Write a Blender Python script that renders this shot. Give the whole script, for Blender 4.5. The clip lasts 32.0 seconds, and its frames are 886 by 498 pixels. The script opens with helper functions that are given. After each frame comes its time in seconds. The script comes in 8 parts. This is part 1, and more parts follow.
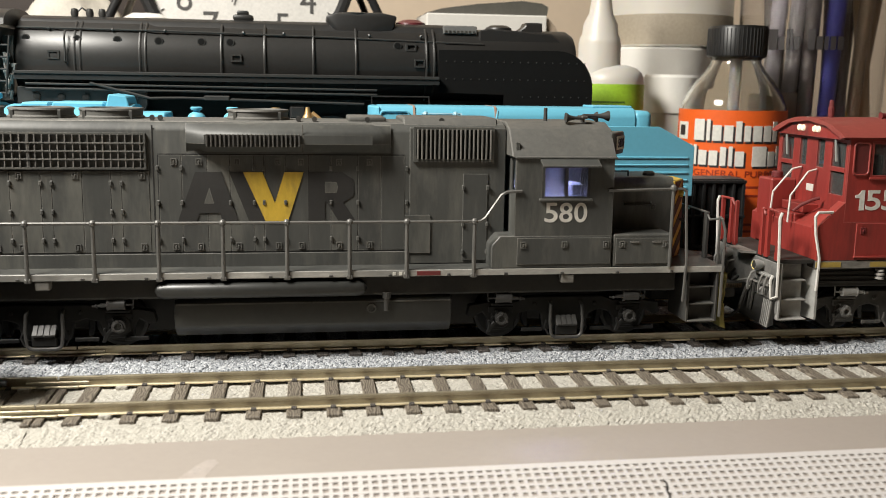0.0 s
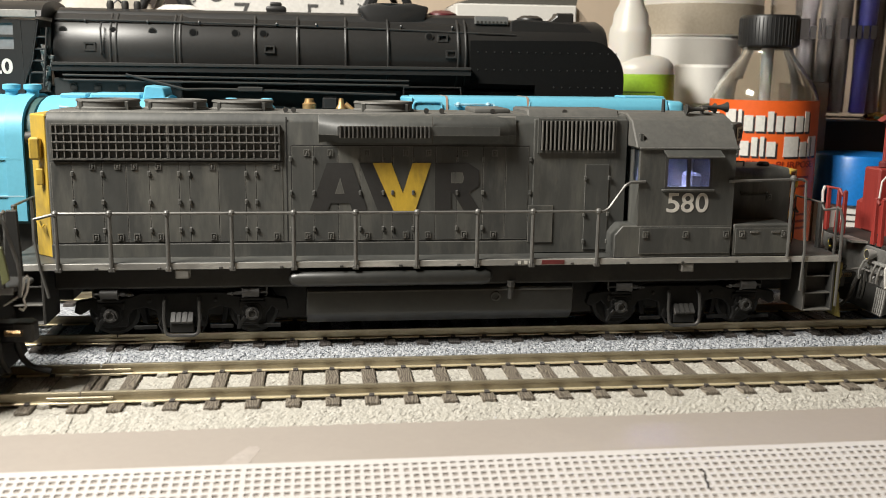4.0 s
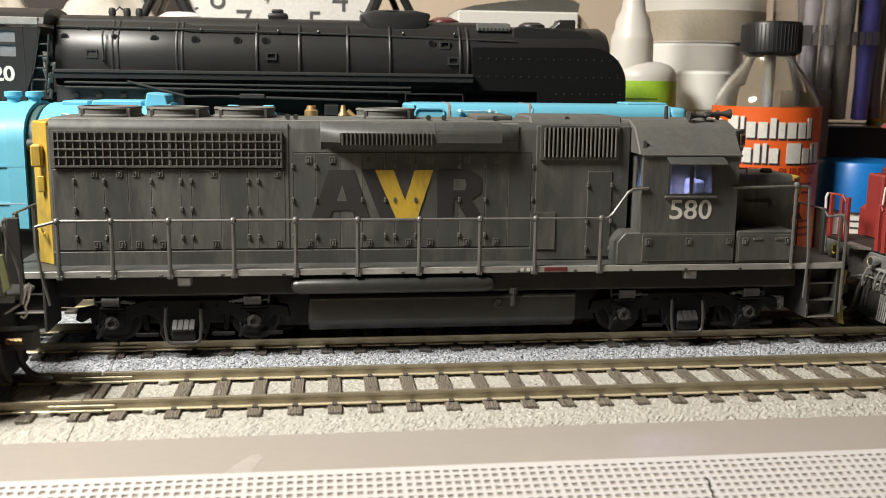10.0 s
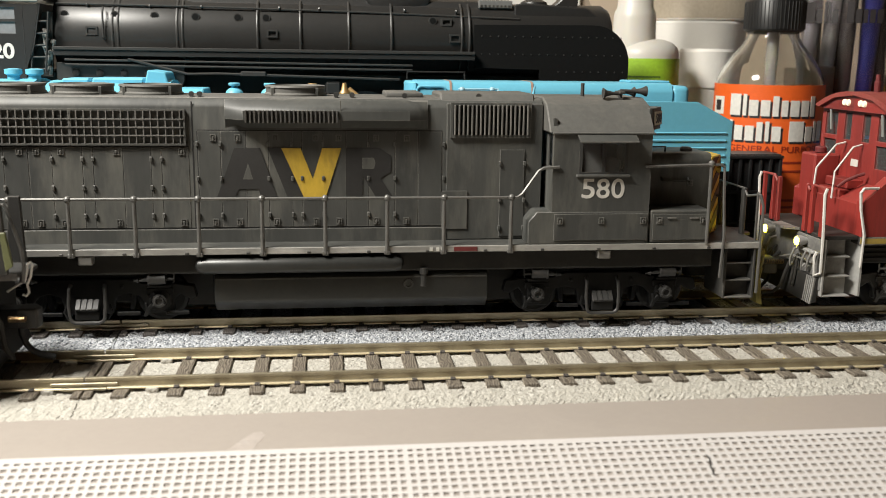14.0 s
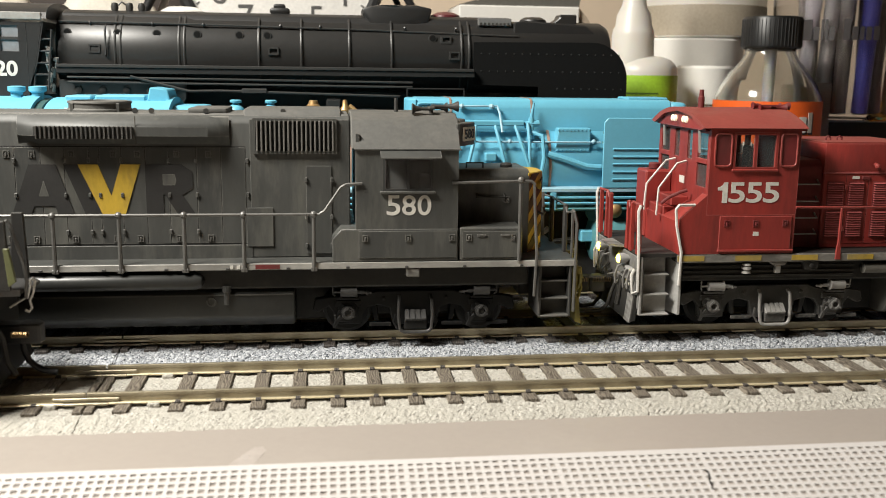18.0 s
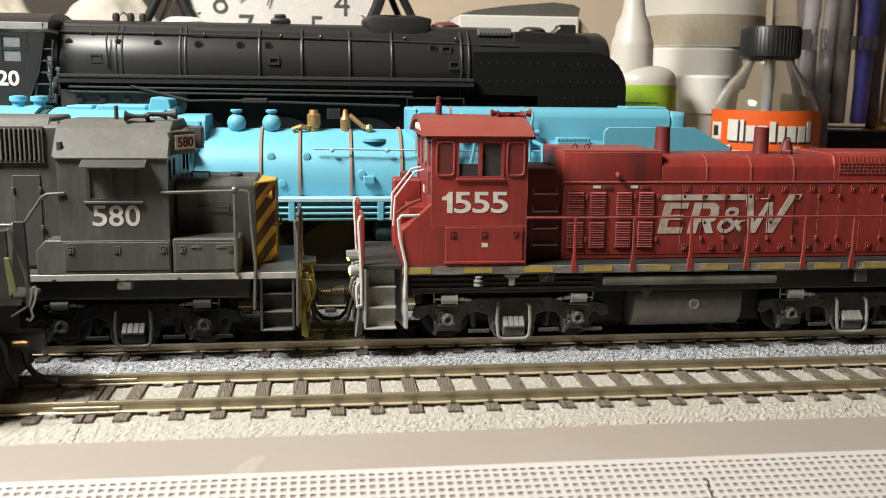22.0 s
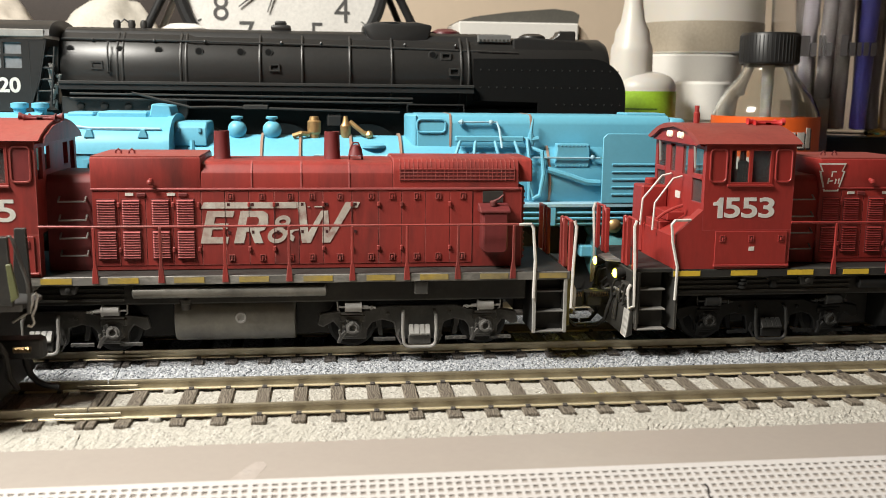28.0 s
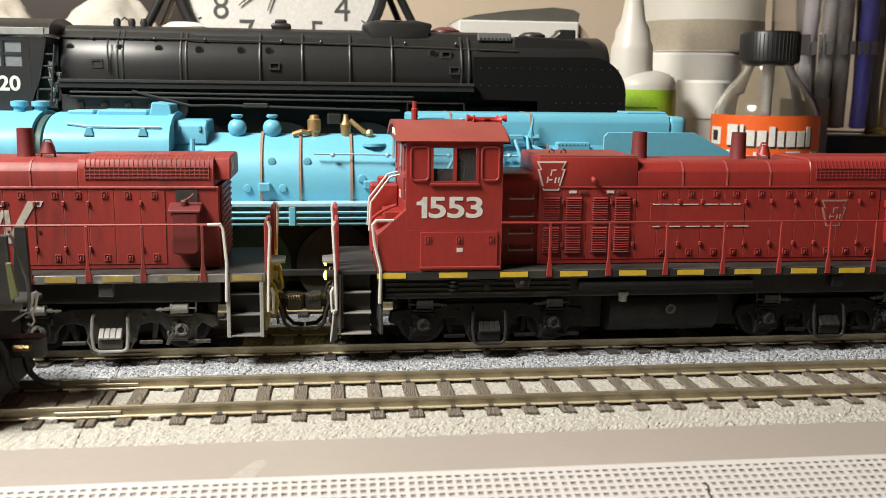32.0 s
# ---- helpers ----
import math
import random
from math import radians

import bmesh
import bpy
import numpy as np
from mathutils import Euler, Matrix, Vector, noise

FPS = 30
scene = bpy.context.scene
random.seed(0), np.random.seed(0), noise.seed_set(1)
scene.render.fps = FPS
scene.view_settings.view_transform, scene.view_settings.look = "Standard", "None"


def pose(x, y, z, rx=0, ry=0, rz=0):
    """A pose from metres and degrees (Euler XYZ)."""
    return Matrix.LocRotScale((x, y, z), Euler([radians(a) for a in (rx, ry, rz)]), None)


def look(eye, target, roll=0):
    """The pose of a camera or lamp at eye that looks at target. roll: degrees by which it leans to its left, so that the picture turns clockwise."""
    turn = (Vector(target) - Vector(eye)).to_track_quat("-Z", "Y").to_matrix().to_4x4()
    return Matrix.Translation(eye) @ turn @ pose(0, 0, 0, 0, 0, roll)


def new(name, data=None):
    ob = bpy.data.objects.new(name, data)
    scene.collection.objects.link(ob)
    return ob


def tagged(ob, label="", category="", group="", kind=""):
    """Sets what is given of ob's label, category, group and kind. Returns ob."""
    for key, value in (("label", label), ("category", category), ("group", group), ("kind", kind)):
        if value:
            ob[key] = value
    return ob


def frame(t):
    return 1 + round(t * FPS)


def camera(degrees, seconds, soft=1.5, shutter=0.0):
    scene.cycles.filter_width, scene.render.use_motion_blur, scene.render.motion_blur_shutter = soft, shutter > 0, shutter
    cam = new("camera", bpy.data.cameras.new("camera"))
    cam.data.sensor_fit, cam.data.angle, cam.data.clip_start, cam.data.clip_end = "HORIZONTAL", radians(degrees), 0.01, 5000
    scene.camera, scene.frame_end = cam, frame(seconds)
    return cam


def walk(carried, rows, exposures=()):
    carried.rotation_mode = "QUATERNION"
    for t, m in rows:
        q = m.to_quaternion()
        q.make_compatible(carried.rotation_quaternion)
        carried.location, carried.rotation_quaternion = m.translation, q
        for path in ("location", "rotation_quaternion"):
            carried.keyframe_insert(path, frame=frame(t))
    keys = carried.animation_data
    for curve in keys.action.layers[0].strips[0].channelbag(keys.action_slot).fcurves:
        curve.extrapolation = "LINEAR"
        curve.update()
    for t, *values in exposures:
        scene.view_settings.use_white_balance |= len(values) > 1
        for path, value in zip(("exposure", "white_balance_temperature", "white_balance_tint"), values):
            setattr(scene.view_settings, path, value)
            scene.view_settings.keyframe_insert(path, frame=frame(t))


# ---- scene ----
def view(yaw, tilt, roll, x, y, z):
    """Camera pose from degrees (yaw to the right of +y, tilt downwards) and millimetres."""
    a, b = radians(yaw), radians(tilt)
    eye = Vector((x, y, z)) * 0.001
    ahead = Vector((math.sin(a) * math.cos(b), math.cos(a) * math.cos(b), -math.sin(b)))
    return look(eye, eye + ahead, roll)


cam = camera(50.16, 32.0, soft=0.6)
cam.data.dof.use_dof, cam.data.dof.focus_distance, cam.data.dof.aperture_fstop = True, 0.242, 32.0
walk(cam, [
    (0.0, view(8.477, 10.093, 0.916, 3.46, -187.50, 61.12)),
    (0.5, view(8.309, 10.186, 0.887, 3.05, -188.16, 61.16)),
    (1.0, view(8.185, 10.008, 0.830, 2.71, -188.38, 61.14)),
    (1.5, view(7.932, 10.018, 0.792, 2.07, -188.66, 61.04)),
    (2.0, view(7.796, 10.524, 0.827, 1.40, -188.16, 61.16)),
    (2.5, view(7.606, 10.668, 0.807, 0.18, -188.36, 61.08)),
    (3.0, view(7.159, 10.930, 0.794, 0.33, -187.33, 61.30)),
    (3.5, view(7.214, 10.879, 0.793, 0.03, -188.15, 61.42)),
    (5.5, view(7.193, 10.260, 0.753, 0.02, -188.80, 61.26)),
    (6.0, view(7.188, 10.417, 0.759, 0.12, -188.56, 61.36)),
    (6.5, view(7.200, 10.357, 0.766, 0.07, -188.55, 61.36)),
    (7.0, view(7.230, 10.593, 0.783, -0.02, -188.39, 61.58)),
    (7.5, view(7.219, 10.580, 0.752, 0.03, -188.42, 61.58)),
    (8.0, view(7.225, 10.191, 0.743, -0.10, -188.90, 61.61)),
    (8.5, view(7.208, 9.654, 0.728, -0.09, -189.68, 61.79)),
    (9.0, view(7.173, 9.621, 0.688, 0.01, -190.09, 61.83)),
    (9.5, view(7.197, 9.950, 0.718, -0.11, -189.68, 61.59)),
    (10.0, view(7.119, 10.328, 0.728, -0.12, -187.87, 61.42)),
    (10.5, view(7.190, 10.566, 0.783, -0.46, -187.50, 61.43)),
    (11.0, view(7.167, 10.996, 0.801, -0.35, -187.07, 61.31)),
    (11.5, view(7.122, 12.034, 0.828, -0.34, -186.62, 61.23)),
    (12.0, view(7.081, 11.815, 0.794, -0.26, -187.73, 61.51)),
    (12.5, view(7.085, 11.673, 0.783, -0.32, -187.70, 61.36)),
    (13.0, view(7.103, 11.757, 0.785, -0.39, -187.57, 61.40)),
    (13.5, view(7.097, 11.697, 0.770, -0.37, -187.58, 61.41)),
    (14.0, view(7.073, 11.636, 0.760, -0.26, -187.74, 61.42)),
    (14.5, view(7.065, 11.396, 0.756, -0.26, -188.19, 61.48)),
    (16.5, view(7.089, 10.770, 0.723, -0.49, -188.90, 61.65)),
    (17.0, view(7.084, 10.724, 0.717, -0.47, -188.92, 61.67)),
    (17.5, view(7.075, 10.676, 0.709, -0.46, -189.09, 61.57)),
    (18.0, view(7.081, 10.682, 0.721, -0.49, -189.05, 61.65)),
    (18.5, view(7.056, 10.626, 0.714, -0.40, -189.11, 61.75)),
    (19.0, view(7.057, 10.497, 0.708, -0.44, -189.42, 61.79)),
    (19.5, view(7.045, 10.449, 0.680, -0.39, -189.42, 61.90)),
    (20.0, view(7.048, 10.341, 0.683, -0.42, -189.59, 61.69)),
    (20.5, view(7.059, 10.391, 0.713, -0.46, -189.55, 61.79)),
    (21.0, view(7.066, 10.349, 0.712, -0.50, -189.57, 61.82)),
    (21.5, view(7.068, 10.242, 0.719, -0.52, -189.63, 61.68)),
    (22.0, view(7.055, 10.129, 0.694, -0.47, -189.67, 61.70)),
    (22.5, view(7.046, 10.112, 0.686, -0.44, -189.67, 61.70)),
    (23.0, view(7.051, 10.220, 0.711, -0.46, -189.61, 61.75)),
    (23.5, view(7.046, 10.246, 0.683, -0.43, -189.62, 61.72)),
    (24.0, view(7.060, 10.176, 0.702, -0.51, -189.65, 61.78)),
    (24.5, view(7.050, 10.100, 0.693, -0.49, -189.73, 61.75)),
    (25.0, view(7.020, 10.057, 0.693, -0.41, -189.81, 61.85)),
    (25.5, view(7.042, 10.001, 0.677, -0.54, -190.02, 61.92)),
    (27.5, view(7.083, 9.847, 0.708, -0.71, -190.14, 61.91)),
    (28.0, view(7.064, 9.803, 0.667, -0.62, -190.18, 62.00)),
    (28.5, view(7.080, 9.830, 0.700, -0.69, -190.20, 61.92)),
    (29.0, view(7.093, 9.925, 0.688, -0.73, -190.13, 61.92)),
    (29.5, view(7.071, 9.864, 0.673, -0.66, -190.14, 61.85)),
    (30.0, view(7.037, 9.780, 0.676, -0.54, -190.29, 61.87)),
    (30.5, view(7.052, 9.738, 0.699, -0.60, -190.31, 61.87)),
    (31.0, view(7.058, 9.756, 0.703, -0.63, -190.26, 61.97)),
    (31.5, view(7.085, 9.880, 0.708, -0.72, -190.12, 61.98)),
    (32.0, view(7.071, 9.881, 0.696, -0.67, -190.10, 61.94)),
])

# ---- light: one lamp over the bench, and the room's own bounce ----
world = bpy.data.worlds.new("room_light")
scene.world = world
world.use_nodes = True
world.node_tree.nodes["Background"].inputs[0].default_value = (1.0, 0.93, 0.84, 1)
world.node_tree.nodes["Background"].inputs[1].default_value = 0.41


def area_lamp(name, eye, target, sx, sy, power, colour):
    data = bpy.data.lights.new(name, "AREA")
    data.shape, data.size, data.size_y, data.energy, data.color = "RECTANGLE", sx, sy, power, colour
    ob = new(name, data)
    ob.matrix_world = look(eye, target)
    return ob


area_lamp("bench_lamp_light", (-0.24, -0.088, 0.36), (0.0, 0.05, 0.0), 0.15, 0.10, 4.5, (1.0, 0.96, 0.88))
scene.view_settings.exposure = 0.0

# ---- mesh helpers, in millimetres ----
MM = 0.001


def quad_box(bm, x0, x1, y0, y1, z0, z1, bevel=0.0, seg=1):
    vs = [bm.verts.new((x, y, z)) for z in (z0, z1) for y in (y0, y1) for x in (x0, x1)]
    fs = [bm.faces.new([vs[i] for i in q]) for q in
          ((0, 2, 3, 1), (4, 5, 7, 6), (0, 1, 5, 4), (2, 6, 7, 3), (0, 4, 6, 2), (1, 3, 7, 5))]
    if bevel:
        es = {e for f in fs for e in f.edges}
        bmesh.ops.bevel(bm, geom=list(es), offset=bevel, segments=seg, profile=0.5, affect="EDGES")
    return bm


def prism(bm, pts, a, b, axis="y", bevel=0.0, seg=1):
    """A polygon in the plane across the axis, drawn from a to b. For y: (x, z); for x: (y, z); for z: (x, y)."""
    def at(p, q):
        return {"y": (p[0], q, p[1]), "x": (q, p[0], p[1]), "z": (p[0], p[1], q)}[axis]
    lo = [bm.verts.new(at(p, a)) for p in pts]
    hi = [bm.verts.new(at(p, b)) for p in pts]
    n = len(pts)
    fs = [bm.faces.new(lo), bm.faces.new(hi[::-1])]
    fs += [bm.faces.new((lo[i], hi[i], hi[(i + 1) % n], lo[(i + 1) % n])) for i in range(n)]
    bmesh.ops.recalc_face_normals(bm, faces=fs)
    if bevel:
        es = {e for f in fs for e in f.edges}
        bmesh.ops.bevel(bm, geom=list(es), offset=bevel, segments=seg, profile=0.5, affect="EDGES")
    return bm


def rod(bm, p, q, r0, r1=None, n=10, cap=True):
    """A round bar from p to q."""
    p, q = Vector(p), Vector(q)
    r1 = r0 if r1 is None else r1
    w = (q - p).normalized()
    u = w.orthogonal().normalized()
    v = w.cross(u)
    rings = []
    for c, r in ((p, r0), (q, r1)):
        rings.append([bm.verts.new(c + r * (math.cos(2 * math.pi * i / n) * u + math.sin(2 * math.pi * i / n) * v)) for i in range(n)])
    for i in range(n):
        bm.faces.new((rings[0][i], rings[0][(i + 1) % n], rings[1][(i + 1) % n], rings[1][i]))
    if cap:
        bm.faces.new(rings[0][::-1])
        bm.faces.new(rings[1])
    return bm


def wire(bm, pts, r, n=6):
    """A bent wire through the points."""
    pts = [Vector(p) for p in pts]
    rings = []
    u = None
    for i, p in enumerate(pts):
        w = ((pts[min(i + 1, len(pts) - 1)] - p).normalized() + (p - pts[max(i - 1, 0)]).normalized()).normalized()
        u = w.orthogonal().normalized() if u is None else (u - w * u.dot(w)).normalized()
        v = w.cross(u)
        rings.append([bm.verts.new(p + r * (math.cos(2 * math.pi * k / n) * u + math.sin(2 * math.pi * k / n) * v)) for k in range(n)])
    for a, b in zip(rings, rings[1:]):
        for k in range(n):
            bm.faces.new((a[k], a[(k + 1) % n], b[(k + 1) % n], b[k]))
    bm.faces.new(rings[0][::-1])
    bm.faces.new(rings[-1])
    return bm


def turned(bm, profile, n=32, at=(0, 0, 0), axis="z"):
    """A turned solid: profile rows of (radius, height) along the axis."""
    rings = []
    for r, h in profile:
        ring = []
        for i in range(n):
            c, s = r * math.cos(2 * math.pi * i / n), r * math.sin(2 * math.pi * i / n)
            p = {"z": (c, s, h), "x": (h, c, s), "y": (s, h, c)}[axis]
            ring.append(bm.verts.new((p[0] + at[0], p[1] + at[1], p[2] + at[2])))
        rings.append(ring)
    for a, b in zip(rings, rings[1:]):
        for i in range(n):
            bm.faces.new((a[i], a[(i + 1) % n], b[(i + 1) % n], b[i]))
    bm.faces.new(rings[0][::-1])
    bm.faces.new(rings[-1])
    return bm


def ball(bm, c, r, n=10):
    k = n // 2
    return turned(bm, [(max(r * math.sin(math.pi * i / k), r * 0.02), -r * math.cos(math.pi * i / k)) for i in range(k + 1)], n, c)


def mesh_of(name, bm, material, sharp=32.0):
    me = bpy.data.meshes.new(name)
    bmesh.ops.scale(bm, vec=(MM, MM, MM), verts=bm.verts)
    for f in bm.faces:
        f.smooth = True
    bm.to_mesh(me)
    bm.free()
    me.set_sharp_from_angle(angle=radians(sharp))
    me.materials.append(material)
    return me


def part(name, bm, material, parent=None, label="", at=(0, 0, 0), sharp=32.0):
    """Links a bmesh, drawn in millimetres, as one mesh object under a thing or a part."""
    ob = new(name, mesh_of(name, bm, material, sharp))
    ob.parent = parent
    ob.location = Vector(at) * MM
    if label:
        ob["label"] = label
    return ob


def same(name, ob, parent, at):
    """Another piece on the same mesh."""
    twin = new(name, ob.data)
    twin.parent = parent
    twin.location = Vector(at) * MM
    return twin


def thing(name, label, category, group="", kind="", at=(0, 0, 0), rz=0.0):
    ob = new(name)
    ob.empty_display_size = 0.01
    ob.matrix_basis = pose(at[0] * MM, at[1] * MM, at[2] * MM, 0, 0, rz)
    return tagged(ob, label, category, group, kind)


def B():
    return bmesh.new()


def letters(name, text, size, material, parent, at, width=0.0, bold=0.0, facing=0.0, label="", spacing=1.0):
    """Writing on an upright face that looks towards -y (facing 0) or is turned by degrees about z. size: height of a capital in mm."""
    cu = bpy.data.curves.new(name, "FONT")
    cu.body, cu.size, cu.extrude, cu.offset, cu.align_x, cu.space_character = text, size / 0.73 * MM, 0.00004, bold * MM, "CENTER", spacing
    tmp = bpy.data.objects.new(name, cu)
    scene.collection.objects.link(tmp)
    me = bpy.data.meshes.new_from_object(tmp.evaluated_get(bpy.context.evaluated_depsgraph_get()))
    bpy.data.objects.remove(tmp)
    xs, ys = [v.co.x for v in me.vertices], [v.co.y for v in me.vertices]
    sx = width * MM / (max(xs) - min(xs)) if width else 1.0
    me.transform(pose(0, 0, 0, 90, 0, facing) @ Matrix.Diagonal((sx, size * MM / (max(ys) - min(ys)), 1, 1)) @ Matrix.Translation((-(max(xs) + min(xs)) / 2, -min(ys), 0)))
    me.materials.clear()
    me.materials.append(material)
    ob = new(name, me)
    ob.parent = parent
    ob.location = Vector(at) * MM
    if label:
        ob["label"] = label
    return ob


# ---- materials ----
def material(name, colour, rough=0.5, metal=0.0, second=None, amount=0.5, scale=60.0, fine=900.0, bump=0.15, third=None, third_amount=0.3,
             third_scale=25.0, glow=0.0, coat=0.0, stretch=(1, 1, 1), speckle=0.0, rough_var=0.12, contrast=0.5, edge=None, edge_amount=0.7, edge_width=0.28):
    """A painted or plain surface: base colour with blotches of a second and grime of a third, fine grain in tone, gloss and relief."""
    m = bpy.data.materials.new(name)
    m.use_nodes = True
    nt = m.node_tree
    bs = nt.nodes["Principled BSDF"]

    def node(kind, **sets):
        n = nt.nodes.new(kind)
        for k, v in sets.items():
            n.inputs[k.replace("_", " ")].default_value = v
        return n
    tc = nt.nodes.new("ShaderNodeTexCoord")
    mp = node("ShaderNodeMapping", Scale=stretch)
    nt.links.new(tc.outputs["Object"], mp.inputs["Vector"])
    rnd = nt.nodes.new("ShaderNodeObjectInfo")
    off = nt.nodes.new("ShaderNodeVectorMath")
    off.operation = "ADD"
    nt.links.new(mp.outputs["Vector"], off.inputs[0])
    nt.links.new(rnd.outputs["Random"], off.inputs[1])
    n1 = node("ShaderNodeTexNoise", Scale=scale, Detail=6.0, Roughness=0.6)
    n2 = node("ShaderNodeTexNoise", Scale=fine, Detail=4.0, Roughness=0.65)
    n3 = node("ShaderNodeTexNoise", Scale=third_scale, Detail=7.0, Roughness=0.68)
    for n in (n1, n2, n3):
        nt.links.new(off.outputs[0], n.inputs["Vector"])

    def ramp(src, lo, hi, top=1.0):
        r = nt.nodes.new("ShaderNodeMapRange")
        r.inputs["From Min"].default_value, r.inputs["From Max"].default_value = lo, hi
        r.inputs["To Max"].default_value = top
        nt.links.new(src, r.inputs["Value"])
        return r.outputs["Result"]

    def mixed(fac, a, b, mode="MIX"):
        x = nt.nodes.new("ShaderNodeMix")
        x.data_type, x.blend_type = "RGBA", mode
        for src, key in ((fac, 0), (a, 6), (b, 7)):
            if hasattr(src, "links"):
                nt.links.new(src, x.inputs[key])
            else:
                x.inputs[key].default_value = src
        return x.outputs[2]
    c0 = (*colour, 1)
    c1 = (*(second or tuple(min(1, v * 0.75) for v in colour)), 1)
    col = mixed(ramp(n1.outputs["Fac"], contrast - 0.18, contrast + 0.18, amount), c0, c1)
    if third:
        col = mixed(ramp(n3.outputs["Fac"], 0.5, 0.72, third_amount), col, (*third, 1))
    if edge:
        # paint rubbed pale along the edges
        bv = nt.nodes.new("ShaderNodeBevel")
        bv.samples = 4
        bv.inputs["Radius"].default_value = edge_width * MM
        geo = nt.nodes.new("ShaderNodeNewGeometry")
        dot = nt.nodes.new("ShaderNodeVectorMath")
        dot.operation = "DOT_PRODUCT"
        nt.links.new(bv.outputs["Normal"], dot.inputs[0])
        nt.links.new(geo.outputs["Normal"], dot.inputs[1])
        worn = nt.nodes.new("ShaderNodeMath")
        worn.operation = "MULTIPLY"
        nt.links.new(ramp(dot.outputs["Value"], 0.985, 0.86), worn.inputs[0])
        nt.links.new(ramp(n1.outputs["Fac"], 0.32, 0.6, edge_amount), worn.inputs[1])
        col = mixed(worn.outputs[0], col, (*edge, 1))
    grain = nt.nodes.new("ShaderNodeMapRange")
    grain.inputs["From Min"].default_value, grain.inputs["From Max"].default_value = 0.25, 0.75
    grain.inputs["To Min"].default_value, grain.inputs["To Max"].default_value = 0.86 - speckle, 1.1 + speckle
    nt.links.new(n2.outputs["Fac"], grain.inputs["Value"])
    comb = nt.nodes.new("ShaderNodeCombineColor")
    for i in range(3):
        nt.links.new(grain.outputs["Result"], comb.inputs[i])
    col = mixed(1.0, col, comb.outputs[0], "MULTIPLY")
    nt.links.new(col, bs.inputs["Base Color"])
    rr = nt.nodes.new("ShaderNodeMapRange")
    rr.inputs["To Min"].default_value, rr.inputs["To Max"].default_value = max(0.02, rough - rough_var), min(1, rough + rough_var)
    nt.links.new(n1.outputs["Fac"], rr.inputs["Value"])
    nt.links.new(rr.outputs["Result"], bs.inputs["Roughness"])
    bs.inputs["Metallic"].default_value = metal
    bs.inputs["Coat Weight"].default_value = coat
    if bump:
        bp = node("ShaderNodeBump", Strength=bump, Distance=0.0002)
        nt.links.new(n2.outputs["Fac"], bp.inputs["Height"])
        nt.links.new(bp.outputs["Normal"], bs.inputs["Normal"])
    if glow:
        bs.inputs["Emission Color"].default_value = (*colour, 1)
        bs.inputs["Emission Strength"].default_value = glow
    return m


def glass(name, colour=(1, 1, 1), rough=0.02, thick=True):
    m = bpy.data.materials.new(name)
    m.use_nodes = True
    bs = m.node_tree.nodes["Principled BSDF"]
    bs.inputs["Base Color"].default_value = (*colour, 1)
    bs.inputs["Transmission Weight"].default_value = 1.0
    bs.inputs["Roughness"].default_value = rough
    bs.inputs["IOR"].default_value = 1.45 if thick else 1.05
    return m


GREY = material("weathered_grey_paint", (0.084, 0.0852, 0.0792), 0.50, second=(0.0432, 0.0444, 0.042), amount=0.9, scale=60, third=(0.168, 0.1632, 0.1416), third_amount=0.7, third_scale=95, stretch=(1, 1, 0.22), bump=0.1, edge=(0.264, 0.252, 0.228))
GREY_ROOF = material("dusty_grey_roof", (0.115, 0.113, 0.104), 0.62, second=(0.068, 0.067, 0.062), scale=60, third=(0.18, 0.166, 0.145), third_amount=0.5, third_scale=80, edge=(0.32, 0.30, 0.27))
GREY_DARK = material("dark_grey_metal", (0.040, 0.039, 0.037), 0.6, second=(0.027, 0.027, 0.026), third=(0.10, 0.09, 0.074), third_amount=0.5, edge=(0.18, 0.168, 0.145), edge_amount=0.7)
BLACK = material("underframe_black", (0.028, 0.0275, 0.0265), 0.6, second=(0.042, 0.040, 0.036), third=(0.10, 0.092, 0.078), third_amount=0.5, edge=(0.17, 0.158, 0.135), edge_amount=0.8)
SATIN_BLACK = material("satin_black_plastic", (0.020, 0.020, 0.0208), 0.42, second=(0.015, 0.015, 0.015), bump=0.06, rough_var=0.06)
LOGO_DARK = material("faded_black_lettering", (0.022, 0.021, 0.020), 0.62, second=(0.035, 0.034, 0.032), scale=90)
YELLOW = material("weathered_yellow_paint", (0.6272, 0.4144, 0.0448), 0.55, second=(0.4032, 0.2744, 0.0448), amount=0.8, scale=110, third=(0.112, 0.0896, 0.056), third_amount=0.75, third_scale=120, stretch=(1, 1, 0.4))
WHITE_LETTER = material("white_lettering", (0.6944, 0.672, 0.616), 0.6, second=(0.5152, 0.4928, 0.448), scale=160)
STEEL_EDGE = material("worn_walkway_metal", (0.24, 0.23, 0.21), 0.5, second=(0.10, 0.095, 0.085), amount=0.8, scale=120, third=(0.52, 0.50, 0.46), third_amount=0.8, third_scale=150, metal=0.2, stretch=(0.4, 1, 1))
RED = material("weathered_red_paint", (0.336, 0.0384, 0.03), 0.5, second=(0.186, 0.024, 0.0204), amount=0.8, scale=75, third=(0.072, 0.0216, 0.0192), third_amount=0.75, third_scale=85, stretch=(1, 1, 0.22), edge=(0.504, 0.18, 0.156))
RED_CLEAN = material("clean_red_paint", (0.336, 0.0324, 0.0264), 0.44, second=(0.258, 0.024, 0.0204), scale=40, third=(0.144, 0.0216, 0.0216), third_amount=0.4, third_scale=60, stretch=(1, 1, 0.3), edge=(0.48, 0.108, 0.108), edge_amount=0.6)
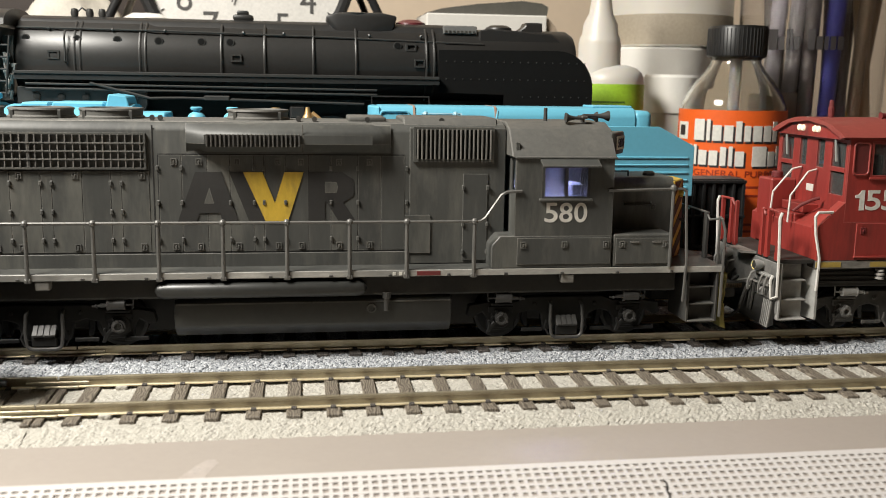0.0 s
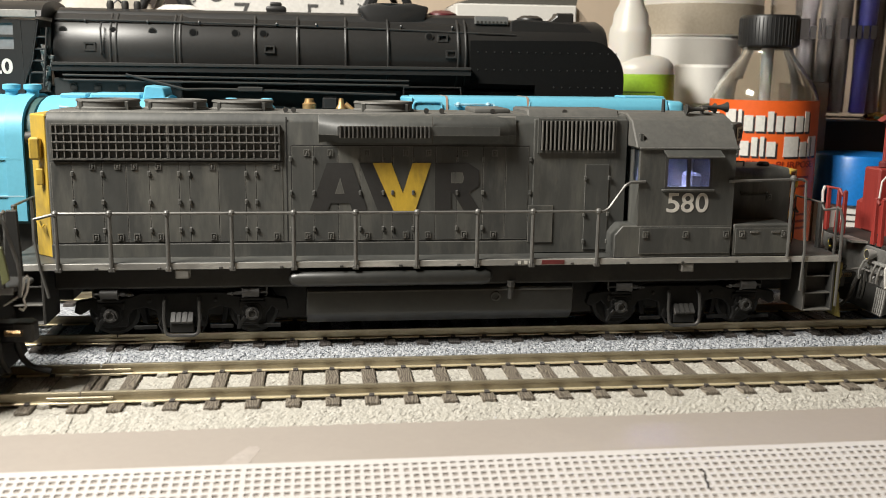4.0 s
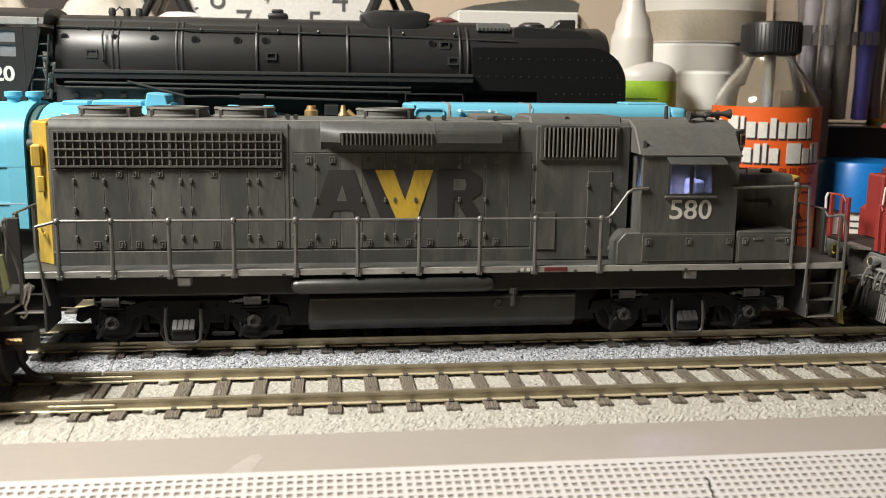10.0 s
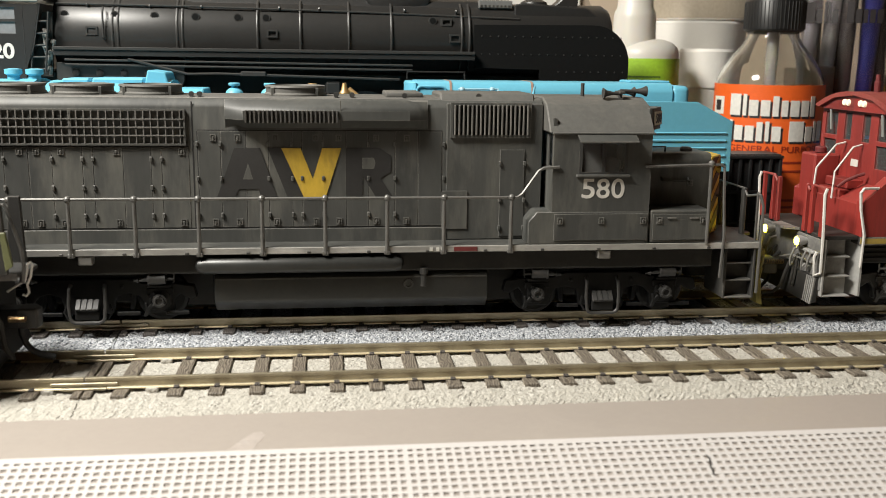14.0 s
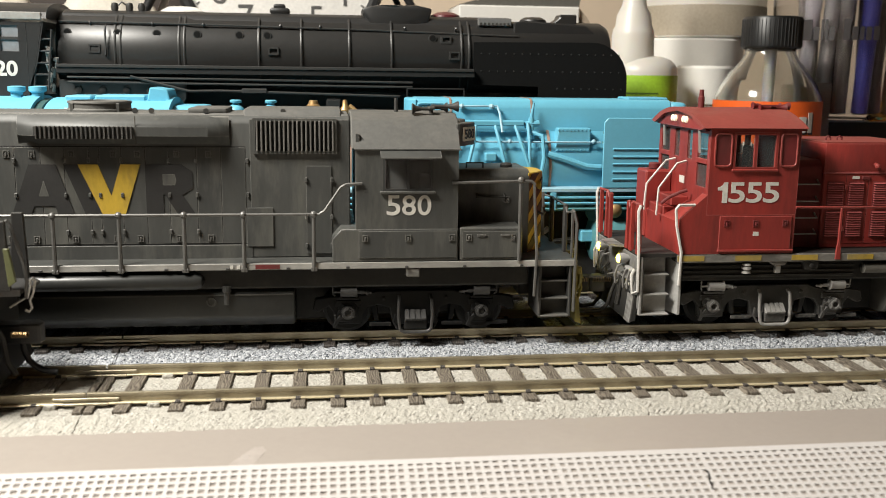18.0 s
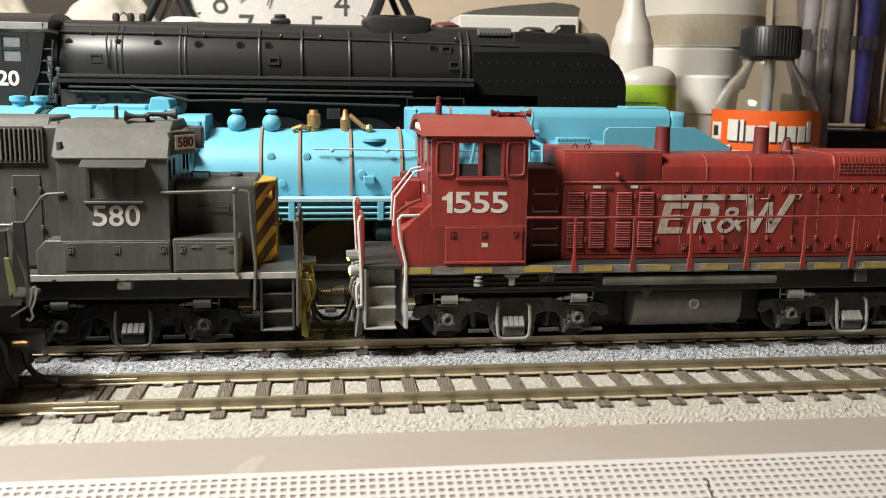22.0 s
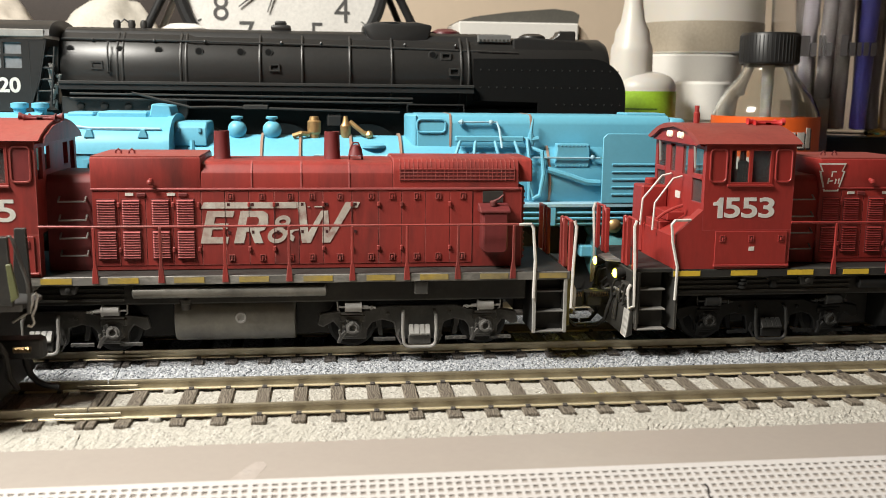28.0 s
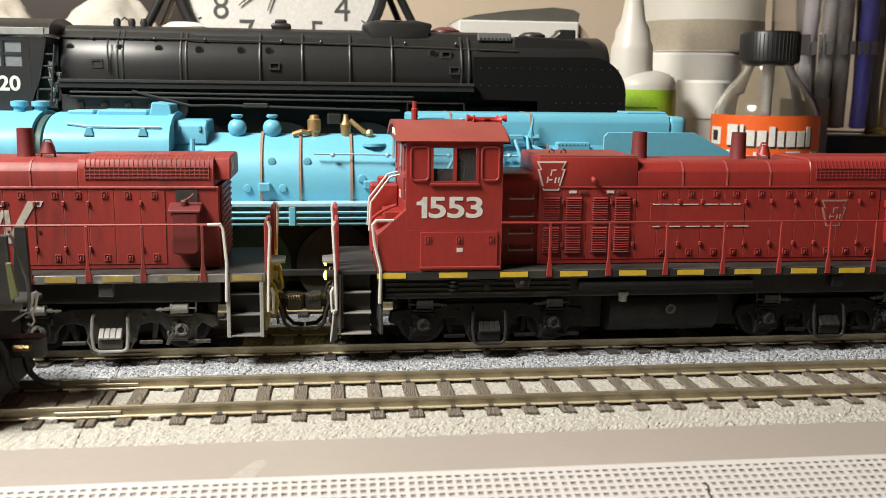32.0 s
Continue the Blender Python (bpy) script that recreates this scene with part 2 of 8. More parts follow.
BLUE = material("light_blue_paint", (0.1484, 0.477, 0.636), 0.46, second=(0.1272, 0.424, 0.5777), scale=50, bump=0.05, speckle=-0.08, edge=(0.2332, 0.5512, 0.7208), edge_amount=0.6)
SPRING = material("bronze_spring_wire", (0.30, 0.20, 0.10), 0.3, metal=0.9, second=(0.18, 0.12, 0.06))
BRASS = material("brass_casting", (0.56, 0.37, 0.17), 0.45, metal=0.7, second=(0.42, 0.26, 0.11), scale=200)
# Paler than RAIL: the glint along the foot is put into the colour.
RAIL_FOOT_GLINT = material("brass_foot_painted_glint", (0.78, 0.68, 0.46), 0.35, metal=0.35, second=(0.62, 0.53, 0.34), scale=60, bump=0.04)
RAIL = material("nickel_silver_rail", (0.42, 0.37, 0.265), 0.36, metal=0.6, second=(0.26, 0.225, 0.155), scale=40, bump=0.05)
BENCH = material("taupe_bench_top", (0.375, 0.333, 0.298), 0.38, second=(0.335, 0.297, 0.264), scale=9, third=(0.55, 0.5, 0.45), third_amount=0.2, third_scale=14, bump=0.02, speckle=-0.09)
CANVAS = material("white_plastic_mesh", (0.60, 0.575, 0.56), 0.5, second=(0.55, 0.525, 0.51), scale=20, bump=0.03, speckle=-0.08)
WALL = material("beige_wall_paint", (0.68, 0.56, 0.43), 0.8, second=(0.65, 0.53, 0.40), scale=4, fine=200, bump=0.03, speckle=-0.1)


def pebbles(name, tones, cell, smooth=0.0):
    """Loose stone: every grain its own tone out of three, dark gaps, rough relief; smooth adds paler matted patches."""
    m = bpy.data.materials.new(name)
    m.use_nodes = True
    nt = m.node_tree
    bs = nt.nodes["Principled BSDF"]
    tc = nt.nodes.new("ShaderNodeTexCoord")
    vor = nt.nodes.new("ShaderNodeTexVoronoi")
    vor.inputs["Scale"].default_value = 1000.0 / cell
    vor.inputs["Randomness"].default_value = 1.0
    nt.links.new(tc.outputs["Object"], vor.inputs["Vector"])
    sep = nt.nodes.new("ShaderNodeSeparateColor")
    nt.links.new(vor.outputs["Color"], sep.inputs[0])
    ramp = nt.nodes.new("ShaderNodeValToRGB")
    els = ramp.color_ramp.elements
    els[0].position, els[0].color = 0.0, (*tones[0], 1)
    els[1].position, els[1].color = 1.0, (*tones[3], 1)
    for p, c in ((0.16, tones[1]), (0.62, tones[2])):
        e = els.new(p)
        e.color = (*c, 1)
    nt.links.new(sep.outputs[0], ramp.inputs[0])
    n = nt.nodes.new("ShaderNodeTexNoise")
    n.inputs["Scale"].default_value, n.inputs["Detail"].default_value = 160.0, 6.0
    nt.links.new(tc.outputs["Object"], n.inputs["Vector"])
    mr = nt.nodes.new("ShaderNodeMapRange")
    mr.inputs["From Min"].default_value, mr.inputs["From Max"].default_value, mr.inputs["To Max"].default_value = 0.35, 0.6, smooth
    nt.links.new(n.outputs["Fac"], mr.inputs["Value"])
    mx = nt.nodes.new("ShaderNodeMix")
    mx.data_type = "RGBA"
    nt.links.new(mr.outputs["Result"], mx.inputs[0])
    nt.links.new(ramp.outputs["Color"], mx.inputs[6])
    mx.inputs[7].default_value = (*tones[2], 1)
    nt.links.new(mx.outputs[2], bs.inputs["Base Color"])
    bs.inputs["Roughness"].default_value = 0.8
    bp = nt.nodes.new("ShaderNodeBump")
    bp.invert = True
    bp.inputs["Strength"].default_value, bp.inputs["Distance"].default_value = 0.9 - smooth * 0.5, 0.0003
    nt.links.new(vor.outputs["Distance"], bp.inputs["Height"])
    nt.links.new(bp.outputs["Normal"], bs.inputs["Normal"])
    return m


def grained(name, light, dark, period):
    """Moulded wood grain: wavy lines along y in tone and relief."""
    m = bpy.data.materials.new(name)
    m.use_nodes = True
    nt = m.node_tree
    bs = nt.nodes["Principled BSDF"]
    tc = nt.nodes.new("ShaderNodeTexCoord")
    mp = nt.nodes.new("ShaderNodeMapping")
    mp.inputs["Scale"].default_value = (1, 0.33, 1)
    rnd = nt.nodes.new("ShaderNodeObjectInfo")
    ad = nt.nodes.new("ShaderNodeVectorMath")
    ad.operation = "ADD"
    nt.links.new(tc.outputs["Object"], mp.inputs["Vector"])
    nt.links.new(mp.outputs["Vector"], ad.inputs[0])
    nt.links.new(rnd.outputs["Random"], ad.inputs[1])
    wv = nt.nodes.new("ShaderNodeTexWave")
    for k, v in (("Scale", 314.0 / period), ("Distortion", 13.0), ("Detail", 1.5), ("Detail Scale", 1.1)):
        wv.inputs[k].default_value = v
    nt.links.new(ad.outputs[0], wv.inputs["Vector"])
    ramp = nt.nodes.new("ShaderNodeValToRGB")
    els = ramp.color_ramp.elements
    els[0].position, els[0].color = 0.25, (*dark, 1)
    els[1].position, els[1].color = 0.7, (*light, 1)
    nt.links.new(wv.outputs["Fac"], ramp.inputs[0])
    nt.links.new(ramp.outputs["Color"], bs.inputs["Base Color"])
    bs.inputs["Roughness"].default_value = 0.6
    bp = nt.nodes.new("ShaderNodeBump")
    bp.inputs["Strength"].default_value, bp.inputs["Distance"].default_value = 0.6, 0.0001
    nt.links.new(wv.outputs["Fac"], bp.inputs["Height"])
    nt.links.new(bp.outputs["Normal"], bs.inputs["Normal"])
    return m


TIE = grained("brown_plastic_tie", (0.225, 0.195, 0.155), (0.085, 0.070, 0.054), 0.5)
TIE_DARK = grained("dark_plastic_tie", (0.10, 0.088, 0.08), (0.035, 0.03, 0.027), 0.42)
BALLAST_NEAR = pebbles("warm_grey_ballast", ((0.20, 0.185, 0.16), (0.37, 0.35, 0.31), (0.44, 0.42, 0.37), (0.60, 0.58, 0.53)), 0.42, 0.80)
BALLAST_FAR = pebbles("blue_grey_ballast", ((0.07, 0.08, 0.095), (0.25, 0.265, 0.285), (0.36, 0.375, 0.40), (0.56, 0.57, 0.59)), 0.44)
BLACK.node_tree.nodes["Principled BSDF"].inputs["Specular IOR Level"].default_value = 0.25

# ---- the room and the bench ----
def room():
    # Unseen ceiling, floor and outer walls are drawn close and pale to bounce fill light.
    bm = B()
    quad_box(bm, -1100, 1300, -1300, 370, -790, -750)
    tagged(part("floor", bm, material("carpet_floor", (0.42, 0.37, 0.31), 0.95, scale=30, bump=0.6)), "plain carpeted room floor below the bench", "floor", kind="structure")
    bm = B()
    quad_box(bm, -1100, 1300, -1300, 370, 1450, 1490)
    tagged(part("ceiling", bm, material("white_ceiling", (0.8, 0.77, 0.7), 0.9, scale=6)), "plain off-white room ceiling", "ceiling", kind="structure")
    for name, x0, x1, y0, y1 in (("wall_north", -1100, 1300, 330, 370), ("wall_south", -1100, 1300, -1340, -1300), ("wall_west", -1140, -1100, -1340, 370), ("wall_east", 1300, 1340, -1340, 370)):
        bm = B()
        quad_box(bm, x0, x1, y0, y1, -750, 1450)
        tagged(part(name, bm, WALL), "plain beige painted room wall", "wall", kind="structure")
    bm = B()
    prism(bm, [(-37.3, -4.0), (329, -4.0), (329, -34), (-150, -34), (-150, -31.1)], -700, 900, axis="x")
    bench = part("workbench", bm, BENCH)
    tagged(bench, "smooth taupe bench top with a sloping front lip", "bench", kind="structure")
    for x in (-660, 860):
        for y in (-60, 290):
            part("leg", quad_box(B(), x - 25, x + 25, y - 25, y + 25, -750, -34, 2), GREY_DARK, bench)


def mesh_sheet():
    """White plastic canvas lying on the sloping lip: square openings 1.62 mm apart, a wider bar every sixteenth."""
    sheet = thing("mesh_sheet", "white plastic mesh sheet with square holes on the sloping bench lip", "mesh sheet")
    bm = B()
    p, bar, n, rows = 1.623, 0.66, 180, 36
    drop = math.tan(radians(13.5))
    x0 = -117.6
    y0 = -37.85
    z0 = -3.86
    for i in range(n + 1):
        x = x0 + i * p
        w = bar * (1.35 if i % 16 == 0 else 1.0)
        prism(bm, [(y0, z0 - 0.15), (y0, z0), (y0 - rows * p, z0 - rows * p * drop), (y0 - rows * p, z0 - 0.15 - rows * p * drop)], x - w / 2, x + w / 2, axis="x")
    for j in range(rows + 1):
        y = y0 - j * p
        z = z0 - j * p * drop
        w = 1.3 if j == 0 else 0.70
        prism(bm, [(y + w / 2, z - 0.14 + w / 2 * drop), (y + w / 2, z + w / 2 * drop + 0.02), (y - w / 2, z + 0.02 - w / 2 * drop), (y - w / 2, z - 0.14 - w / 2 * drop)], x0 - 0.6, x0 + n * p + 0.6, axis="x")
    part("sheet", bm, CANVAS, sheet)
    bm = B()
    wire(bm, [(63.4, -43.2, -5.05), (63.7, -43.9, -5.2), (63.5, -44.8, -5.4), (63.0, -46.0, -5.7), (63.1, -47.0, -5.95), (62.7, -48.2, -6.2)], 0.15, 5)
    tagged(part("lint_thread", bm, SATIN_BLACK), "short dark thread lying on the white mesh", "thread")
    # A thin pale patch on the bench top.
    smear = material("pale_bench_film", (0.47, 0.425, 0.39), 0.3, second=(0.39, 0.34, 0.305), scale=160, amount=0.9, bump=0.02)
    bm = prism(B(), [(-17.6, -36.6), (-16.6, -34.6), (-15.2, -31.6), (-13.6, -29.0), (-12.2, -28.8), (-11.4, -30.6), (-12.4, -33.6), (-13.2, -36.6)], -4.0, -3.97, axis="z")
    tagged(part("glue_smear", bm, smear), "pale smear on the taupe bench", "smear")


# ---- track ----
PITCH = 7.68


def gravel_strip(name, y_rows, x0, x1, step, mat, parent, seed, jig=0.22):
    """Uneven ballast surface between profile rows of (y, z)."""
    rng = random.Random(seed)
    nx = int((x1 - x0) / step)
    ys = []
    for (ya, za), (yb, zb) in zip(y_rows, y_rows[1:]):
        k = max(1, int(abs(yb - ya) / step))
        ys += [(ya + (yb - ya) * i / k, za + (zb - za) * i / k) for i in range(k)]
    ys.append(y_rows[-1])
    verts = [((x0 + i * step + rng.uniform(-0.2, 0.2)) * MM, (y + rng.uniform(-0.2, 0.2)) * MM, (z + rng.uniform(-jig, jig)) * MM)
             for y, z in ys for i in range(nx + 1)]
    faces = [(j * (nx + 1) + i, j * (nx + 1) + i + 1, (j + 1) * (nx + 1) + i + 1, (j + 1) * (nx + 1) + i)
             for j in range(len(ys) - 1) for i in range(nx)]
    me = bpy.data.meshes.new(name)
    me.from_pydata(verts, [], faces)
    me.materials.append(mat)
    ob = new(name, me)
    ob.parent = parent
    return tagged(ob, kind="stuff")


def rail_profile(y):
    return [(y - 1.0, -2.15), (y + 1.0, -2.15), (y + 1.0, -1.9), (y + 0.25, -1.7), (y + 0.25, -0.7), (y + 0.42, -0.6), (y + 0.42, -0.06), (y + 0.34, 0.0),
            (y - 0.34, 0.0), (y - 0.42, -0.06), (y - 0.42, -0.6), (y - 0.25, -0.7), (y - 0.25, -1.7), (y - 1.0, -1.9)]


def track(name, label, y, z, seam, mat, x0, x1, detail, seed, wood=None):
    """A run of model track on a moulded ballast bed, with a joint at the seam."""
    tr = thing(name, label, "model track", at=(0, y, z))
    wood = wood or TIE_DARK
    for a, b in ((x0, seam - 0.12), (seam + 0.12, x1)):
        bm = B()
        prism(bm, [(-20.0, -4.05), (20.0, -4.05), (19.0, -3.9), (15.4, -3.0), (-15.4, -3.0), (-19.0, -3.9)], a, b, axis="x")
        part("roadbed", bm, mat, tr)
        if detail:
            gravel_strip("ballast", [(-20.6, -4.25), (-19.2, -3.75), (-15.2, -2.8), (15.2, -2.8), (19.2, -3.75), (20.6, -4.25)], a, b, 0.62, mat, tr, seed, 0.22 if wood is TIE_DARK else 0.13)
    xs = [seam - 0.95, seam + 1.05, seam + 6.9] + [seam + 6.9 + 10.25 + PITCH * k for k in range(int((x1 - seam - 20) / PITCH))]
    xs += [seam - 9.6] + [seam - 9.6 - PITCH * (k + 1) for k in range(int((seam - 12 - x0) / PITCH))]
    bm = B()
    quad_box(bm, -1.4, 1.4, -13.4, 13.4, -3.2, -2.15, 0.12)
    tie = part("tie", bm, wood, tr, at=(xs[3], 0, 0))
    bm = B()
    quad_box(bm, -0.8, 0.8, -13.4, 13.4, -3.2, -2.15, 0.1)
    half = part("tie", bm, wood, tr, at=(xs[0], 0, 0))
    same("tie", half, tr, (xs[1], 0, 0))
    for x in xs[2:3] + xs[4:]:
        same("tie", tie, tr, (x, 0, 0))
    for side in (-8.65, 8.65):
        for a, b in ((x0, seam - 0.2), (seam + 0.2, x1)):
            bm = B()
            prism(bm, rail_profile(side), a, b, axis="x")
            rl = part("rail", bm, RAIL if z < 1 else GREY_DARK, tr)
            # Strips along the foot carry its painted shine.
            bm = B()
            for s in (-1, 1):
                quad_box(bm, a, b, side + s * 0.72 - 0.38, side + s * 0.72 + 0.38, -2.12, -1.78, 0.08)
            part("rail_foot", bm, RAIL_FOOT_GLINT if z < 1 else GREY_DARK, rl)
        if detail:
            bm = B()
            for s in (-1, 1):
                quad_box(bm, seam - 6.2, seam + 6.2, side + s * 0.3, side + s * 0.75, -1.6, -0.9, 0.1)
                quad_box(bm, seam - 4.2, seam + 4.2, side + s * 0.7, side + s * 1.5, -2.2, -1.7, 0.1)
            part("rail_joiner", bm, RAIL, tr, "bright metal rail joiner")
            bm = B()
            for s in (-1, 1):
                quad_box(bm, -0.55, 0.55, side + s * 0.35, side + s * 1.55, -2.2, -1.72, 0.1)
            if wood is not TIE_DARK:
                for x in (seam - 6.6, seam + 12.6):
                    part("rail_support", quad_box(B(), x - 1.2, x + 1.2, side - 1.7, side + 1.5, -3.0, -1.95, 0.3, 2), mat, tr, "pale moulded block under the rail")
            clip = part("rail_clip", bm, TIE_DARK, tr, at=(xs[3], 0, 0))
            for x in xs[4:]:
                same("rail_clip", clip, tr, (x, 0, 0))
    return tr


room()
mesh_sheet()
track("near_track", "brass-toned model rails on brown ties in warm grey ballast", 0, 0, -46.7, BALLAST_NEAR, -200, 330, True, 3, TIE)
track("far_track", "brass-toned model rails on dark ties in blue-grey ballast", 40.4, 0, -48.1, BALLAST_FAR, -420, 520, True, 5)
track("display_track", "display track under the blue steam engine", 84.0, 0, -140, BALLAST_FAR, -260, 200, False, 7)

# ---- diesel locomotives ----
DECK_BROWN = material("grimy_deck_brown", (0.030, 0.027, 0.024), 0.65, second=(0.019, 0.017, 0.015), scale=110, third=(0.075, 0.068, 0.06), third_amount=0.4, third_scale=140)
DUSTY_PANE = glass("dusty_pane", (0.55, 0.57, 0.56), 0.05, thick=False)
DUSTY_PANE.node_tree.nodes["Principled BSDF"].inputs["Transmission Weight"].default_value = 0.95
# Scuffed edge, brightened in colour for the light its upper lip catches.
WORN_LIT_EDGE = material("scuffed_lit_edge", (0.42, 0.41, 0.38), 0.45, second=(0.16, 0.155, 0.145), amount=0.9, scale=90, third=(0.7, 0.68, 0.63), third_amount=0.8, third_scale=110, stretch=(0.35, 1, 1), metal=0.2)
STEP_EDGE = material("worn_step_edge", (0.34, 0.33, 0.31), 0.5, second=(0.2, 0.19, 0.18), scale=200, metal=0.2)
WHITE_WIRE = material("white_painted_wire", (0.72, 0.70, 0.66), 0.5, second=(0.5, 0.48, 0.45), scale=250)
GREY_WIRE = material("grey_handrail_wire", (0.17, 0.166, 0.155), 0.42, second=(0.075, 0.073, 0.069), scale=250, metal=0.3)
# Pale red for rubbed strips and for the slats' painted highlight.
RED_WORN_LIT = material("rubbed_and_highlit_red", (0.40, 0.10, 0.095), 0.5, second=(0.27, 0.05, 0.048), scale=150)
# Dark red: soot on some parts, painted shade in louvers, latches and recesses.
RED_DARK = material("sooty_shaded_red", (0.1725, 0.02185, 0.02185), 0.6, second=(0.1035, 0.01725, 0.01725), third=(0.0575, 0.0253, 0.0207), third_amount=0.7, third_scale=80, stretch=(1, 1, 0.4), edge=(0.276, 0.092, 0.0805), edge_amount=0.6)
RED_ROOF = material("dusty_red_roof", (0.29, 0.058, 0.045), 0.6, second=(0.20, 0.036, 0.030), scale=70, third=(0.27, 0.13, 0.10), third_amount=0.35, third_scale=80)
TRUCK_SLATE = material("slate_truck_casting", (0.050, 0.049, 0.047), 0.5, second=(0.028, 0.027, 0.026), scale=150, third=(0.11, 0.105, 0.10), third_amount=0.5, third_scale=200)
TRUCK_SOOT = material("soot_black_casting", (0.028, 0.028, 0.027), 0.5, second=(0.018, 0.018, 0.018), scale=150, edge=(0.11, 0.105, 0.095), edge_amount=0.7)
CHEEK_GREY = material("light_grey_step_metal", (0.42, 0.415, 0.395), 0.5, second=(0.2, 0.198, 0.19), scale=120, third=(0.12, 0.115, 0.105), third_amount=0.5, third_scale=90)
TRUCK_GREY = material("dusty_truck_grey", (0.20, 0.195, 0.185), 0.65, second=(0.06, 0.058, 0.055), scale=150, third=(0.3, 0.285, 0.265), third_amount=0.6, third_scale=200)
TRUCK_DUST = material("dusty_dark_truck", (0.066, 0.064, 0.060), 0.58, second=(0.028, 0.028, 0.026), scale=150, third=(0.16, 0.152, 0.14), third_amount=0.65, third_scale=180, edge=(0.30, 0.285, 0.26), edge_amount=0.8)
TRUCK_BLACK = material("dark_truck_black", (0.015, 0.015, 0.0147), 0.55, second=(0.010, 0.010, 0.010), scale=150, third=(0.032, 0.031, 0.029), third_amount=0.5, third_scale=200)
TANK_GREY = material("grimy_tank_metal", (0.25, 0.238, 0.208), 0.36, second=(0.09, 0.085, 0.075), amount=0.85, scale=45, third=(0.38, 0.365, 0.325), third_amount=0.55, metal=0.3, edge=(0.48, 0.46, 0.41), edge_amount=0.7)
CYL_GREY = material("pale_cylinder_grey", (0.36, 0.35, 0.33), 0.5, second=(0.24, 0.23, 0.22), scale=200)
TANK_SOOT = material("sooty_tank_sheet", (0.034, 0.035, 0.033), 0.36, second=(0.022, 0.022, 0.021), scale=60, third=(0.058, 0.056, 0.051), third_amount=0.4, third_scale=90, bump=0.05)
SEAM = material("grimy_panel_gap", (0.014, 0.0135, 0.013), 0.8)
SEAM_RED = material("grimy_red_gap", (0.055, 0.010, 0.010), 0.8)
PLATE = material("cream_number_plate", (0.62, 0.58, 0.45), 0.5)
PANE = glass("cab_pane", (0.62, 0.62, 0.60), 0.04, thick=False)
PANE.node_tree.nodes["Principled BSDF"].inputs["Transmission Weight"].default_value = 0.9
FROSTED = glass("frosted_pane", (0.85, 0.87, 0.9), 0.7, thick=False)
CABIN = material("cab_interior_paint", (0.46, 0.47, 0.48), 0.7)
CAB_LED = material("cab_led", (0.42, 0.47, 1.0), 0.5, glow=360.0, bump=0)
HEAD_LED = material("headlight_led", (1.0, 0.76, 0.03), 0.5, glow=36.0, bump=0)
LENS = material("warm_headlight_lens", (1.0, 0.84, 0.6), 0.4, glow=0.5, bump=0)
# Grimy olive; the yellow glow of the facing ditch lamps is in the colour.
OLIVE_LAMPLIT = material("grimy_lamplit_olive", (0.30, 0.25, 0.05), 0.6, second=(0.14, 0.12, 0.05), scale=150, third=(0.06, 0.055, 0.04), third_amount=0.7, third_scale=120)
STRIPE_BROWN = material("dark_brown_stripe", (0.05, 0.03, 0.015), 0.6)
MARKER_RED = material("red_reflector", (0.55, 0.04, 0.04), 0.4)

for m in (TRUCK_BLACK, TRUCK_SOOT):
    m.node_tree.nodes["Principled BSDF"].inputs["Specular IOR Level"].default_value = 0.2


def digits(text, size, mat, parent, x, y, z, wide, gap, bold):
    """Road number: each figure a piece of its own, at an even pitch, starting at x."""
    for ch in text:
        if ch == "1":
            w = wide * 0.62
            pts = [(x + w * 0.48, z), (x + w, z), (x + w, z + size), (x + w * 0.62, z + size), (x + w * 0.5, z + size * 0.88), (x + w * 0.3, z + size * 0.79), (x, z + size * 0.77), (x, z + size * 0.61), (x + w * 0.48, z + size * 0.61)]
            part("digit", prism(B(), pts, y - 0.04, y + 0.05), mat, parent)
        else:
            w = wide
            letters("digit", ch, size, mat, parent, (x + w / 2, y, z), w, bold)
        x += w + gap


def slab(name, x0, x1, z0, z1, y, mat, parent, thick=0.18, bevel=0.06, label=""):
    """A thin plate on the face that looks towards -y."""
    return part(name, quad_box(B(), x0, x1, y - thick, y, z0, z1, bevel), mat, parent, label)


def hinge_rows(parent, xs, zs, y, mat):
    h = part("hinge", quad_box(B(), -0.32, 0.32, -0.5, 0.05, -0.55, 0.55, 0.12), mat, parent, at=(xs[0], y, zs[0]))
    for x in xs:
        for z in zs:
            if (x, z) != (xs[0], zs[0]):
                same("hinge", h, parent, (x, y, z))


def latch_rows(parent, places, y, mat, dark):
    """Recessed door latches: a dark plate for the pocket's shade, thin raised rim, lever."""
    bm = quad_box(B(), -0.6, 0.6, -0.12, 0.05, -0.78, 0.78)
    n = len(bm.faces)
    quad_box(bm, -0.78, -0.55, -0.26, 0.05, -0.95, 0.95)
    quad_box(bm, 0.55, 0.78, -0.26, 0.05, -0.95, 0.95)
    quad_box(bm, -0.55, 0.55, -0.26, 0.05, 0.72, 0.95)
    quad_box(bm, -0.55, 0.55, -0.26, 0.05, -0.95, -0.72)
    quad_box(bm, -0.2, 0.25, -0.42, -0.05, -0.6, 0.35, 0.08)
    bmesh.ops.scale(bm, vec=(0.84, 1, 0.8), verts=bm.verts)
    for i, f in enumerate(bm.faces):
        f.material_index = 0 if i >= n else 1
    h = part("latch", bm, mat, parent, at=(places[0][0], y, places[0][1]))
    h.data.materials.append(dark)
    for x, z in places[1:]:
        same("latch", h, parent, (x, y, z))


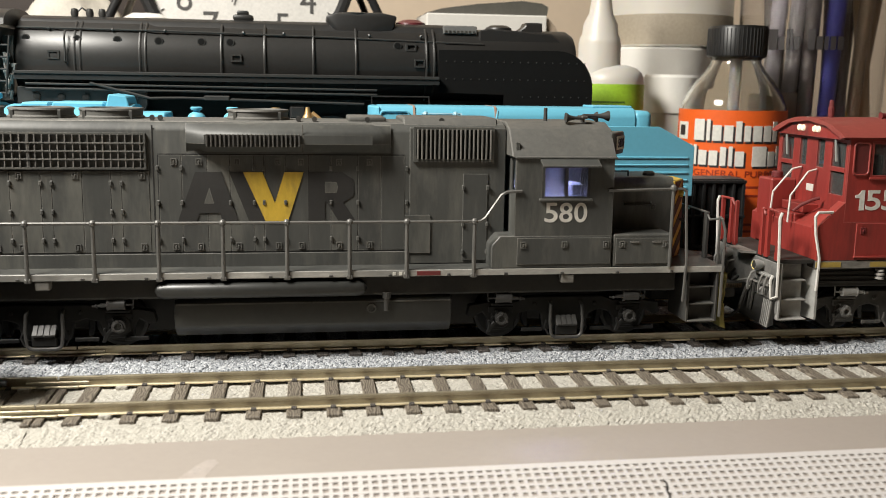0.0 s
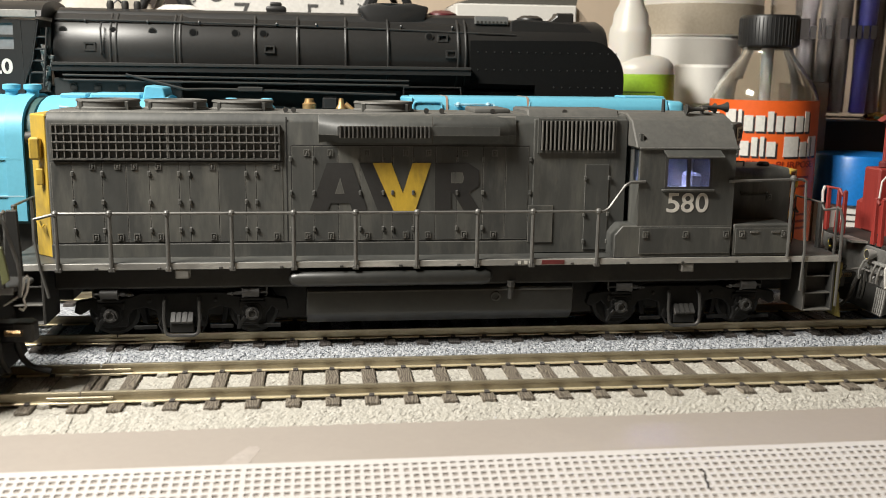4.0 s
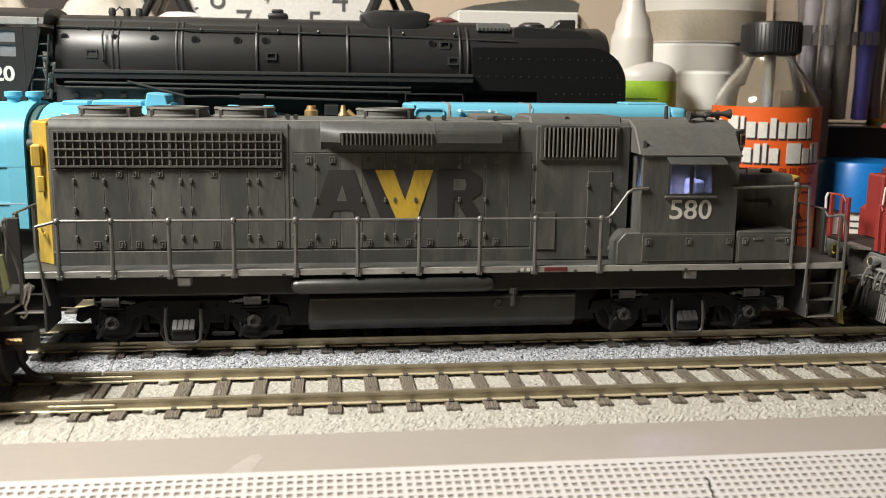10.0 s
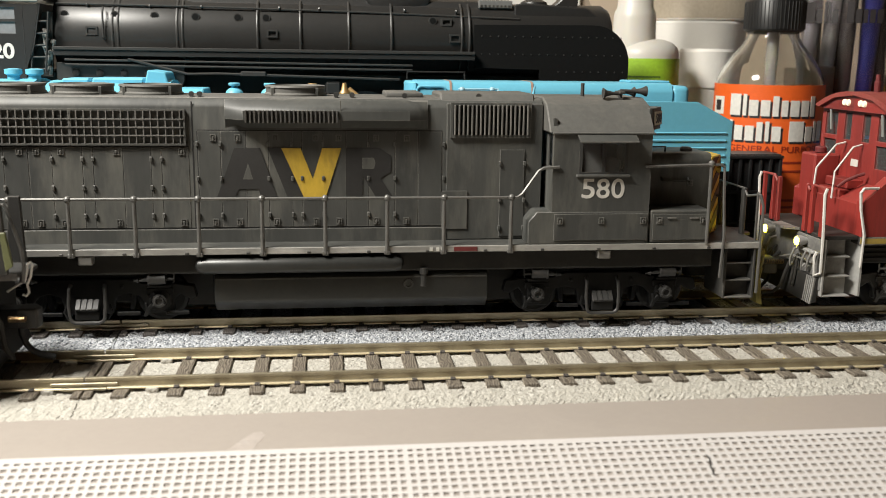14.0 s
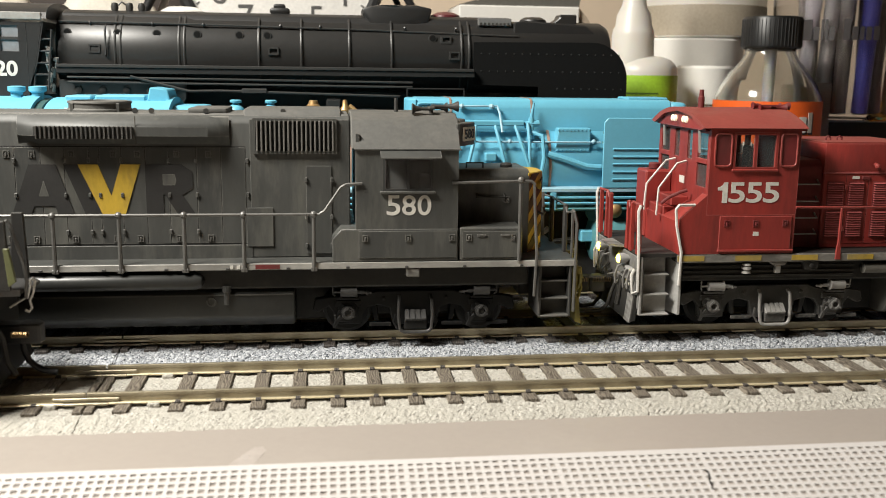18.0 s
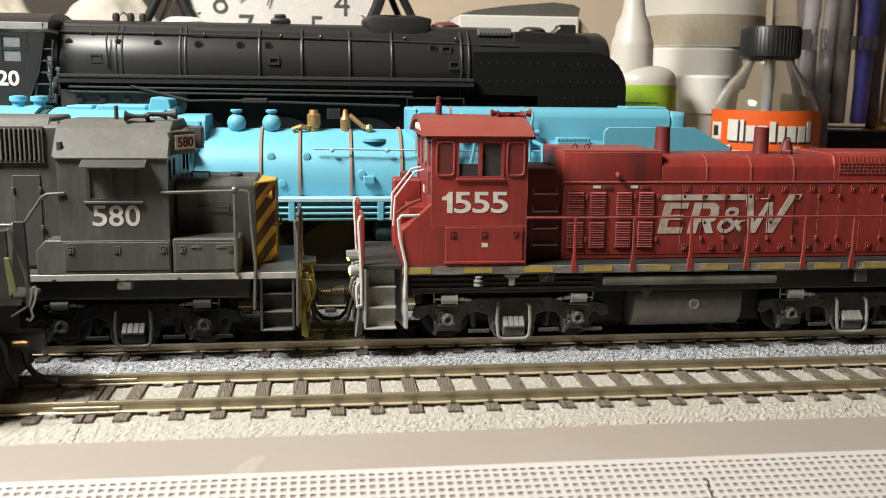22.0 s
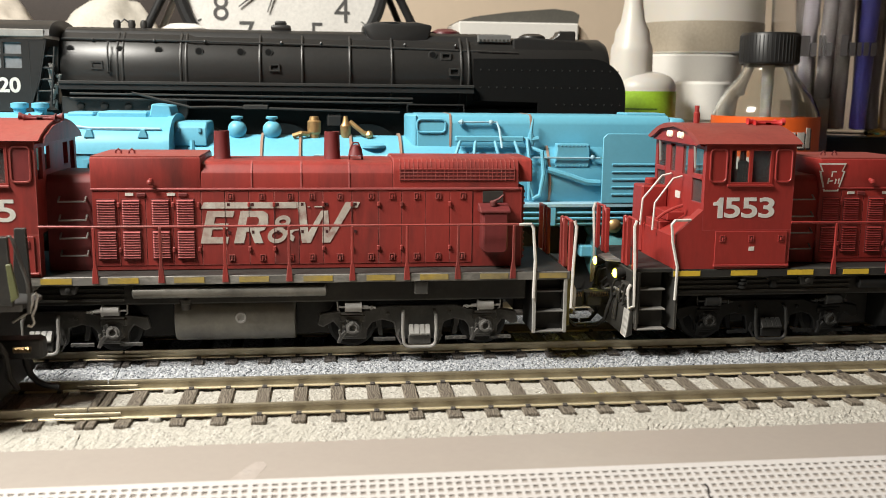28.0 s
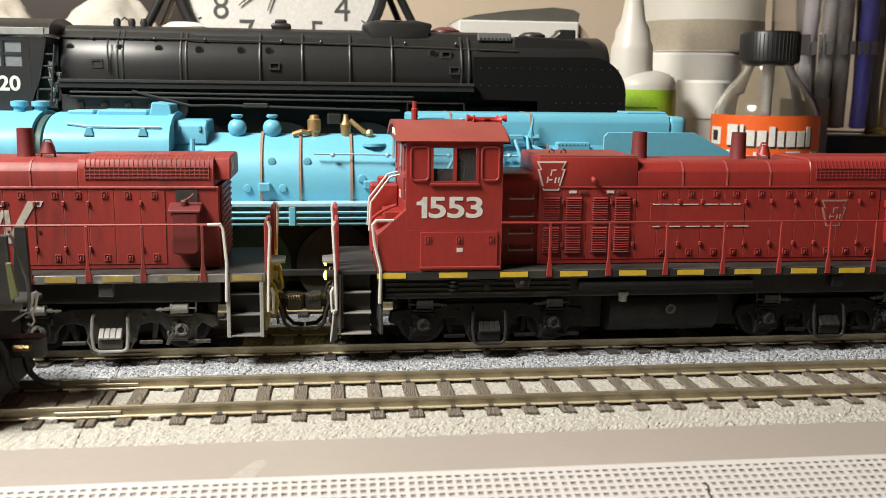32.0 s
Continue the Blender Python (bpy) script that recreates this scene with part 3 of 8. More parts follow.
def truck_unit(name, parent, at, mat, bright, mid, label=""):
    """A two-axle truck: arched frames, roller bearings, wheels, brake cylinders, spring plank in its hanger."""
    # Core box, made large and black to fill gaps that lie in shade.
    tk = part(name, quad_box(B(), -21.5, 21.5, -6.2, 6.2, 3.2, 14.5, 0.5), BLACK, parent, label, at=at)
    prof = [(-24.0, 6.2), (-23.4, 8.8), (-19.6, 9.4), (-12.0, 9.6), (-9.0, 10.6), (9.0, 10.6), (12.0, 9.6), (19.6, 9.4), (23.4, 8.8), (24.0, 6.2), (22.6, 5.6), (20.2, 7.0), (19.0, 5.4), (18.8, 2.6), (12.4, 2.6), (12.2, 5.0),
            (11.0, 6.6), (8.6, 7.2), (6.0, 6.4), (5.2, 2.4), (-5.2, 2.4), (-6.0, 6.4), (-8.6, 7.2), (-11.0, 6.6), (-12.2, 5.0), (-12.4, 2.6), (-18.8, 2.6), (-19.0, 5.4), (-20.2, 7.0), (-22.6, 5.6)]
    for s in (-1, 1):
        part("sideframe", prism(B(), prof, s * 10.6, s * 12.6, bevel=0.25), mat, tk)
    for x in (-15.75, 15.75):
        q = -1 if x > 0 else 1
        part("pedestal_liner", quad_box(B(), x - 3.0, x + 3.0, -13.2, -12.4, 6.9, 8.6, 0.25), mat, tk)
        bm = prism(B(), [(x - 2.5, 3.4), (x - 2.3, 7.2), (x - 1.4, 8.0), (x + 1.4, 8.0), (x + 2.3, 7.2), (x + 2.4, 4.4), (x + 0.8, 3.2)], -13.3, -12.4, bevel=0.2)
        part("bearing_adapter", bm, mat, tk)
        bm = prism(B(), [(x - 3.7, 2.2), (x - 2.9, 2.0), (x - 2.2, 3.4), (x - 1.2, 4.6), (x - 1.8, 5.2), (x - 2.6, 4.4), (x - 2.8, 5.4), (x - 3.4, 5.2), (x - 3.1, 3.8)], -14.1, -13.2, bevel=0.15)
        rod(bm, (x - 2.0, -14.2, 6.0), (x - 2.0, -13.0, 6.0), 0.35, n=8)
        rod(bm, (x - 1.2, -14.2, 7.4), (x - 1.2, -13.0, 7.4), 0.3, n=8)
        part("damper_arm", bm, mat, tk)
        bm = turned(B(), [(0.62, -14.0), (0.8, -14.9), (1.1, -14.9), (1.2, -14.4), (1.55, -14.3), (1.62, -13.2)][::-1], 20, (x, 0, 5.75), "y")
        for k in range(3):
            a = radians(90 + 120 * k)
            turned(bm, [(0.26, -15.05), (0.26, -14.5)][::-1], 6, (x + 1.35 * math.cos(a), 0, 5.75 + 1.35 * math.sin(a)), "y")
        part("bearing_cap", bm, mid, tk)
        part("bearing_bore", turned(B(), [(0.6, -14.55), (0.6, -13.4)][::-1], 12, (x, 0, 5.75), "y"), BLACK, tk)
        for s in (-1, 1):
            bm = turned(B(), [(0.8, 6.4), (5.0, 6.4), (5.9, 6.9), (5.75, 9.0), (5.0, 9.3), (3.5, 8.9), (0.8, 9.4)] if s > 0 else [(0.8, -9.4), (3.5, -8.9), (5.0, -9.3), (5.75, -9.0), (5.9, -6.9), (5.0, -6.4), (0.8, -6.4)], 28, (x, 0, 5.75), "y")
            part("wheel", bm, TRUCK_SOOT, tk)
        bm = rod(B(), (x - 1.75, -14.6, 10.9), (x + 1.75, -14.6, 10.9), 1.15, n=16)
        rod(bm, (x + q * 1.75, -14.6, 10.9), (x + q * 2.1, -14.6, 10.9), 1.3, n=16)
        rod(bm, (x + q * 2.1, -14.6, 10.9), (x + q * 3.6, -14.6, 10.75), 0.5, n=8)
        rod(bm, (x + q * 3.6, -14.6, 10.7), (x + q * 5.4, -14.4, 10.6), 0.34, n=6)
        rod(bm, (x + q * 4.2, -14.5, 10.65), (x + q * 4.9, -14.4, 10.6), 0.6, 0.3, 8)
        rod(bm, (x - q * 1.75, -14.6, 10.9), (x - q * 3.4, -14.6, 10.9), 0.28, n=6)
        part("brake_cylinder", bm, bright, tk)
        part("cylinder_bracket", quad_box(B(), x - 2.6, x + 2.6, -14.4, -12.2, 8.9, 9.6, 0.2), mat, tk)
        bm = wire(B(), [(x + 3.0, -13.6, 9.8), (x + 3.4, -14.2, 10.2), (x + 3.5, -14.4, 12.2)] if q < 0 else [(x - 3.0, -13.6, 9.8), (x - 3.4, -14.2, 10.2), (x - 3.5, -14.4, 12.2)], 0.2, 5)
        part("brake_pipe", bm, bright, tk)
        for sx in (-1, 1):
            if sx * q > 0:
                part("brake_shoe", prism(B(), [(x + sx * 6.3, 2.8), (x + sx * 7.4, 2.6), (x + sx * 7.0, 6.4), (x + sx * 6.0, 7.6), (x + sx * 5.4, 7.4)], -10.0, -7.4, bevel=0.15), mat, tk)
    for x0 in (-10.8, 6.2, 17.0):
        bm = quad_box(B(), x0, x0 + 5.2, -13.6, -13.1, 2.3, 3.2, 0.15)
        for k in (0.7, 2.2, 3.8):
            turned(bm, [(0.22, -13.8), (0.22, -13.5)][::-1], 6, (x0 + k, 0, 2.75), "y")
        part("tie_bar", bm, mat, tk)
    bm = wire(B(), [(-3.7, -12.8, 9.4), (-3.85, -14.0, 8.6), (-4.0, -14.5, 5.0), (-3.7, -14.7, 2.0), (-3.3, -14.7, 1.4), (-2.6, -14.7, 1.05), (2.6, -14.7, 1.05), (3.3, -14.7, 1.4), (3.7, -14.7, 2.0), (4.0, -14.5, 5.0), (3.85, -14.0, 8.6), (3.7, -12.8, 9.4)], 0.42, 8)
    part("spring_hanger", bm, bright, tk)
    part("spring_plank", prism(B(), [(-13.0, 5.9), (-13.6, 5.9), (-15.3, 4.2), (-15.3, 3.9), (-13.0, 3.9)], -2.5, 2.5, axis="x", bevel=0.12), bright, tk)
    for k in range(4):
        x = -1.95 + k * 1.3
        part("plank_rib", prism(B(), [(-13.5, 6.02), (-15.25, 4.3), (-15.45, 4.2), (-15.45, 4.45), (-13.6, 6.25)], x - 0.48, x + 0.48, axis="x"), bright, tk)
    part("plank_foot", quad_box(B(), -2.7, 2.7, -14.9, -13.0, 1.7, 3.9, 0.2), mat, tk)
    part("hanger_lever", wire(B(), [(-4.6, -13.4, 5.0), (-5.2, -13.8, 3.4), (-4.2, -14.2, 1.6)], 0.3, 5), mat, tk)
    part("hanger_lever", wire(B(), [(4.6, -13.4, 5.0), (5.2, -13.8, 3.4), (4.2, -14.2, 1.6)], 0.3, 5), mat, tk)
    for x in (-7.4, 7.4):
        part("frame_bolt", turned(B(), [(0.3, -13.0), (0.5, -12.9), (0.5, -12.5)], 8, (x, 0, 8.8), "y"), mat, tk)
    return tk


def stairs(parent, x0, x1, z0, z1, mat, edge, n=3, side=-1, plate=None, trim=None):
    """A step well at the corner of the platform: deep cheeks and three narrow treads, each set back from the one below."""
    y0, y1 = (-17.4, -6.0) if side < 0 else (6.0, 17.4)
    back = quad_box(B(), x0, x1, y1 - 0.5, y1, z0, z1, 0.1) if side < 0 else quad_box(B(), x0, x1, y0, y0 + 0.5, z0, z1, 0.1)
    st = part("steps", back, mat, parent)
    for x in (x0, x1 - 0.6):
        if plate and x > x0 and side < 0:
            part("cheek", prism(B(), [(x, y1), (x + 0.6, y1), (x + plate, y0), (x + plate - 0.7, y0)], z0, z1, axis="z", bevel=0.1), mat, st, "light grey slanted step cheek")
        else:
            part("cheek", quad_box(B(), x, x + 0.6, y0, y1, z0, z1, 0.12), mat, st)
        if trim:
            part("cheek_edge", quad_box(B(), x - 0.1, x + 0.75, y0 - 0.15, y0 + 0.35, z0 - 0.1, z1, 0.1) if side < 0 else quad_box(B(), x - 0.1, x + 0.75, y1 - 0.35, y1 + 0.15, z0 - 0.1, z1, 0.1), trim, st)
    h = (z1 - z0) / n
    for k in range(n):
        z = z0 + h * k
        a = y0 - 0.1 + 0.7 * k if side < 0 else y1 - 3.6 - 0.7 * k
        part("tread", quad_box(B(), x0 + 0.5, x1 - 0.5, a, a + 2.9, z, z + 0.4, 0.1), edge, st)
        b = a + 2.3 if side < 0 else a + 0.2
        part("riser", quad_box(B(), x0 + 0.7, x1 - 0.7, b, b + 0.4, z + 0.3, z + h - 0.3, 0.05), mat, st)
    return st


def coupler(parent, x, s, mat=None):
    """A knuckle coupler, hoses and lift bar on the end whose direction along x is s."""
    cp = part("coupler", quad_box(B(), min(x, x + s * 4), max(x, x + s * 4), -1.6, 1.6, 7.6, 10.8, 0.4), mat or BLACK, parent)
    part("knuckle", prism(B(), [(x + s * 3.6, -2.4), (x + s * 7.4, -2.2), (x + s * 8.2, 0.2), (x + s * 6.6, 0.8), (x + s * 6.2, 2.2), (x + s * 3.6, 2.3)], 7.0, 11.0, axis="z", bevel=0.35), GREY_DARK, cp)
    bm = B()
    pts = []
    for k in range(56):
        a = k * 0.9
        pts.append((x + s * (2.0 + k * 0.09), -2.2 + 0.55 * math.cos(a), 10.2 + 0.55 * math.sin(a)))
    wire(bm, pts, 0.12, 4)
    part("knuckle_spring", bm, SPRING, cp)
    for y in (-4.2, 4.0):
        bm = wire(B(), [(x, y, 11.5), (x + s * 1.4, y, 10.5), (x + s * 2.4, y * 0.95, 7.5), (x + s * 3.2, y * 0.9, 4.2), (x + s * 5.0, y * 0.8, 2.4), (x + s * 7.6, y * 0.7, 2.2)], 0.5, 8)
        part("air_hose", bm, BLACK, cp)
    bm = wire(B(), [(x + s * 0.4, -15.0, 15.0), (x + s * 0.9, -14.0, 12.6), (x + s * 1.0, -4.0, 12.4), (x + s * 2.6, -1.0, 11.4)], 0.3, 5)
    part("lift_bar", bm, STEP_EDGE, cp)
    for y in (-7.0, -5.6, 6.0):
        part("air_hose", wire(B(), [(x, y, 13.0), (x + s * 1.0, y, 12.0), (x + s * 1.4, y - 0.3, 8.0), (x + s * 1.8, y - 0.2, 5.0)], 0.33, 6), BLACK, cp)
    return cp


def snow_plow(parent, x, s, mat, stripes=None):
    bm = prism(B(), [(x, 3.2), (x + s * 0.9, 2.9), (x + s * 1.6, 2.6), (x + s * 1.2, 5.0), (x + s * 0.8, 9.0), (x, 9.4)], -16.4, 16.4, axis="y", bevel=0.12)
    pw = part("snow_plow", bm, mat, parent)
    if stripes:
        for k in range(5):
            y = -16.2 + k * 0.85
            part("stripe", prism(B(), [(x + s * 1.5, 2.65), (x + s * 1.75, 2.65), (x + s * 1.4, 5.1), (x + s * 1.0, 9.2), (x + s * 0.8, 9.2), (x + s * 1.15, 5.0)], y, y + 0.4, axis="y"), stripes, pw)
    return pw


def clip_band(poly, n, d):
    """Keeps the side of a flat polygon where n . p <= d."""
    out = []
    for i, p in enumerate(poly):
        q = poly[(i + 1) % len(poly)]
        a, b = n[0] * p[0] + n[1] * p[1] - d, n[0] * q[0] + n[1] * q[1] - d
        if a <= 0:
            out.append(p)
        if a * b < 0:
            k = a / (a - b)
            out.append((p[0] + k * (q[0] - p[0]), p[1] + k * (q[1] - p[1])))
    return out


def horn(parent, at, s, mat, k=1.0):
    bm = B()
    for dy, dz, ln, f in ((0, 0, 6.4, 1), (-1.5, -0.5, 4.6, -1), (1.5, -0.3, 4.0, 1)):
        q = s * f
        prof = [(0.45, 0), (0.4, ln * 0.5), (0.7, ln * 0.8), (1.25, ln * 0.97), (1.25, ln), (0.4, ln * 0.96)]
        prof = [(r * k, h * q * k) for r, h in prof]
        if q < 0:
            prof = prof[::-1]
        turned(bm, prof, 14, (at[0], at[1] + dy * k, at[2] + dz * k + 1.0), "x")
    rod(bm, (at[0], at[1], at[2] - 1.4), (at[0], at[1], at[2] + 1.0), 0.5 * k, n=8)
    quad_box(bm, at[0] - 0.8, at[0] + 0.8, at[1] - 2 * k, at[1] + 2 * k, at[2] + 0.3, at[2] + 1.0, 0.2)
    return part("horn", bm, mat, parent)


def ring_wall(x0, x1, z0, z1, holes, y0, y1):
    """A wall with real openings (x0, x1, z0, z1), in one sheet of shared corners."""
    bm = B()
    xs = sorted({x0, x1} | {h[0] for h in holes} | {h[1] for h in holes})
    zs = sorted({z0, z1} | {h[2] for h in holes} | {h[3] for h in holes})
    grid = {}

    def at(i, j, k):
        if (i, j, k) not in grid:
            grid[(i, j, k)] = bm.verts.new((xs[i], (y0, y1)[k], zs[j]))
        return grid[(i, j, k)]

    def solid(i, j):
        if not (0 <= i < len(xs) - 1 and 0 <= j < len(zs) - 1):
            return False
        cx, cz = (xs[i] + xs[i + 1]) / 2, (zs[j] + zs[j + 1]) / 2
        return not any(a < cx < b and c < cz < d for a, b, c, d in holes)
    for i in range(len(xs) - 1):
        for j in range(len(zs) - 1):
            if not solid(i, j):
                continue
            for k in (0, 1):
                bm.faces.new((at(i, j, k), at(i + 1, j, k), at(i + 1, j + 1, k), at(i, j + 1, k)))
            for di, dj, a, b in ((-1, 0, (i, j), (i, j + 1)), (1, 0, (i + 1, j), (i + 1, j + 1)), (0, -1, (i, j), (i + 1, j)), (0, 1, (i, j + 1), (i + 1, j + 1))):
                if not solid(i + di, j + dj):
                    bm.faces.new((at(*a, 0), at(*b, 0), at(*b, 1), at(*a, 1)))
    bmesh.ops.recalc_face_normals(bm, faces=bm.faces)
    return bm


def cross_wall(y0, y1, z0, z1, holes, x0, x1):
    """The same across x: openings (y0, y1, z0, z1)."""
    bm = ring_wall(y0, y1, z0, z1, holes, 0, 1)
    for v in bm.verts:
        v.co = Vector((x0 + (x1 - x0) * v.co.y, v.co.x, v.co.z))
    bmesh.ops.recalc_face_normals(bm, faces=bm.faces)
    return bm


def frame_round(x, z, w, h, y, mat, parent, r=1.0, t=0.28, name="window_frame"):
    """A raised frame with rounded corners, on a face that looks towards -y."""
    pts = []
    for cx, cz, a0 in ((x + w / 2 - r, z + h / 2 - r, 0), (x - w / 2 + r, z + h / 2 - r, 90), (x - w / 2 + r, z - h / 2 + r, 180), (x + w / 2 - r, z - h / 2 + r, 270)):
        for k in range(5):
            a = radians(a0 + 22.5 * k)
            pts.append((cx + r * math.cos(a), y, cz + r * math.sin(a)))
    return part(name, wire(B(), pts + [pts[0]], t, 6), mat, parent)


def grey_engine():
    """Four-axle road switcher, nose and cab towards +x."""
    lo = thing("grey_locomotive", "weathered dark grey model diesel with a yellow V on its hood", "locomotive", at=(26.95, 40.4, 0))
    H = 10.5
    hood = part("long_hood", prism(B(), [(-H, 18.4), (H, 18.4), (H, 49.4), (9.2, 51.2), (-9.2, 51.2), (-H, 49.4)], -87.8, 44.5, axis="x", bevel=0.3), GREY, lo)
    part("roof_panel", prism(B(), [(-9.0, 51.15), (9.0, 51.15), (8.6, 51.5), (-8.6, 51.5)], -87.2, 44.0, axis="x"), GREY_ROOF, hood)
    end = part("hood_end", prism(B(), [(-87.8, -10.4), (-92.2, -6.2), (-92.2, 6.2), (-87.8, 10.4)], 18.4, 50.6, axis="z", bevel=0.3), YELLOW, lo, "weathered yellow hood end")
    part("end_light", turned(B(), [(1.3, -1.2), (1.5, 0), (1.5, 1.0)], 14, (-93.0, -2.6, 45.0), "x"), GREY_DARK, end)
    part("end_light", quad_box(B(), -91.6, -89.2, -10.6, -8.6, 40.6, 45.6, 0.4), YELLOW, end)
    part("number_plate", quad_box(B(), -90.6, -89.0, -10.0, -8.9, 35.0, 38.6, 0.2), YELLOW, end)
    part("grab_iron", wire(B(), [(-89.6, -9.2, 26.0), (-90.0, -10.4, 25.4), (-91.4, -9.2, 27.2), (-91.6, -7.6, 27.4)], 0.25, 5), YELLOW, end)
    slab("lower_sill", -87.8, 22.0, 18.5, 21.6, -H, GREY, hood, 0.5)
    # radiator screen
    part("screen_backing", quad_box(B(), -86.4, -37.2, -H - 0.15, -H, 41.0, 48.4), GREY, hood)
    sc = part("radiator_screen", ring_wall(-86.7, -36.9, 40.7, 48.7, [(-86.3, -61.9, 41.1, 48.3), (-61.3, -37.3, 41.1, 48.3)], -H - 0.8, -H), GREY, hood)
    bar = part("screen_bar", quad_box(B(), -0.12, 0.12, -0.55, 0.2, -3.6, 3.6), GREY_ROOF, sc, at=(-85.4, -H - 0.3, 44.7))
    for k in range(1, 31):
        same("screen_bar", bar, sc, (-85.4 + k * 1.58, -H - 0.3, 44.7))
    bar = part("screen_rail", quad_box(B(), -24.6, 24.6, -0.4, 0.2, -0.12, 0.12), GREY_ROOF, sc, at=(-61.8, -H - 0.6, 42.9))
    for z in (44.7, 46.5):
        same("screen_rail", bar, sc, (-61.8, -H - 0.6, z))
    # engine room doors
    e1 = [-87.2, -82.6, -76.2, -71.0, -66.0, -59.5, -57.2, -50.8, -44.7, -42.4, -36.4]
    for a, b in zip(e1, e1[1:]):
        slab("door_panel", a + 0.06, b - 0.06, 22.0, 40.2, -H, GREY, hood, 0.11, 0.04)
    e2 = [-34.4, -29.4, -23.8, -18.8, -13.5, -11.3, -6.5, -1.3, 3.8, 9.9, 15.3, 20.8]
    for a, b in zip(e2, e2[1:]):
        slab("door_panel", a + 0.06, b - 0.06, 22.0, 43.9, -H, GREY, hood, 0.11, 0.04)
    for x, z1 in [(x, 40.2) for x in e1[1:-1]] + [(x, 43.9) for x in e2[:-1]]:
        part("panel_seam", quad_box(B(), x - 0.16, x + 0.16, -H - 0.04, -H + 0.1, 22.0, z1), SEAM, hood)
    for x0, x1, z in ((-87.2, 20.8, 21.8), (-87.2, -36.4, 40.35), (-34.4, 20.8, 44.05)):
        part("panel_seam", quad_box(B(), x0, x1, -H - 0.04, -H + 0.1, z - 0.12, z + 0.12), SEAM, hood)
    part("panel_seam", quad_box(B(), -35.6, -35.3, -H - 0.04, -H + 0.1, 21.8, 50.4), SEAM, hood)
    hinge_rows(hood, [-82.6, -76.2, -66.0, -59.5, -57.2, -44.7, -42.4], [37.6, 31.2, 24.8], -H - 0.1, GREY)
    hinge_rows(hood, [-34.6, -29.4, -18.8, -13.5, -11.3, -6.5, 3.8, 9.9, 21.2], [41.0, 33.2, 24.8], -H - 0.1, GREY)
    latch_rows(hood, [(x, z) for x in (-78.2, -72.8, -69.2, -64.0, -52.2, -38.0) for z in (39.3, 23.2)], -H - 0.1, GREY, GREY_DARK)
    latch_rows(hood, [(x, z) for x in (-31.0, -25.6, -17.2, -8.2, -3.0, 5.6, 12.6) for z in (42.4, 23.2)], -H - 0.1, GREY, GREY_DARK)
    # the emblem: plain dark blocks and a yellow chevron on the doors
    y = -H - 0.24
    em = part("emblem_block", prism(B(), [(-30.6, 28.6), (-26.4, 40.1), (-20.6, 40.1), (-17.0, 28.6), (-20.6, 28.6), (-21.2, 30.8), (-25.6, 30.8), (-26.6, 28.6)], y - 0.05, y + 0.1), LOGO_DARK, hood, "faded dark emblem block")
    part("emblem_gap", prism(B(), [(-24.6, 33.0), (-22.4, 33.0), (-23.4, 36.6)], y - 0.08, y), GREY, em)
    part("emblem_block", prism(B(), [(-19.0, 40.1), (-15.2, 40.1), (-10.9, 29.4), (-11.6, 28.6), (-14.6, 28.6)], y - 0.05, y + 0.1), LOGO_DARK, hood, "faded dark emblem block")
    part("emblem_chevron", prism(B(), [(-15.9, 40.1), (-11.6, 40.1), (-8.9, 33.0), (-6.7, 40.1), (-2.4, 40.1), (-6.1, 28.6), (-10.9, 28.6)], y - 0.09, y + 0.1), YELLOW, hood, "yellow chevron emblem")
    eb = part("emblem_block", prism(B(), [(-1.4, 28.6), (-1.4, 40.1), (6.4, 40.1), (9.0, 38.4), (9.0, 34.8), (6.6, 33.2), (9.6, 28.6), (5.6, 28.6), (2.8, 33.2), (2.4, 33.2), (2.4, 28.6)], y - 0.05, y + 0.1), LOGO_DARK, hood, "faded dark emblem block")
    part("emblem_gap", prism(B(), [(2.4, 35.4), (5.0, 35.4), (5.4, 36.6), (5.0, 37.9), (2.4, 37.9)], y - 0.08, y), GREY, eb)
    # brake blister
    bl = B()
    ring = []
    for x, k in ((-28.2, 0.15), (-24.0, 1.0), (13.0, 1.0), (17.4, 0.15)):
        ring.append([bl.verts.new((x, -H - d * k, z)) for d, z in ((-0.3, 51.0), (2.6, 49.6), (3.6, 48.6), (3.6, 46.6), (-0.3, 44.4))])
    for a, b in zip(ring, ring[1:]):
        for i in range(5):
            bl.faces.new((a[i], a[(i + 1) % 5], b[(i + 1) % 5], b[i]))
    bl.faces.new(ring[0])
    bl.faces.new(ring[-1][::-1])
    bmesh.ops.recalc_face_normals(bl, faces=bl.faces)
    bls = part("brake_blister", bl, GREY, hood)
    part("louver_backing", quad_box(B(), -23.6, -3.2, -14.2, -14.05, 46.0, 48.7), BLACK, bls)
    lv = part("louver", quad_box(B(), -0.2, 0.2, -0.5, 0.1, -1.4, 1.4, 0.08), GREY_DARK, bls, at=(-23.3, -14.2, 47.4))
    for k in range(1, 22):
        same("louver", lv, bls, (-23.3 + k * 0.955, -14.2, 47.4))
    slab("panel_seam", -2.6, -2.4, 44.6, 51.0, -13.9, GREY_DARK, bls)
    # equipment bay beside the cab
    bay = part("equipment_bay", quad_box(B(), 21.8, 44.4, -H - 0.35, -H + 1, 18.6, 50.4, 0.2), GREY, hood)
    part("vent_backing", quad_box(B(), 23.2, 40.8, -H - 0.5, -H - 0.3, 43.2, 50.0), BLACK, bay)
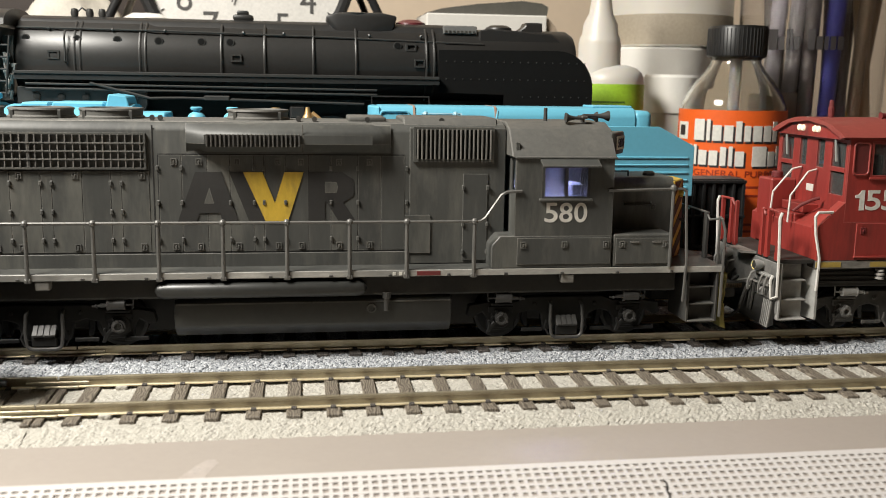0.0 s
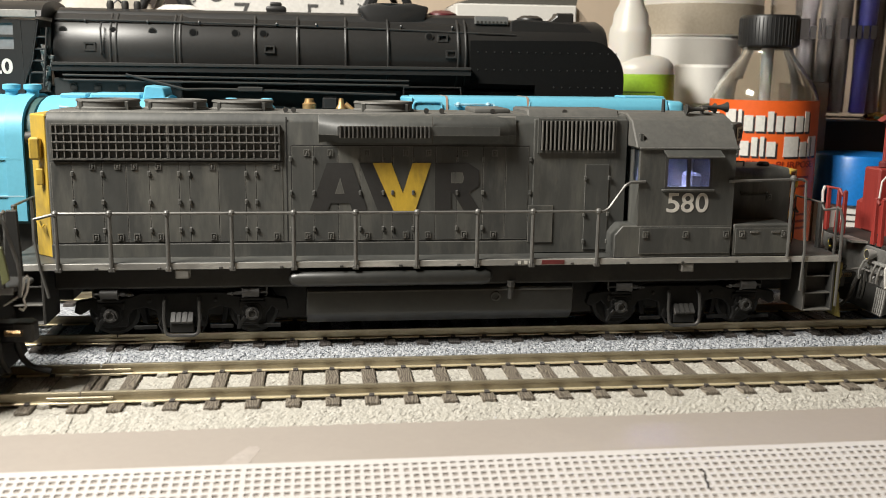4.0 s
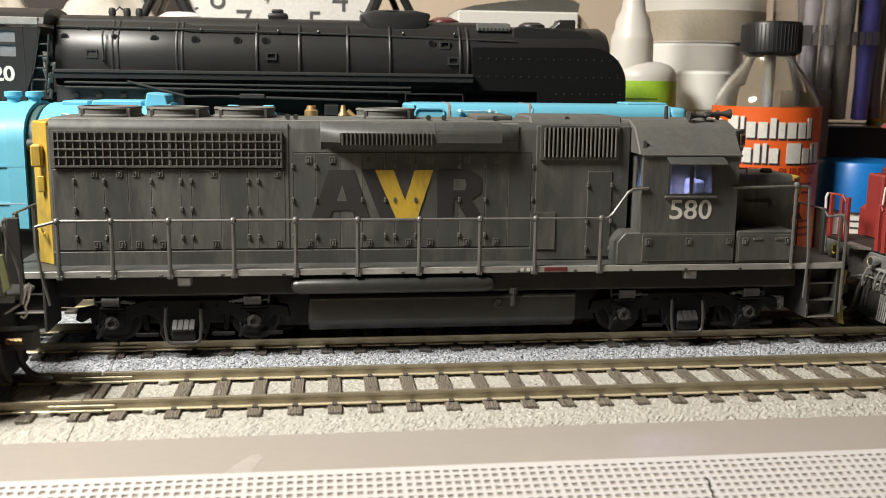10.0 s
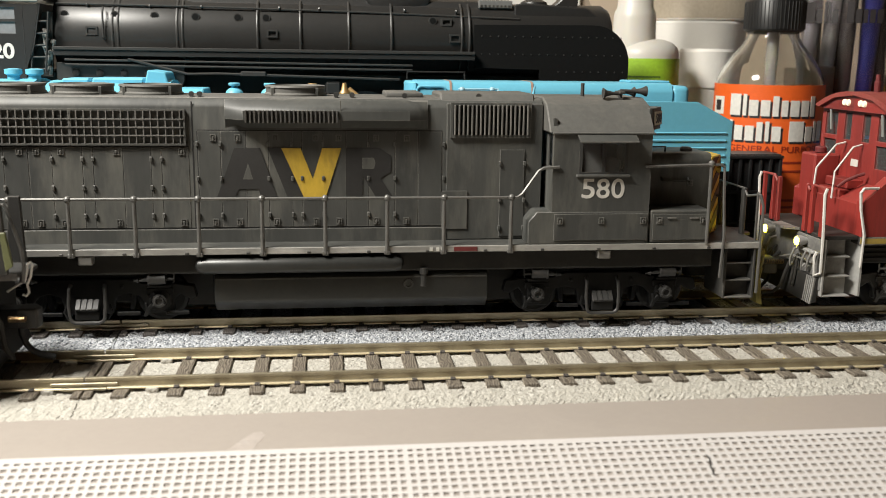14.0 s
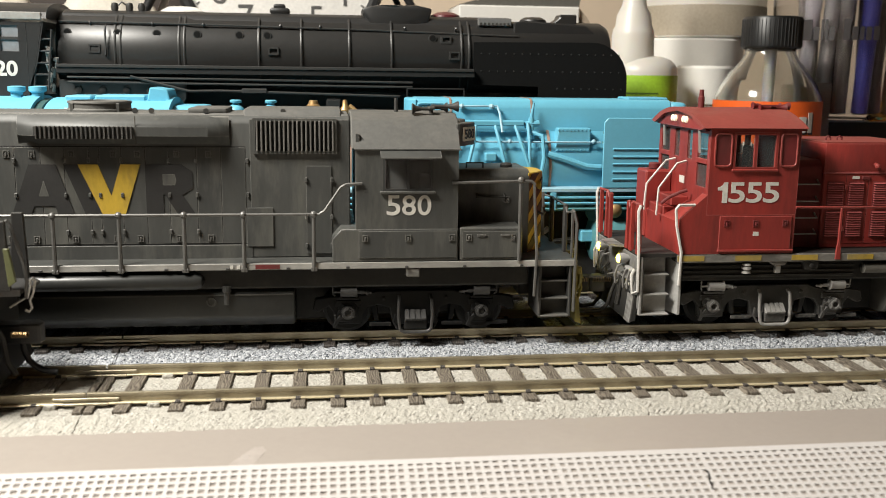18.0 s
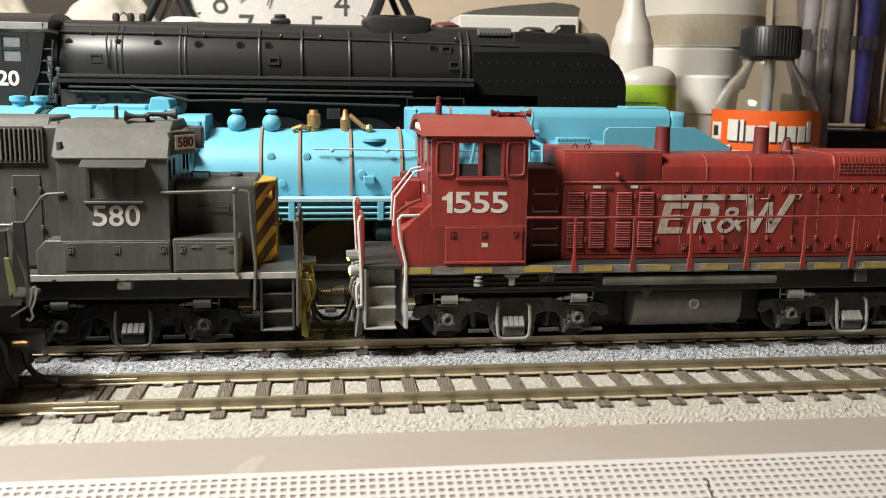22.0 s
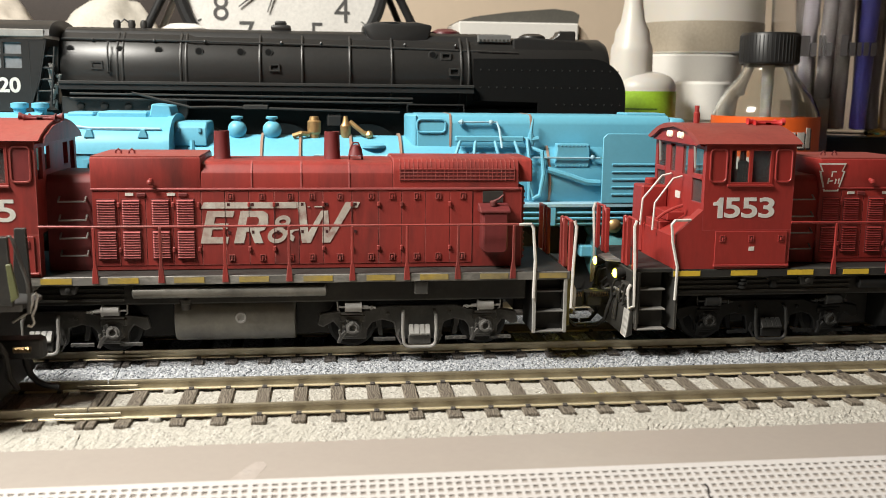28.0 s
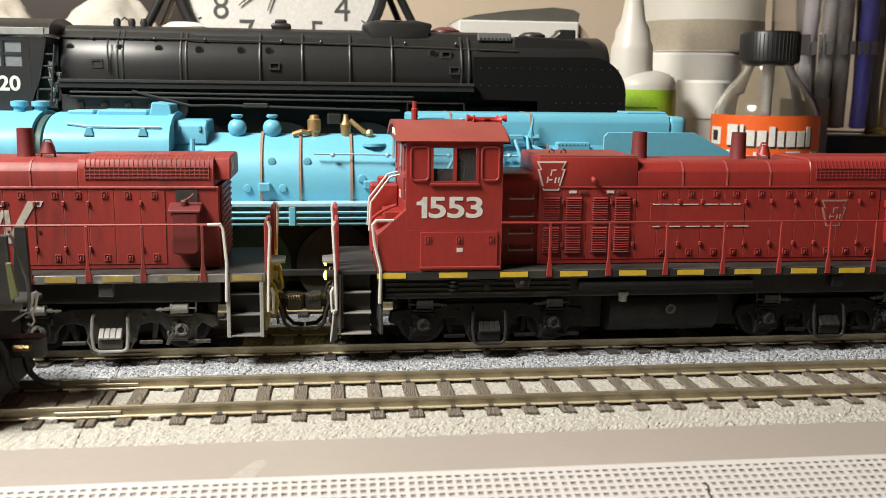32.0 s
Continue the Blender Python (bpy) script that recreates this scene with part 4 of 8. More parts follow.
    lv = part("vent_fin", quad_box(B(), -0.2, 0.2, -1.0, 0.15, -3.4, 3.4, 0.08), GREY_ROOF, bay, at=(23.6, -H - 0.5, 46.6))
    for k in range(1, 18):
        same("vent_fin", lv, bay, (23.6 + k * 1.0, -H - 0.5, 46.6))
    part("vent_frame", ring_wall(22.6, 41.4, 42.6, 50.6, [(23.2, 40.8, 43.2, 50.0)], -H - 1.1, -H - 0.3), GREY, bay)
    slab("service_door", 34.4, 40.2, 19.4, 39.8, -H - 0.35, GREY, bay, 0.3)
    slab("service_panel", 20.8, 26.8, 21.2, 30.2, -H - 0.35, GREY, bay, 0.3)
    hinge_rows(bay, [34.4, 40.2], [36.6, 28.0, 21.4], -H - 0.6, GREY)
    # roof equipment
    for x in (-76.3, -61.1, -45.8, -12.8):
        fan = part("roof_fan", turned(B(), [(7.3, 51.3), (7.3, 51.9), (6.9, 52.2), (6.9, 53.2), (7.15, 53.4), (7.0, 53.8), (6.2, 53.9), (6.0, 53.3)], 36, (x, 0, 0)), GREY_ROOF, lo)
        part("fan_grille", turned(B(), [(6.1, 53.2), (6.1, 53.5), (0.4, 53.7)], 24, (x, 0, 0)), GREY_DARK, fan)
        for k in range(4):
            a = radians(45 + 90 * k)
            part("fan_bracket", quad_box(B(), x + 7.1 * math.cos(a) - 0.4, x + 7.1 * math.cos(a) + 0.4, 7.1 * math.sin(a) - 0.4, 7.1 * math.sin(a) + 0.4, 51.3, 53.4, 0.1), GREY, fan)
    part("roof_hatch", quad_box(B(), 8.0, 16.6, -7.5, 7.5, 51.3, 52.6, 0.4, 2), GREY_ROOF, lo)
    part("blower_housing", prism(B(), [(-9.6, 50.6), (9.6, 50.6), (8.4, 52.6), (-8.4, 52.6)], 20.4, 42.6, axis="x", bevel=0.4), GREY_ROOF, lo)
    for x in (-35.6, -33.8, -3.4, 0.2, 12.2, 29.4):
        part("lift_ring", turned(B(), [(0.62, -0.25), (0.62, 0.25)], 10, (x, -8.6, 52.0), "y"), GREY_DARK, lo)
    # cab
    W = 17.3
    cab = part("cab", ring_wall(45.6, 68.8, 26.0, 44.4, [(52.0, 62.7, 35.1, 42.0)], -W, -W + 0.8), GREY, lo)
    part("far_wall", ring_wall(45.6, 68.8, 26.0, 44.4, [(52.0, 62.7, 35.1, 42.0)], W - 0.8, W), GREY, cab)
    part("rear_wall", cross_wall(-W + 0.8, W - 0.8, 26.0, 47.5, [(-16.0, -12.4, 36.4, 43.6), (12.4, 16.0, 36.4, 43.6)], 45.6, 46.4), GREY, cab)
    part("front_wall", cross_wall(-W + 0.8, W - 0.8, 26.0, 44.4, [(-15.4, -11.6, 38.6, 43.4), (-9.6, -5.8, 39.4, 43.4), (5.8, 9.6, 39.4, 43.4), (11.6, 15.4, 38.6, 43.4)], 68.0, 68.8), GREY, cab)
    roofp = [(-17.6, 44.2), (-16.6, 45.6), (-12.6, 50.4), (-8.0, 51.9), (8.0, 51.9), (12.6, 50.4), (16.6, 45.6), (17.6, 44.2)]
    roof = part("cab_roof", prism(B(), roofp, 44.6, 69.2, axis="x", bevel=0.25), GREY_ROOF, cab, "dusty grey cab roof")
    part("rain_gutter", quad_box(B(), 45.2, 69.4, -17.9, -17.3, 43.9, 44.4, 0.15), GREY, roof)
    part("awning", prism(B(), [(-17.3, 43.6), (-17.3, 44.1), (-20.6, 42.6), (-20.6, 42.3)], 51.0, 64.6, axis="x"), GREY, cab, "sheet metal window awning")
    part("window_frame", ring_wall(51.6, 63.1, 34.6, 42.4, [(52.3, 57.0, 35.3, 41.8), (57.8, 62.4, 35.3, 41.8)], -W - 0.25, -W + 0.3), GREY_DARK, cab)
    part("window_sill", quad_box(B(), 51.0, 63.6, -W - 0.9, -W, 34.2, 34.8, 0.15), GREY, cab)
    pn = part("pane", quad_box(B(), 52.2, 62.5, -W + 0.35, -W + 0.5, 35.2, 41.9), PANE, cab)
    pn.visible_shadow = False
    for y0, y1 in ((-16.0, -12.4), (12.4, 16.0)):
        part("door_pane", quad_box(B(), 45.9, 46.1, y0, y1, 36.4, 43.6), FROSTED, cab, "cloudy door pane lit from inside")
    part("interior_wall", quad_box(B(), 46.6, 67.8, 6.0, 6.6, 26.2, 44.0), CABIN, cab)
    part("interior_floor", quad_box(B(), 46.6, 67.8, -16.2, 6.0, 26.2, 27.0), CABIN, cab)
    part("crew_seat", quad_box(quad_box(B(), 53.2, 57.4, -10, -6, 27, 33.5, 0.5), 52.6, 53.8, -10, -6, 33, 39.6, 0.4), CABIN, cab)
    part("control_stand", quad_box(B(), 60.4, 63.4, -11, -5, 27, 37.6, 0.5), CABIN, cab)
    # The tray shade is added; turned over, it blocks the lamp's light.
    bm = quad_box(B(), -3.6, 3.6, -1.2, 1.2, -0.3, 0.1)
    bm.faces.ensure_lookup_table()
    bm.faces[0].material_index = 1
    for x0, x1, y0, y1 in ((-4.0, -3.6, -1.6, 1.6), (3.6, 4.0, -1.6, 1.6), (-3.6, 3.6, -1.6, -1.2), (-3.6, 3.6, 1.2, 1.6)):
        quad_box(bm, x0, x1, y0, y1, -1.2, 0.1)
    lamp = part("cab_lamp", bm, GREY_DARK, cab, "blue-white cab lamp, its added dark shade turning to switch it off", at=(57.5, -9.0, 42.9))
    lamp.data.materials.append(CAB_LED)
    digits("580", 4.6, WHITE_LETTER, cab, 52.5, -W - 0.06, 29.2, 3.1, 0.42, 0.07)
    sub = part("cab_subbase", prism(B(), [(40.2, 18.5), (69.0, 18.5), (69.0, 26.1), (42.2, 26.1), (40.2, 23.8)], -W - 0.05, 12, bevel=0.2), GREY, lo)
    slab("access_panel", 46.2, 68.6, 19.4, 25.6, -W - 0.05, GREY, sub, 0.25)
    latch_rows(sub, [(47.6, 24.0), (57.4, 24.0), (67.4, 24.0)], -W - 0.3, GREY, GREY_DARK)
    # short nose with striped front
    nose = part("short_hood", prism(B(), [(-9.0, 18.5), (9.0, 18.5), (9.0, 37.2), (7.4, 38.8), (-7.4, 38.8), (-9.0, 37.2)], 69.2, 87.2, axis="x", bevel=0.5, seg=2), GREY, lo)
    front = part("nose_front", prism(B(), [(86.8, -9.0), (91.4, -3.6), (91.6, 3.6), (86.8, 9.0)], 18.7, 37.9, axis="z", bevel=0.2), YELLOW, lo, "yellow nose front with dark brown diagonal stripes")
    for ox, oy, ex, ey, lean in ((86.8, -9.0, 91.4, -3.6, 0.85), (91.42, -3.5, 91.58, 3.5, 0.85), (91.4, 3.6, 86.8, 9.0, -0.85)):
        long = math.hypot(ex - ox, ey - oy)
        ux, uy = (ex - ox) / long, (ey - oy) / long
        box = [(0.25, 19.0), (long - 0.25, 19.0), (long - 0.25, 37.6), (0.25, 37.6)]
        for k in range(-3, 8):
            d = 17.0 + k * 5.4
            poly = clip_band(clip_band(box, (-lean, 1), d + 2.9), (lean, -1), -d)
            if len(poly) > 2:
                bm = B()
                prism(bm, poly, -0.12, 0.06)
                for v in bm.verts:
                    a, o, h = v.co
                    v.co = Vector((ox + ux * a - uy * o, oy + uy * a + ux * o, h))
                part("stripe", bm, STRIPE_BROWN, front)
    part("nose_light", turned(B(), [(1.0, 89.4), (1.1, 90.6), (0.8, 90.7)], 14, (0, -5.0, 34.6), "x"), YELLOW, nose)
    part("nose_grab", wire(B(), [(90.0, -5.4, 28.2), (91.4, -5.4, 27.4), (92.6, -2.4, 27.4), (92.4, -1.6, 28.6)], 0.3, 5), GREY_DARK, nose)
    part("sand_cap", turned(B(), [(1.5, 38.6), (1.5, 39.4), (1.1, 39.8)], 12, (82.4, -3, 0)), GREY_DARK, nose)
    part("nose_rail", wire(B(), [(72.4, -5, 38.6), (72.4, -5, 40.0), (76.4, -5, 40.0), (76.4, -5, 38.6)], 0.25, 5), GREY_DARK, nose)
    part("nose_grab", wire(B(), [(74.4, -9.0, 33.0), (74.4, -9.7, 32.2), (81.0, -9.7, 32.2), (81.0, -9.0, 33.0)], 0.25, 5), GREY_DARK, nose)
    latch_rows(nose, [(81.6, 31.6)], -9.1, GREY, GREY_DARK)
    bb = part("battery_box", quad_box(B(), 69.3, 84.0, -W, -9.0, 18.5, 26.3, 0.3), GREY, lo)
    slab("box_lid", 69.9, 83.4, 19.3, 25.4, -W, GREY, bb, 0.25)
    latch_rows(bb, [(71.4, 24.0), (82.0, 24.0)], -W - 0.2, GREY, GREY_DARK)
    part("lid_handle", quad_box(quad_box(B(), 73.4, 75.4, -W - 0.5, -W - 0.2, 24.3, 24.7), 78.8, 80.8, -W - 0.5, -W - 0.2, 24.3, 24.7), GREY_ROOF, bb)
    for q in (-1, 1):
        nb = part("number_box", prism(B(), [(68.6, q * 14.2), (69.6, q * 14.2), (73.8, q * 8.0), (73.4, q * 6.4), (68.6, q * 6.4)], 44.6, 49.8, axis="z", bevel=0.2), GREY, cab)
        plate = B()
        prism(plate, [(70.1, q * 13.75), (70.25, q * 13.85), (73.85, q * 8.55), (73.7, q * 8.45)], 45.7, 48.9, axis="z", bevel=0.05)
        part("number_plate", plate, PLATE, nb)
        if q < 0:
            letters("plate_number", "580", 2.2, SATIN_BLACK, nb, (72.12, -11.28, 46.2), 5.0, 0.06, 56)
    part("headlight_pair", turned(turned(B(), [(1.3, 69.0), (1.3, 71.0)], 12, (0, -1.7, 48.6), "x"), [(1.3, 69.0), (1.3, 71.0)], 12, (0, 1.7, 48.6), "x"), GREY_DARK, cab)
    horn(lo, (63.4, -8.0, 52.4), 1, GREY_DARK)
    part("antenna", turned(B(), [(0.5, 51.8), (0.45, 55.0)], 8, (55.6, -3, 0)), GREY_DARK, lo)
    # walkway, rails, steps
    deck = part("walkway", quad_box(B(), -97.0, 97.2, -17.3, 17.3, 17.0, 18.5, 0.15), GREY, lo)
    for sy in (-17.6, 17.3):
        part("edge_strip", quad_box(B(), -97.0, 97.2, sy, sy + 0.3, 17.0, 18.45, 0.08), WORN_LIT_EDGE, deck, "worn walkway edge with the light it catches painted in")
    for k in range(1, 26, 2):
        part("walkway_bracket", quad_box(B(), -84 + k * 6.7, -83.2 + k * 6.7, -17.9, -17.5, 17.0, 17.6, 0.1), GREY_DARK, deck)
    part("jack_pad", quad_box(B(), 57.0, 60.2, -17.4, -14.0, 14.8, 17.0, 0.3), STEEL_EDGE, deck)
    part("jack_pad", quad_box(B(), -60.2, -57.0, -17.4, -14.0, 14.8, 17.0, 0.3), STEEL_EDGE, deck)
    part("frame_beam", quad_box(B(), -86.5, 86.0, -15.5, 15.5, 12.2, 17.0, 0.4), BLACK, lo)
    posts = [-84.9, -73.6, -61.4, -47.5, -33.9, -20.1, -6.2, 7.7, 20.6, 36.1]
    hr = part("handrail", wire(B(), [(-89.4, -17.7, 28.4)] + [(x, -17.7, 29.6) for x in posts] + [(37.4, -17.7, 29.6), (38.6, -17.7, 30.4), (42.2, -17.7, 35.6), (43.4, -17.7, 36.3), (47.0, -17.6, 36.5)], 0.36, 6), GREY_WIRE, lo)
    bm = rod(B(), (0, 0, 0), (0, 0, 12.4), 0.5, 0.42, 8)
    ball(bm, (0, 0, 12.6), 0.8, 10)
    quad_box(bm, -0.7, 0.7, -0.4, 0.4, -0.4, 0.6, 0.15)
    st = part("stanchion", bm, GREY_WIRE, lo, at=(posts[0], -17.7, 17.0))
    for x in posts[1:]:
        same("stanchion", st, lo, (x, -17.7, 17.0))
    part("handrail", wire(B(), [(67.4, -17.7, 36.6), (83.0, -17.7, 37.0), (85.6, -17.7, 37.0), (86.4, -17.7, 36.4), (86.7, -17.8, 30.0), (87.4, -17.8, 20.0), (87.0, -17.8, 10.0)], 0.36, 6), GREY_WIRE, lo)
    part("stanchion", ball(rod(B(), (83.2, -17.7, 18.4), (83.2, -17.7, 36.8), 0.45, n=8), (83.2, -17.7, 37.2), 0.85), GREY_WIRE, lo)
    part("handrail", wire(B(), [(-89.4, -17.7, 28.4), (-89.4, -17.8, 24.0), (-88.6, -17.8, 17.5), (-87.2, -17.8, 11.0)], 0.36, 6), GREY_WIRE, lo)
    part("handrail", wire(B(), [(-89.4, 17.7, 28.6), (-97.0, 17.7, 28.4), (-97.4, 17.7, 18.0)], 0.36, 6), GREY_WIRE, lo)
    for s in (-1, 1):
        for side in (-1, 1):
            stairs(lo, min(s * 88.2, s * 96.0), max(s * 88.2, s * 96.0), 4.8, 17.0, GREY_DARK, GREY_ROOF, 3, side)
            part("grab_rail", wire(B(), [(s * 96.6, side * 17.5, 6.0), (s * 96.8, side * 17.5, 27.0), (s * 96.2, side * 17.0, 29.6), (s * 96.2, side * 15.6, 30.0), (s * 96.4, side * 15.2, 18.5)], 0.36, 6), GREY_WIRE, lo)
        part("end_rail", wire(B(), [(s * 96.6, -15.4, 29.6), (s * 96.6, -9, 28.4), (s * 96.6, -7, 30.0), (s * 96.6, 7, 30.0), (s * 96.6, 15.4, 29.6)], 0.3, 6), GREY_WIRE, lo)
        for y in (-7, 7):
            part("end_post", quad_box(B(), s * 96.6 - 0.5, s * 96.6 + 0.5, y - 0.8, y + 0.8, 18.4, 30.2, 0.2), GREY_DARK, lo)
        pil = part("pilot", quad_box(B(), min(s * 96.2, s * 97.4), max(s * 96.2, s * 97.4), -17.2, 17.2, 6.6, 17.2, 0.2), OLIVE_LAMPLIT if s > 0 else GREY_DARK, lo, "grimy olive end plate, lamp glow painted into its yellow" if s > 0 else "")
        if s > 0:
            pw = snow_plow(pil, 97.4, 1, OLIVE_LAMPLIT)
            for y in (-14.2, -9.8, -5.4):
                part("plow_opening", prism(B(), [(98.1, 8.4), (98.35, 8.4), (98.85, 4.6), (98.6, 4.6)], y, y + 2.6, axis="y"), BLACK, pw)
            # Hoses take the same tone, with lamp glow in the colour.
            for y, d in ((-15.2, 1.6), (-11.4, 2.8), (-7.6, 2.2), (-5.4, 3.0), (6.2, 2.4)):
                part("mu_hose", wire(B(), [(97.3, y, 15.6), (97.3 + d * 0.8, y - 0.3, 15.2), (97.3 + d, y + 0.7, 12.6), (97.3 + d * 0.9, y + 1.9, 10.4), (98.0, y + 2.6, 11.6)], 0.48, 6), OLIVE_LAMPLIT, pil)
                part("hose_valve", quad_box(B(), 97.3, 98.9, y - 0.7, y + 0.7, 14.6, 16.4, 0.25), GREY_DARK if d > 2.5 else OLIVE_LAMPLIT, pil)
            for y in (-13.0, -9.6, 8.4, 11.8):
                part("mu_hose", wire(B(), [(97.3, y, 15.0), (98.8, y, 14.2), (99.4, y - 0.4, 11.0), (98.6, y - 1.0, 8.4)], 0.4, 6), OLIVE_LAMPLIT, pil)
            part("drop_step", prism(B(), [(97.4, -5), (100.6, -3.4), (100.6, 3.4), (97.4, 5)], 17.6, 18.2, axis="z"), GREY_DARK, pil)
        coupler(lo, s * 97.2, s)
    # tanks
    tank = part("fuel_tank", prism(B(), [(-15.2, 11.0), (-14.0, 12.0), (14.0, 12.0), (15.2, 11.0), (15.0, 5.4), (12.6, 2.9), (-12.6, 2.9), (-15.0, 5.4)], -31.4, 31.5, axis="x", bevel=0.5, seg=2), TANK_SOOT, lo)
    part("fuel_gauge", turned(B(), [(0.3, -15.25), (0.7, -15.25), (0.75, -15.6), (1.1, -15.6), (1.2, -15.0)], 16, (12.8, 0, 9.2), "y"), GREY, tank)
    part("filler", rod(rod(B(), (16.3, -15.2, 8.6), (16.3, -15.4, 12.6), 0.7, 0.6, 10), (16.3, -15.4, 11.6), (16.3, -15.4, 13.0), 1.0, n=10), GREY_DARK, tank)
    part("tank_vent", ball(rod(B(), (26.0, -14, 12), (26.0, -14, 14.4), 0.4, n=8), (26.0, -14, 14.8), 0.9), GREY_DARK, tank)
    part("tank_seam", quad_box(B(), -31.0, 31.1, -15.35, -15.1, 10.6, 10.9), GREY_DARK, tank)
    # Added black blocks: close the see-through gaps, standing in for the shade below.
    for x0, x1 in ((-42.0, -31.2), (31.3, 42.0)):
        part("drive_housing", quad_box(B(), x0, x1, -7.0, 7.0, 2.6, 12.3, 0.4), BLACK, lo)
    part("air_reservoir", turned(B(), [(0.3, -35.2), (1.3, -34.6), (1.9, -33.2), (1.9, 9.6), (1.3, 11.0), (0.3, 11.6)], 22, (0, -16.4, 14.3), "x"), TANK_SOOT, lo)
    for x in (17.4, 18.9, 20.0):
        part("marker_plate", quad_box(B(), x, x + 0.7, -17.75, -17.6, 17.3, 18.1), WHITE_LETTER, lo)
    part("marker_plate", quad_box(B(), 23.0, 28.4, -17.7, -17.6, 17.2, 18.2), RED_DARK, lo, "faded dark red strip")
    truck_unit("front_truck", lo, (59.5, 0, 0), TRUCK_BLACK, TRUCK_SLATE, TRUCK_SLATE)
    truck_unit("rear_truck", lo, (-59.5, 0, 0), TRUCK_BLACK, TRUCK_SLATE, TRUCK_SLATE)
    return lo, lamp


def louver_bank(parent, x0, x1, z0, z1, y, mat, n=10):
    # Dark sheet behind the slats: shade of the gaps put into its colour.
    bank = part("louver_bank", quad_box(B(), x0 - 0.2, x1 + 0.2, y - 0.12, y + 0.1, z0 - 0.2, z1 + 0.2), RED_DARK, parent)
    w = (x1 - x0) / 2
    # Slats on the weathered engine are paler: their pink highlight is painted.
    sl = part("slat", prism(B(), [(-0.5, -0.16), (0.05, -0.16), (0.05, 0.2)], -w, w, axis="x"), mat if mat is RED_CLEAN else RED_WORN_LIT, bank, at=((x0 + x1) / 2, y - 0.1, z0 + 0.3))
    for k in range(1, n):
        same("slat", sl, bank, ((x0 + x1) / 2, y - 0.1, z0 + 0.3 + (z1 - z0 - 0.5) * k / (n - 1)))


def red_engine(number, label, clean):
    """Four-axle end-cab switcher, cab towards -x."""
    lamps = []
    lo = thing("red_locomotive", label, "locomotive", "red switcher locomotives", at=(0, 40.4, 0))
    R, RD, TK, BR, EDGE = (RED_CLEAN, RED_CLEAN, TRUCK_BLACK, TRUCK_SOOT, BLACK) if clean else (RED, RED_DARK, TRUCK_DUST, CYL_GREY, STEEL_EDGE)
    H, W = 11.0, 17.3
    # cab
    cab = part("cab", ring_wall(-63.2, -41.0, 28.8, 49.4, [(-57.1, -47.1, 40.0, 47.9)], -W, -W + 0.8), R, lo)
    part("far_wall", ring_wall(-63.2, -41.0, 28.8, 49.4, [(-57.1, -47.1, 40.0, 47.9)], W - 0.8, W), R, cab)
    part("front_wall", cross_wall(-W + 0.8, W - 0.8, 19.6, 49.2, [(-15.6, -9.4, 35.0, 47.8), (-6.0, -2.6, 41.0, 48.0), (2.6, 6.0, 41.0, 48.0), (9.4, 15.6, 35.0, 47.8)], -63.2, -62.4), R, cab)
    for y0, y1 in ((-15.6, -9.4), (9.4, 15.6)):
        part("window_bar", quad_box(B(), -63.4, -62.6, y0, y1, 40.6, 41.8, 0.1), R, cab)
    part("rear_wall", cross_wall(-W + 0.8, W - 0.8, 28.8, 49.2, [(-15.6, -11.6, 40.6, 47.6), (-9.6, -5.6, 42.4, 47.6), (5.6, 9.6, 42.4, 47.6), (11.6, 15.6, 40.6, 47.6)], -41.8, -41.0), R, cab)
    part("cab_floor", quad_box(B(), -62.4, -41.8, -16, 16, 28.0, 28.8), GREY_DARK, cab)
    low = part("cab_lower", prism(B(), [(-69.6, 19.4), (-41.0, 19.4), (-41.0, 28.78), (-63.22, 28.78), (-63.22, 33.6), (-69.6, 27.8)], -W, -W + 3.2), R, lo)
    part("nose_slope", prism(B(), [(-69.6, 19.4), (-63.0, 19.4), (-63.0, 31.0), (-69.6, 27.0)], -W + 3.2, W), R, lo)
    part("nose_box", quad_box(B(), -70.2, -63.2, 6.6, 14.0, 19.6, 37.0, 0.4), R, lo)
    for k in range(2):
        part("door_step", quad_box(B(), -69.4 + k * 2.0, -63.2, -5.2, 5.6, 27.0 + k * 2.4, 29.2 + k * 2.4, 0.15), R, lo)
    part("front_notice", quad_box(B(), -63.32, -63.2, -2.2, 1.2, 34.6, 36.4), WHITE_LETTER, cab, "white notice plate on the cab door")
    part("nose_pipe", wire(B(), [(-70.4, -6.0, 30.0), (-68.6, -6.4, 31.6), (-66.2, -7.4, 33.0), (-64.6, -8.0, 33.6)], 0.42, 8), RD, lo)
    part("box_cap", turned(B(), [(1.5, 37.2), (1.5, 38.4), (1.2, 38.7)], 12, (-66.8, 10.2, 0)), RD, lo)
    slab("tool_door", -59.9, -42.0, 20.4, 28.5, -W, R, low, 0.35)
    part("door_ledge", quad_box(B(), -60.1, -41.2, -W - 0.7, -W, 20.0, 20.5, 0.1), R, low)
    latch_rows(low, [(-58.2, 26.8), (-51.0, 26.8), (-43.6, 26.8)], -W - 0.3, RD, RED_DARK)
    part("door_notice", quad_box(B(), -51.5, -50.1, -W - 0.42, -W - 0.3, 23.8, 24.8), WHITE_LETTER, low, "small white notice plate")
    arch = []
    for k in range(15):
        a = -1 + 2 * k / 14
        arch.append((18.3 * a, 49.3 + 4.2 * (1 - abs(a) ** 2.2)))
    roof = part("cab_roof", prism(B(), arch + [(16.2, 48.9), (9, 51.6), (0, 52.6), (-9, 51.6), (-16.2, 48.9)], -65.3, -39.8, axis="x"), RED_ROOF, lo, "dusty red arched cab roof")
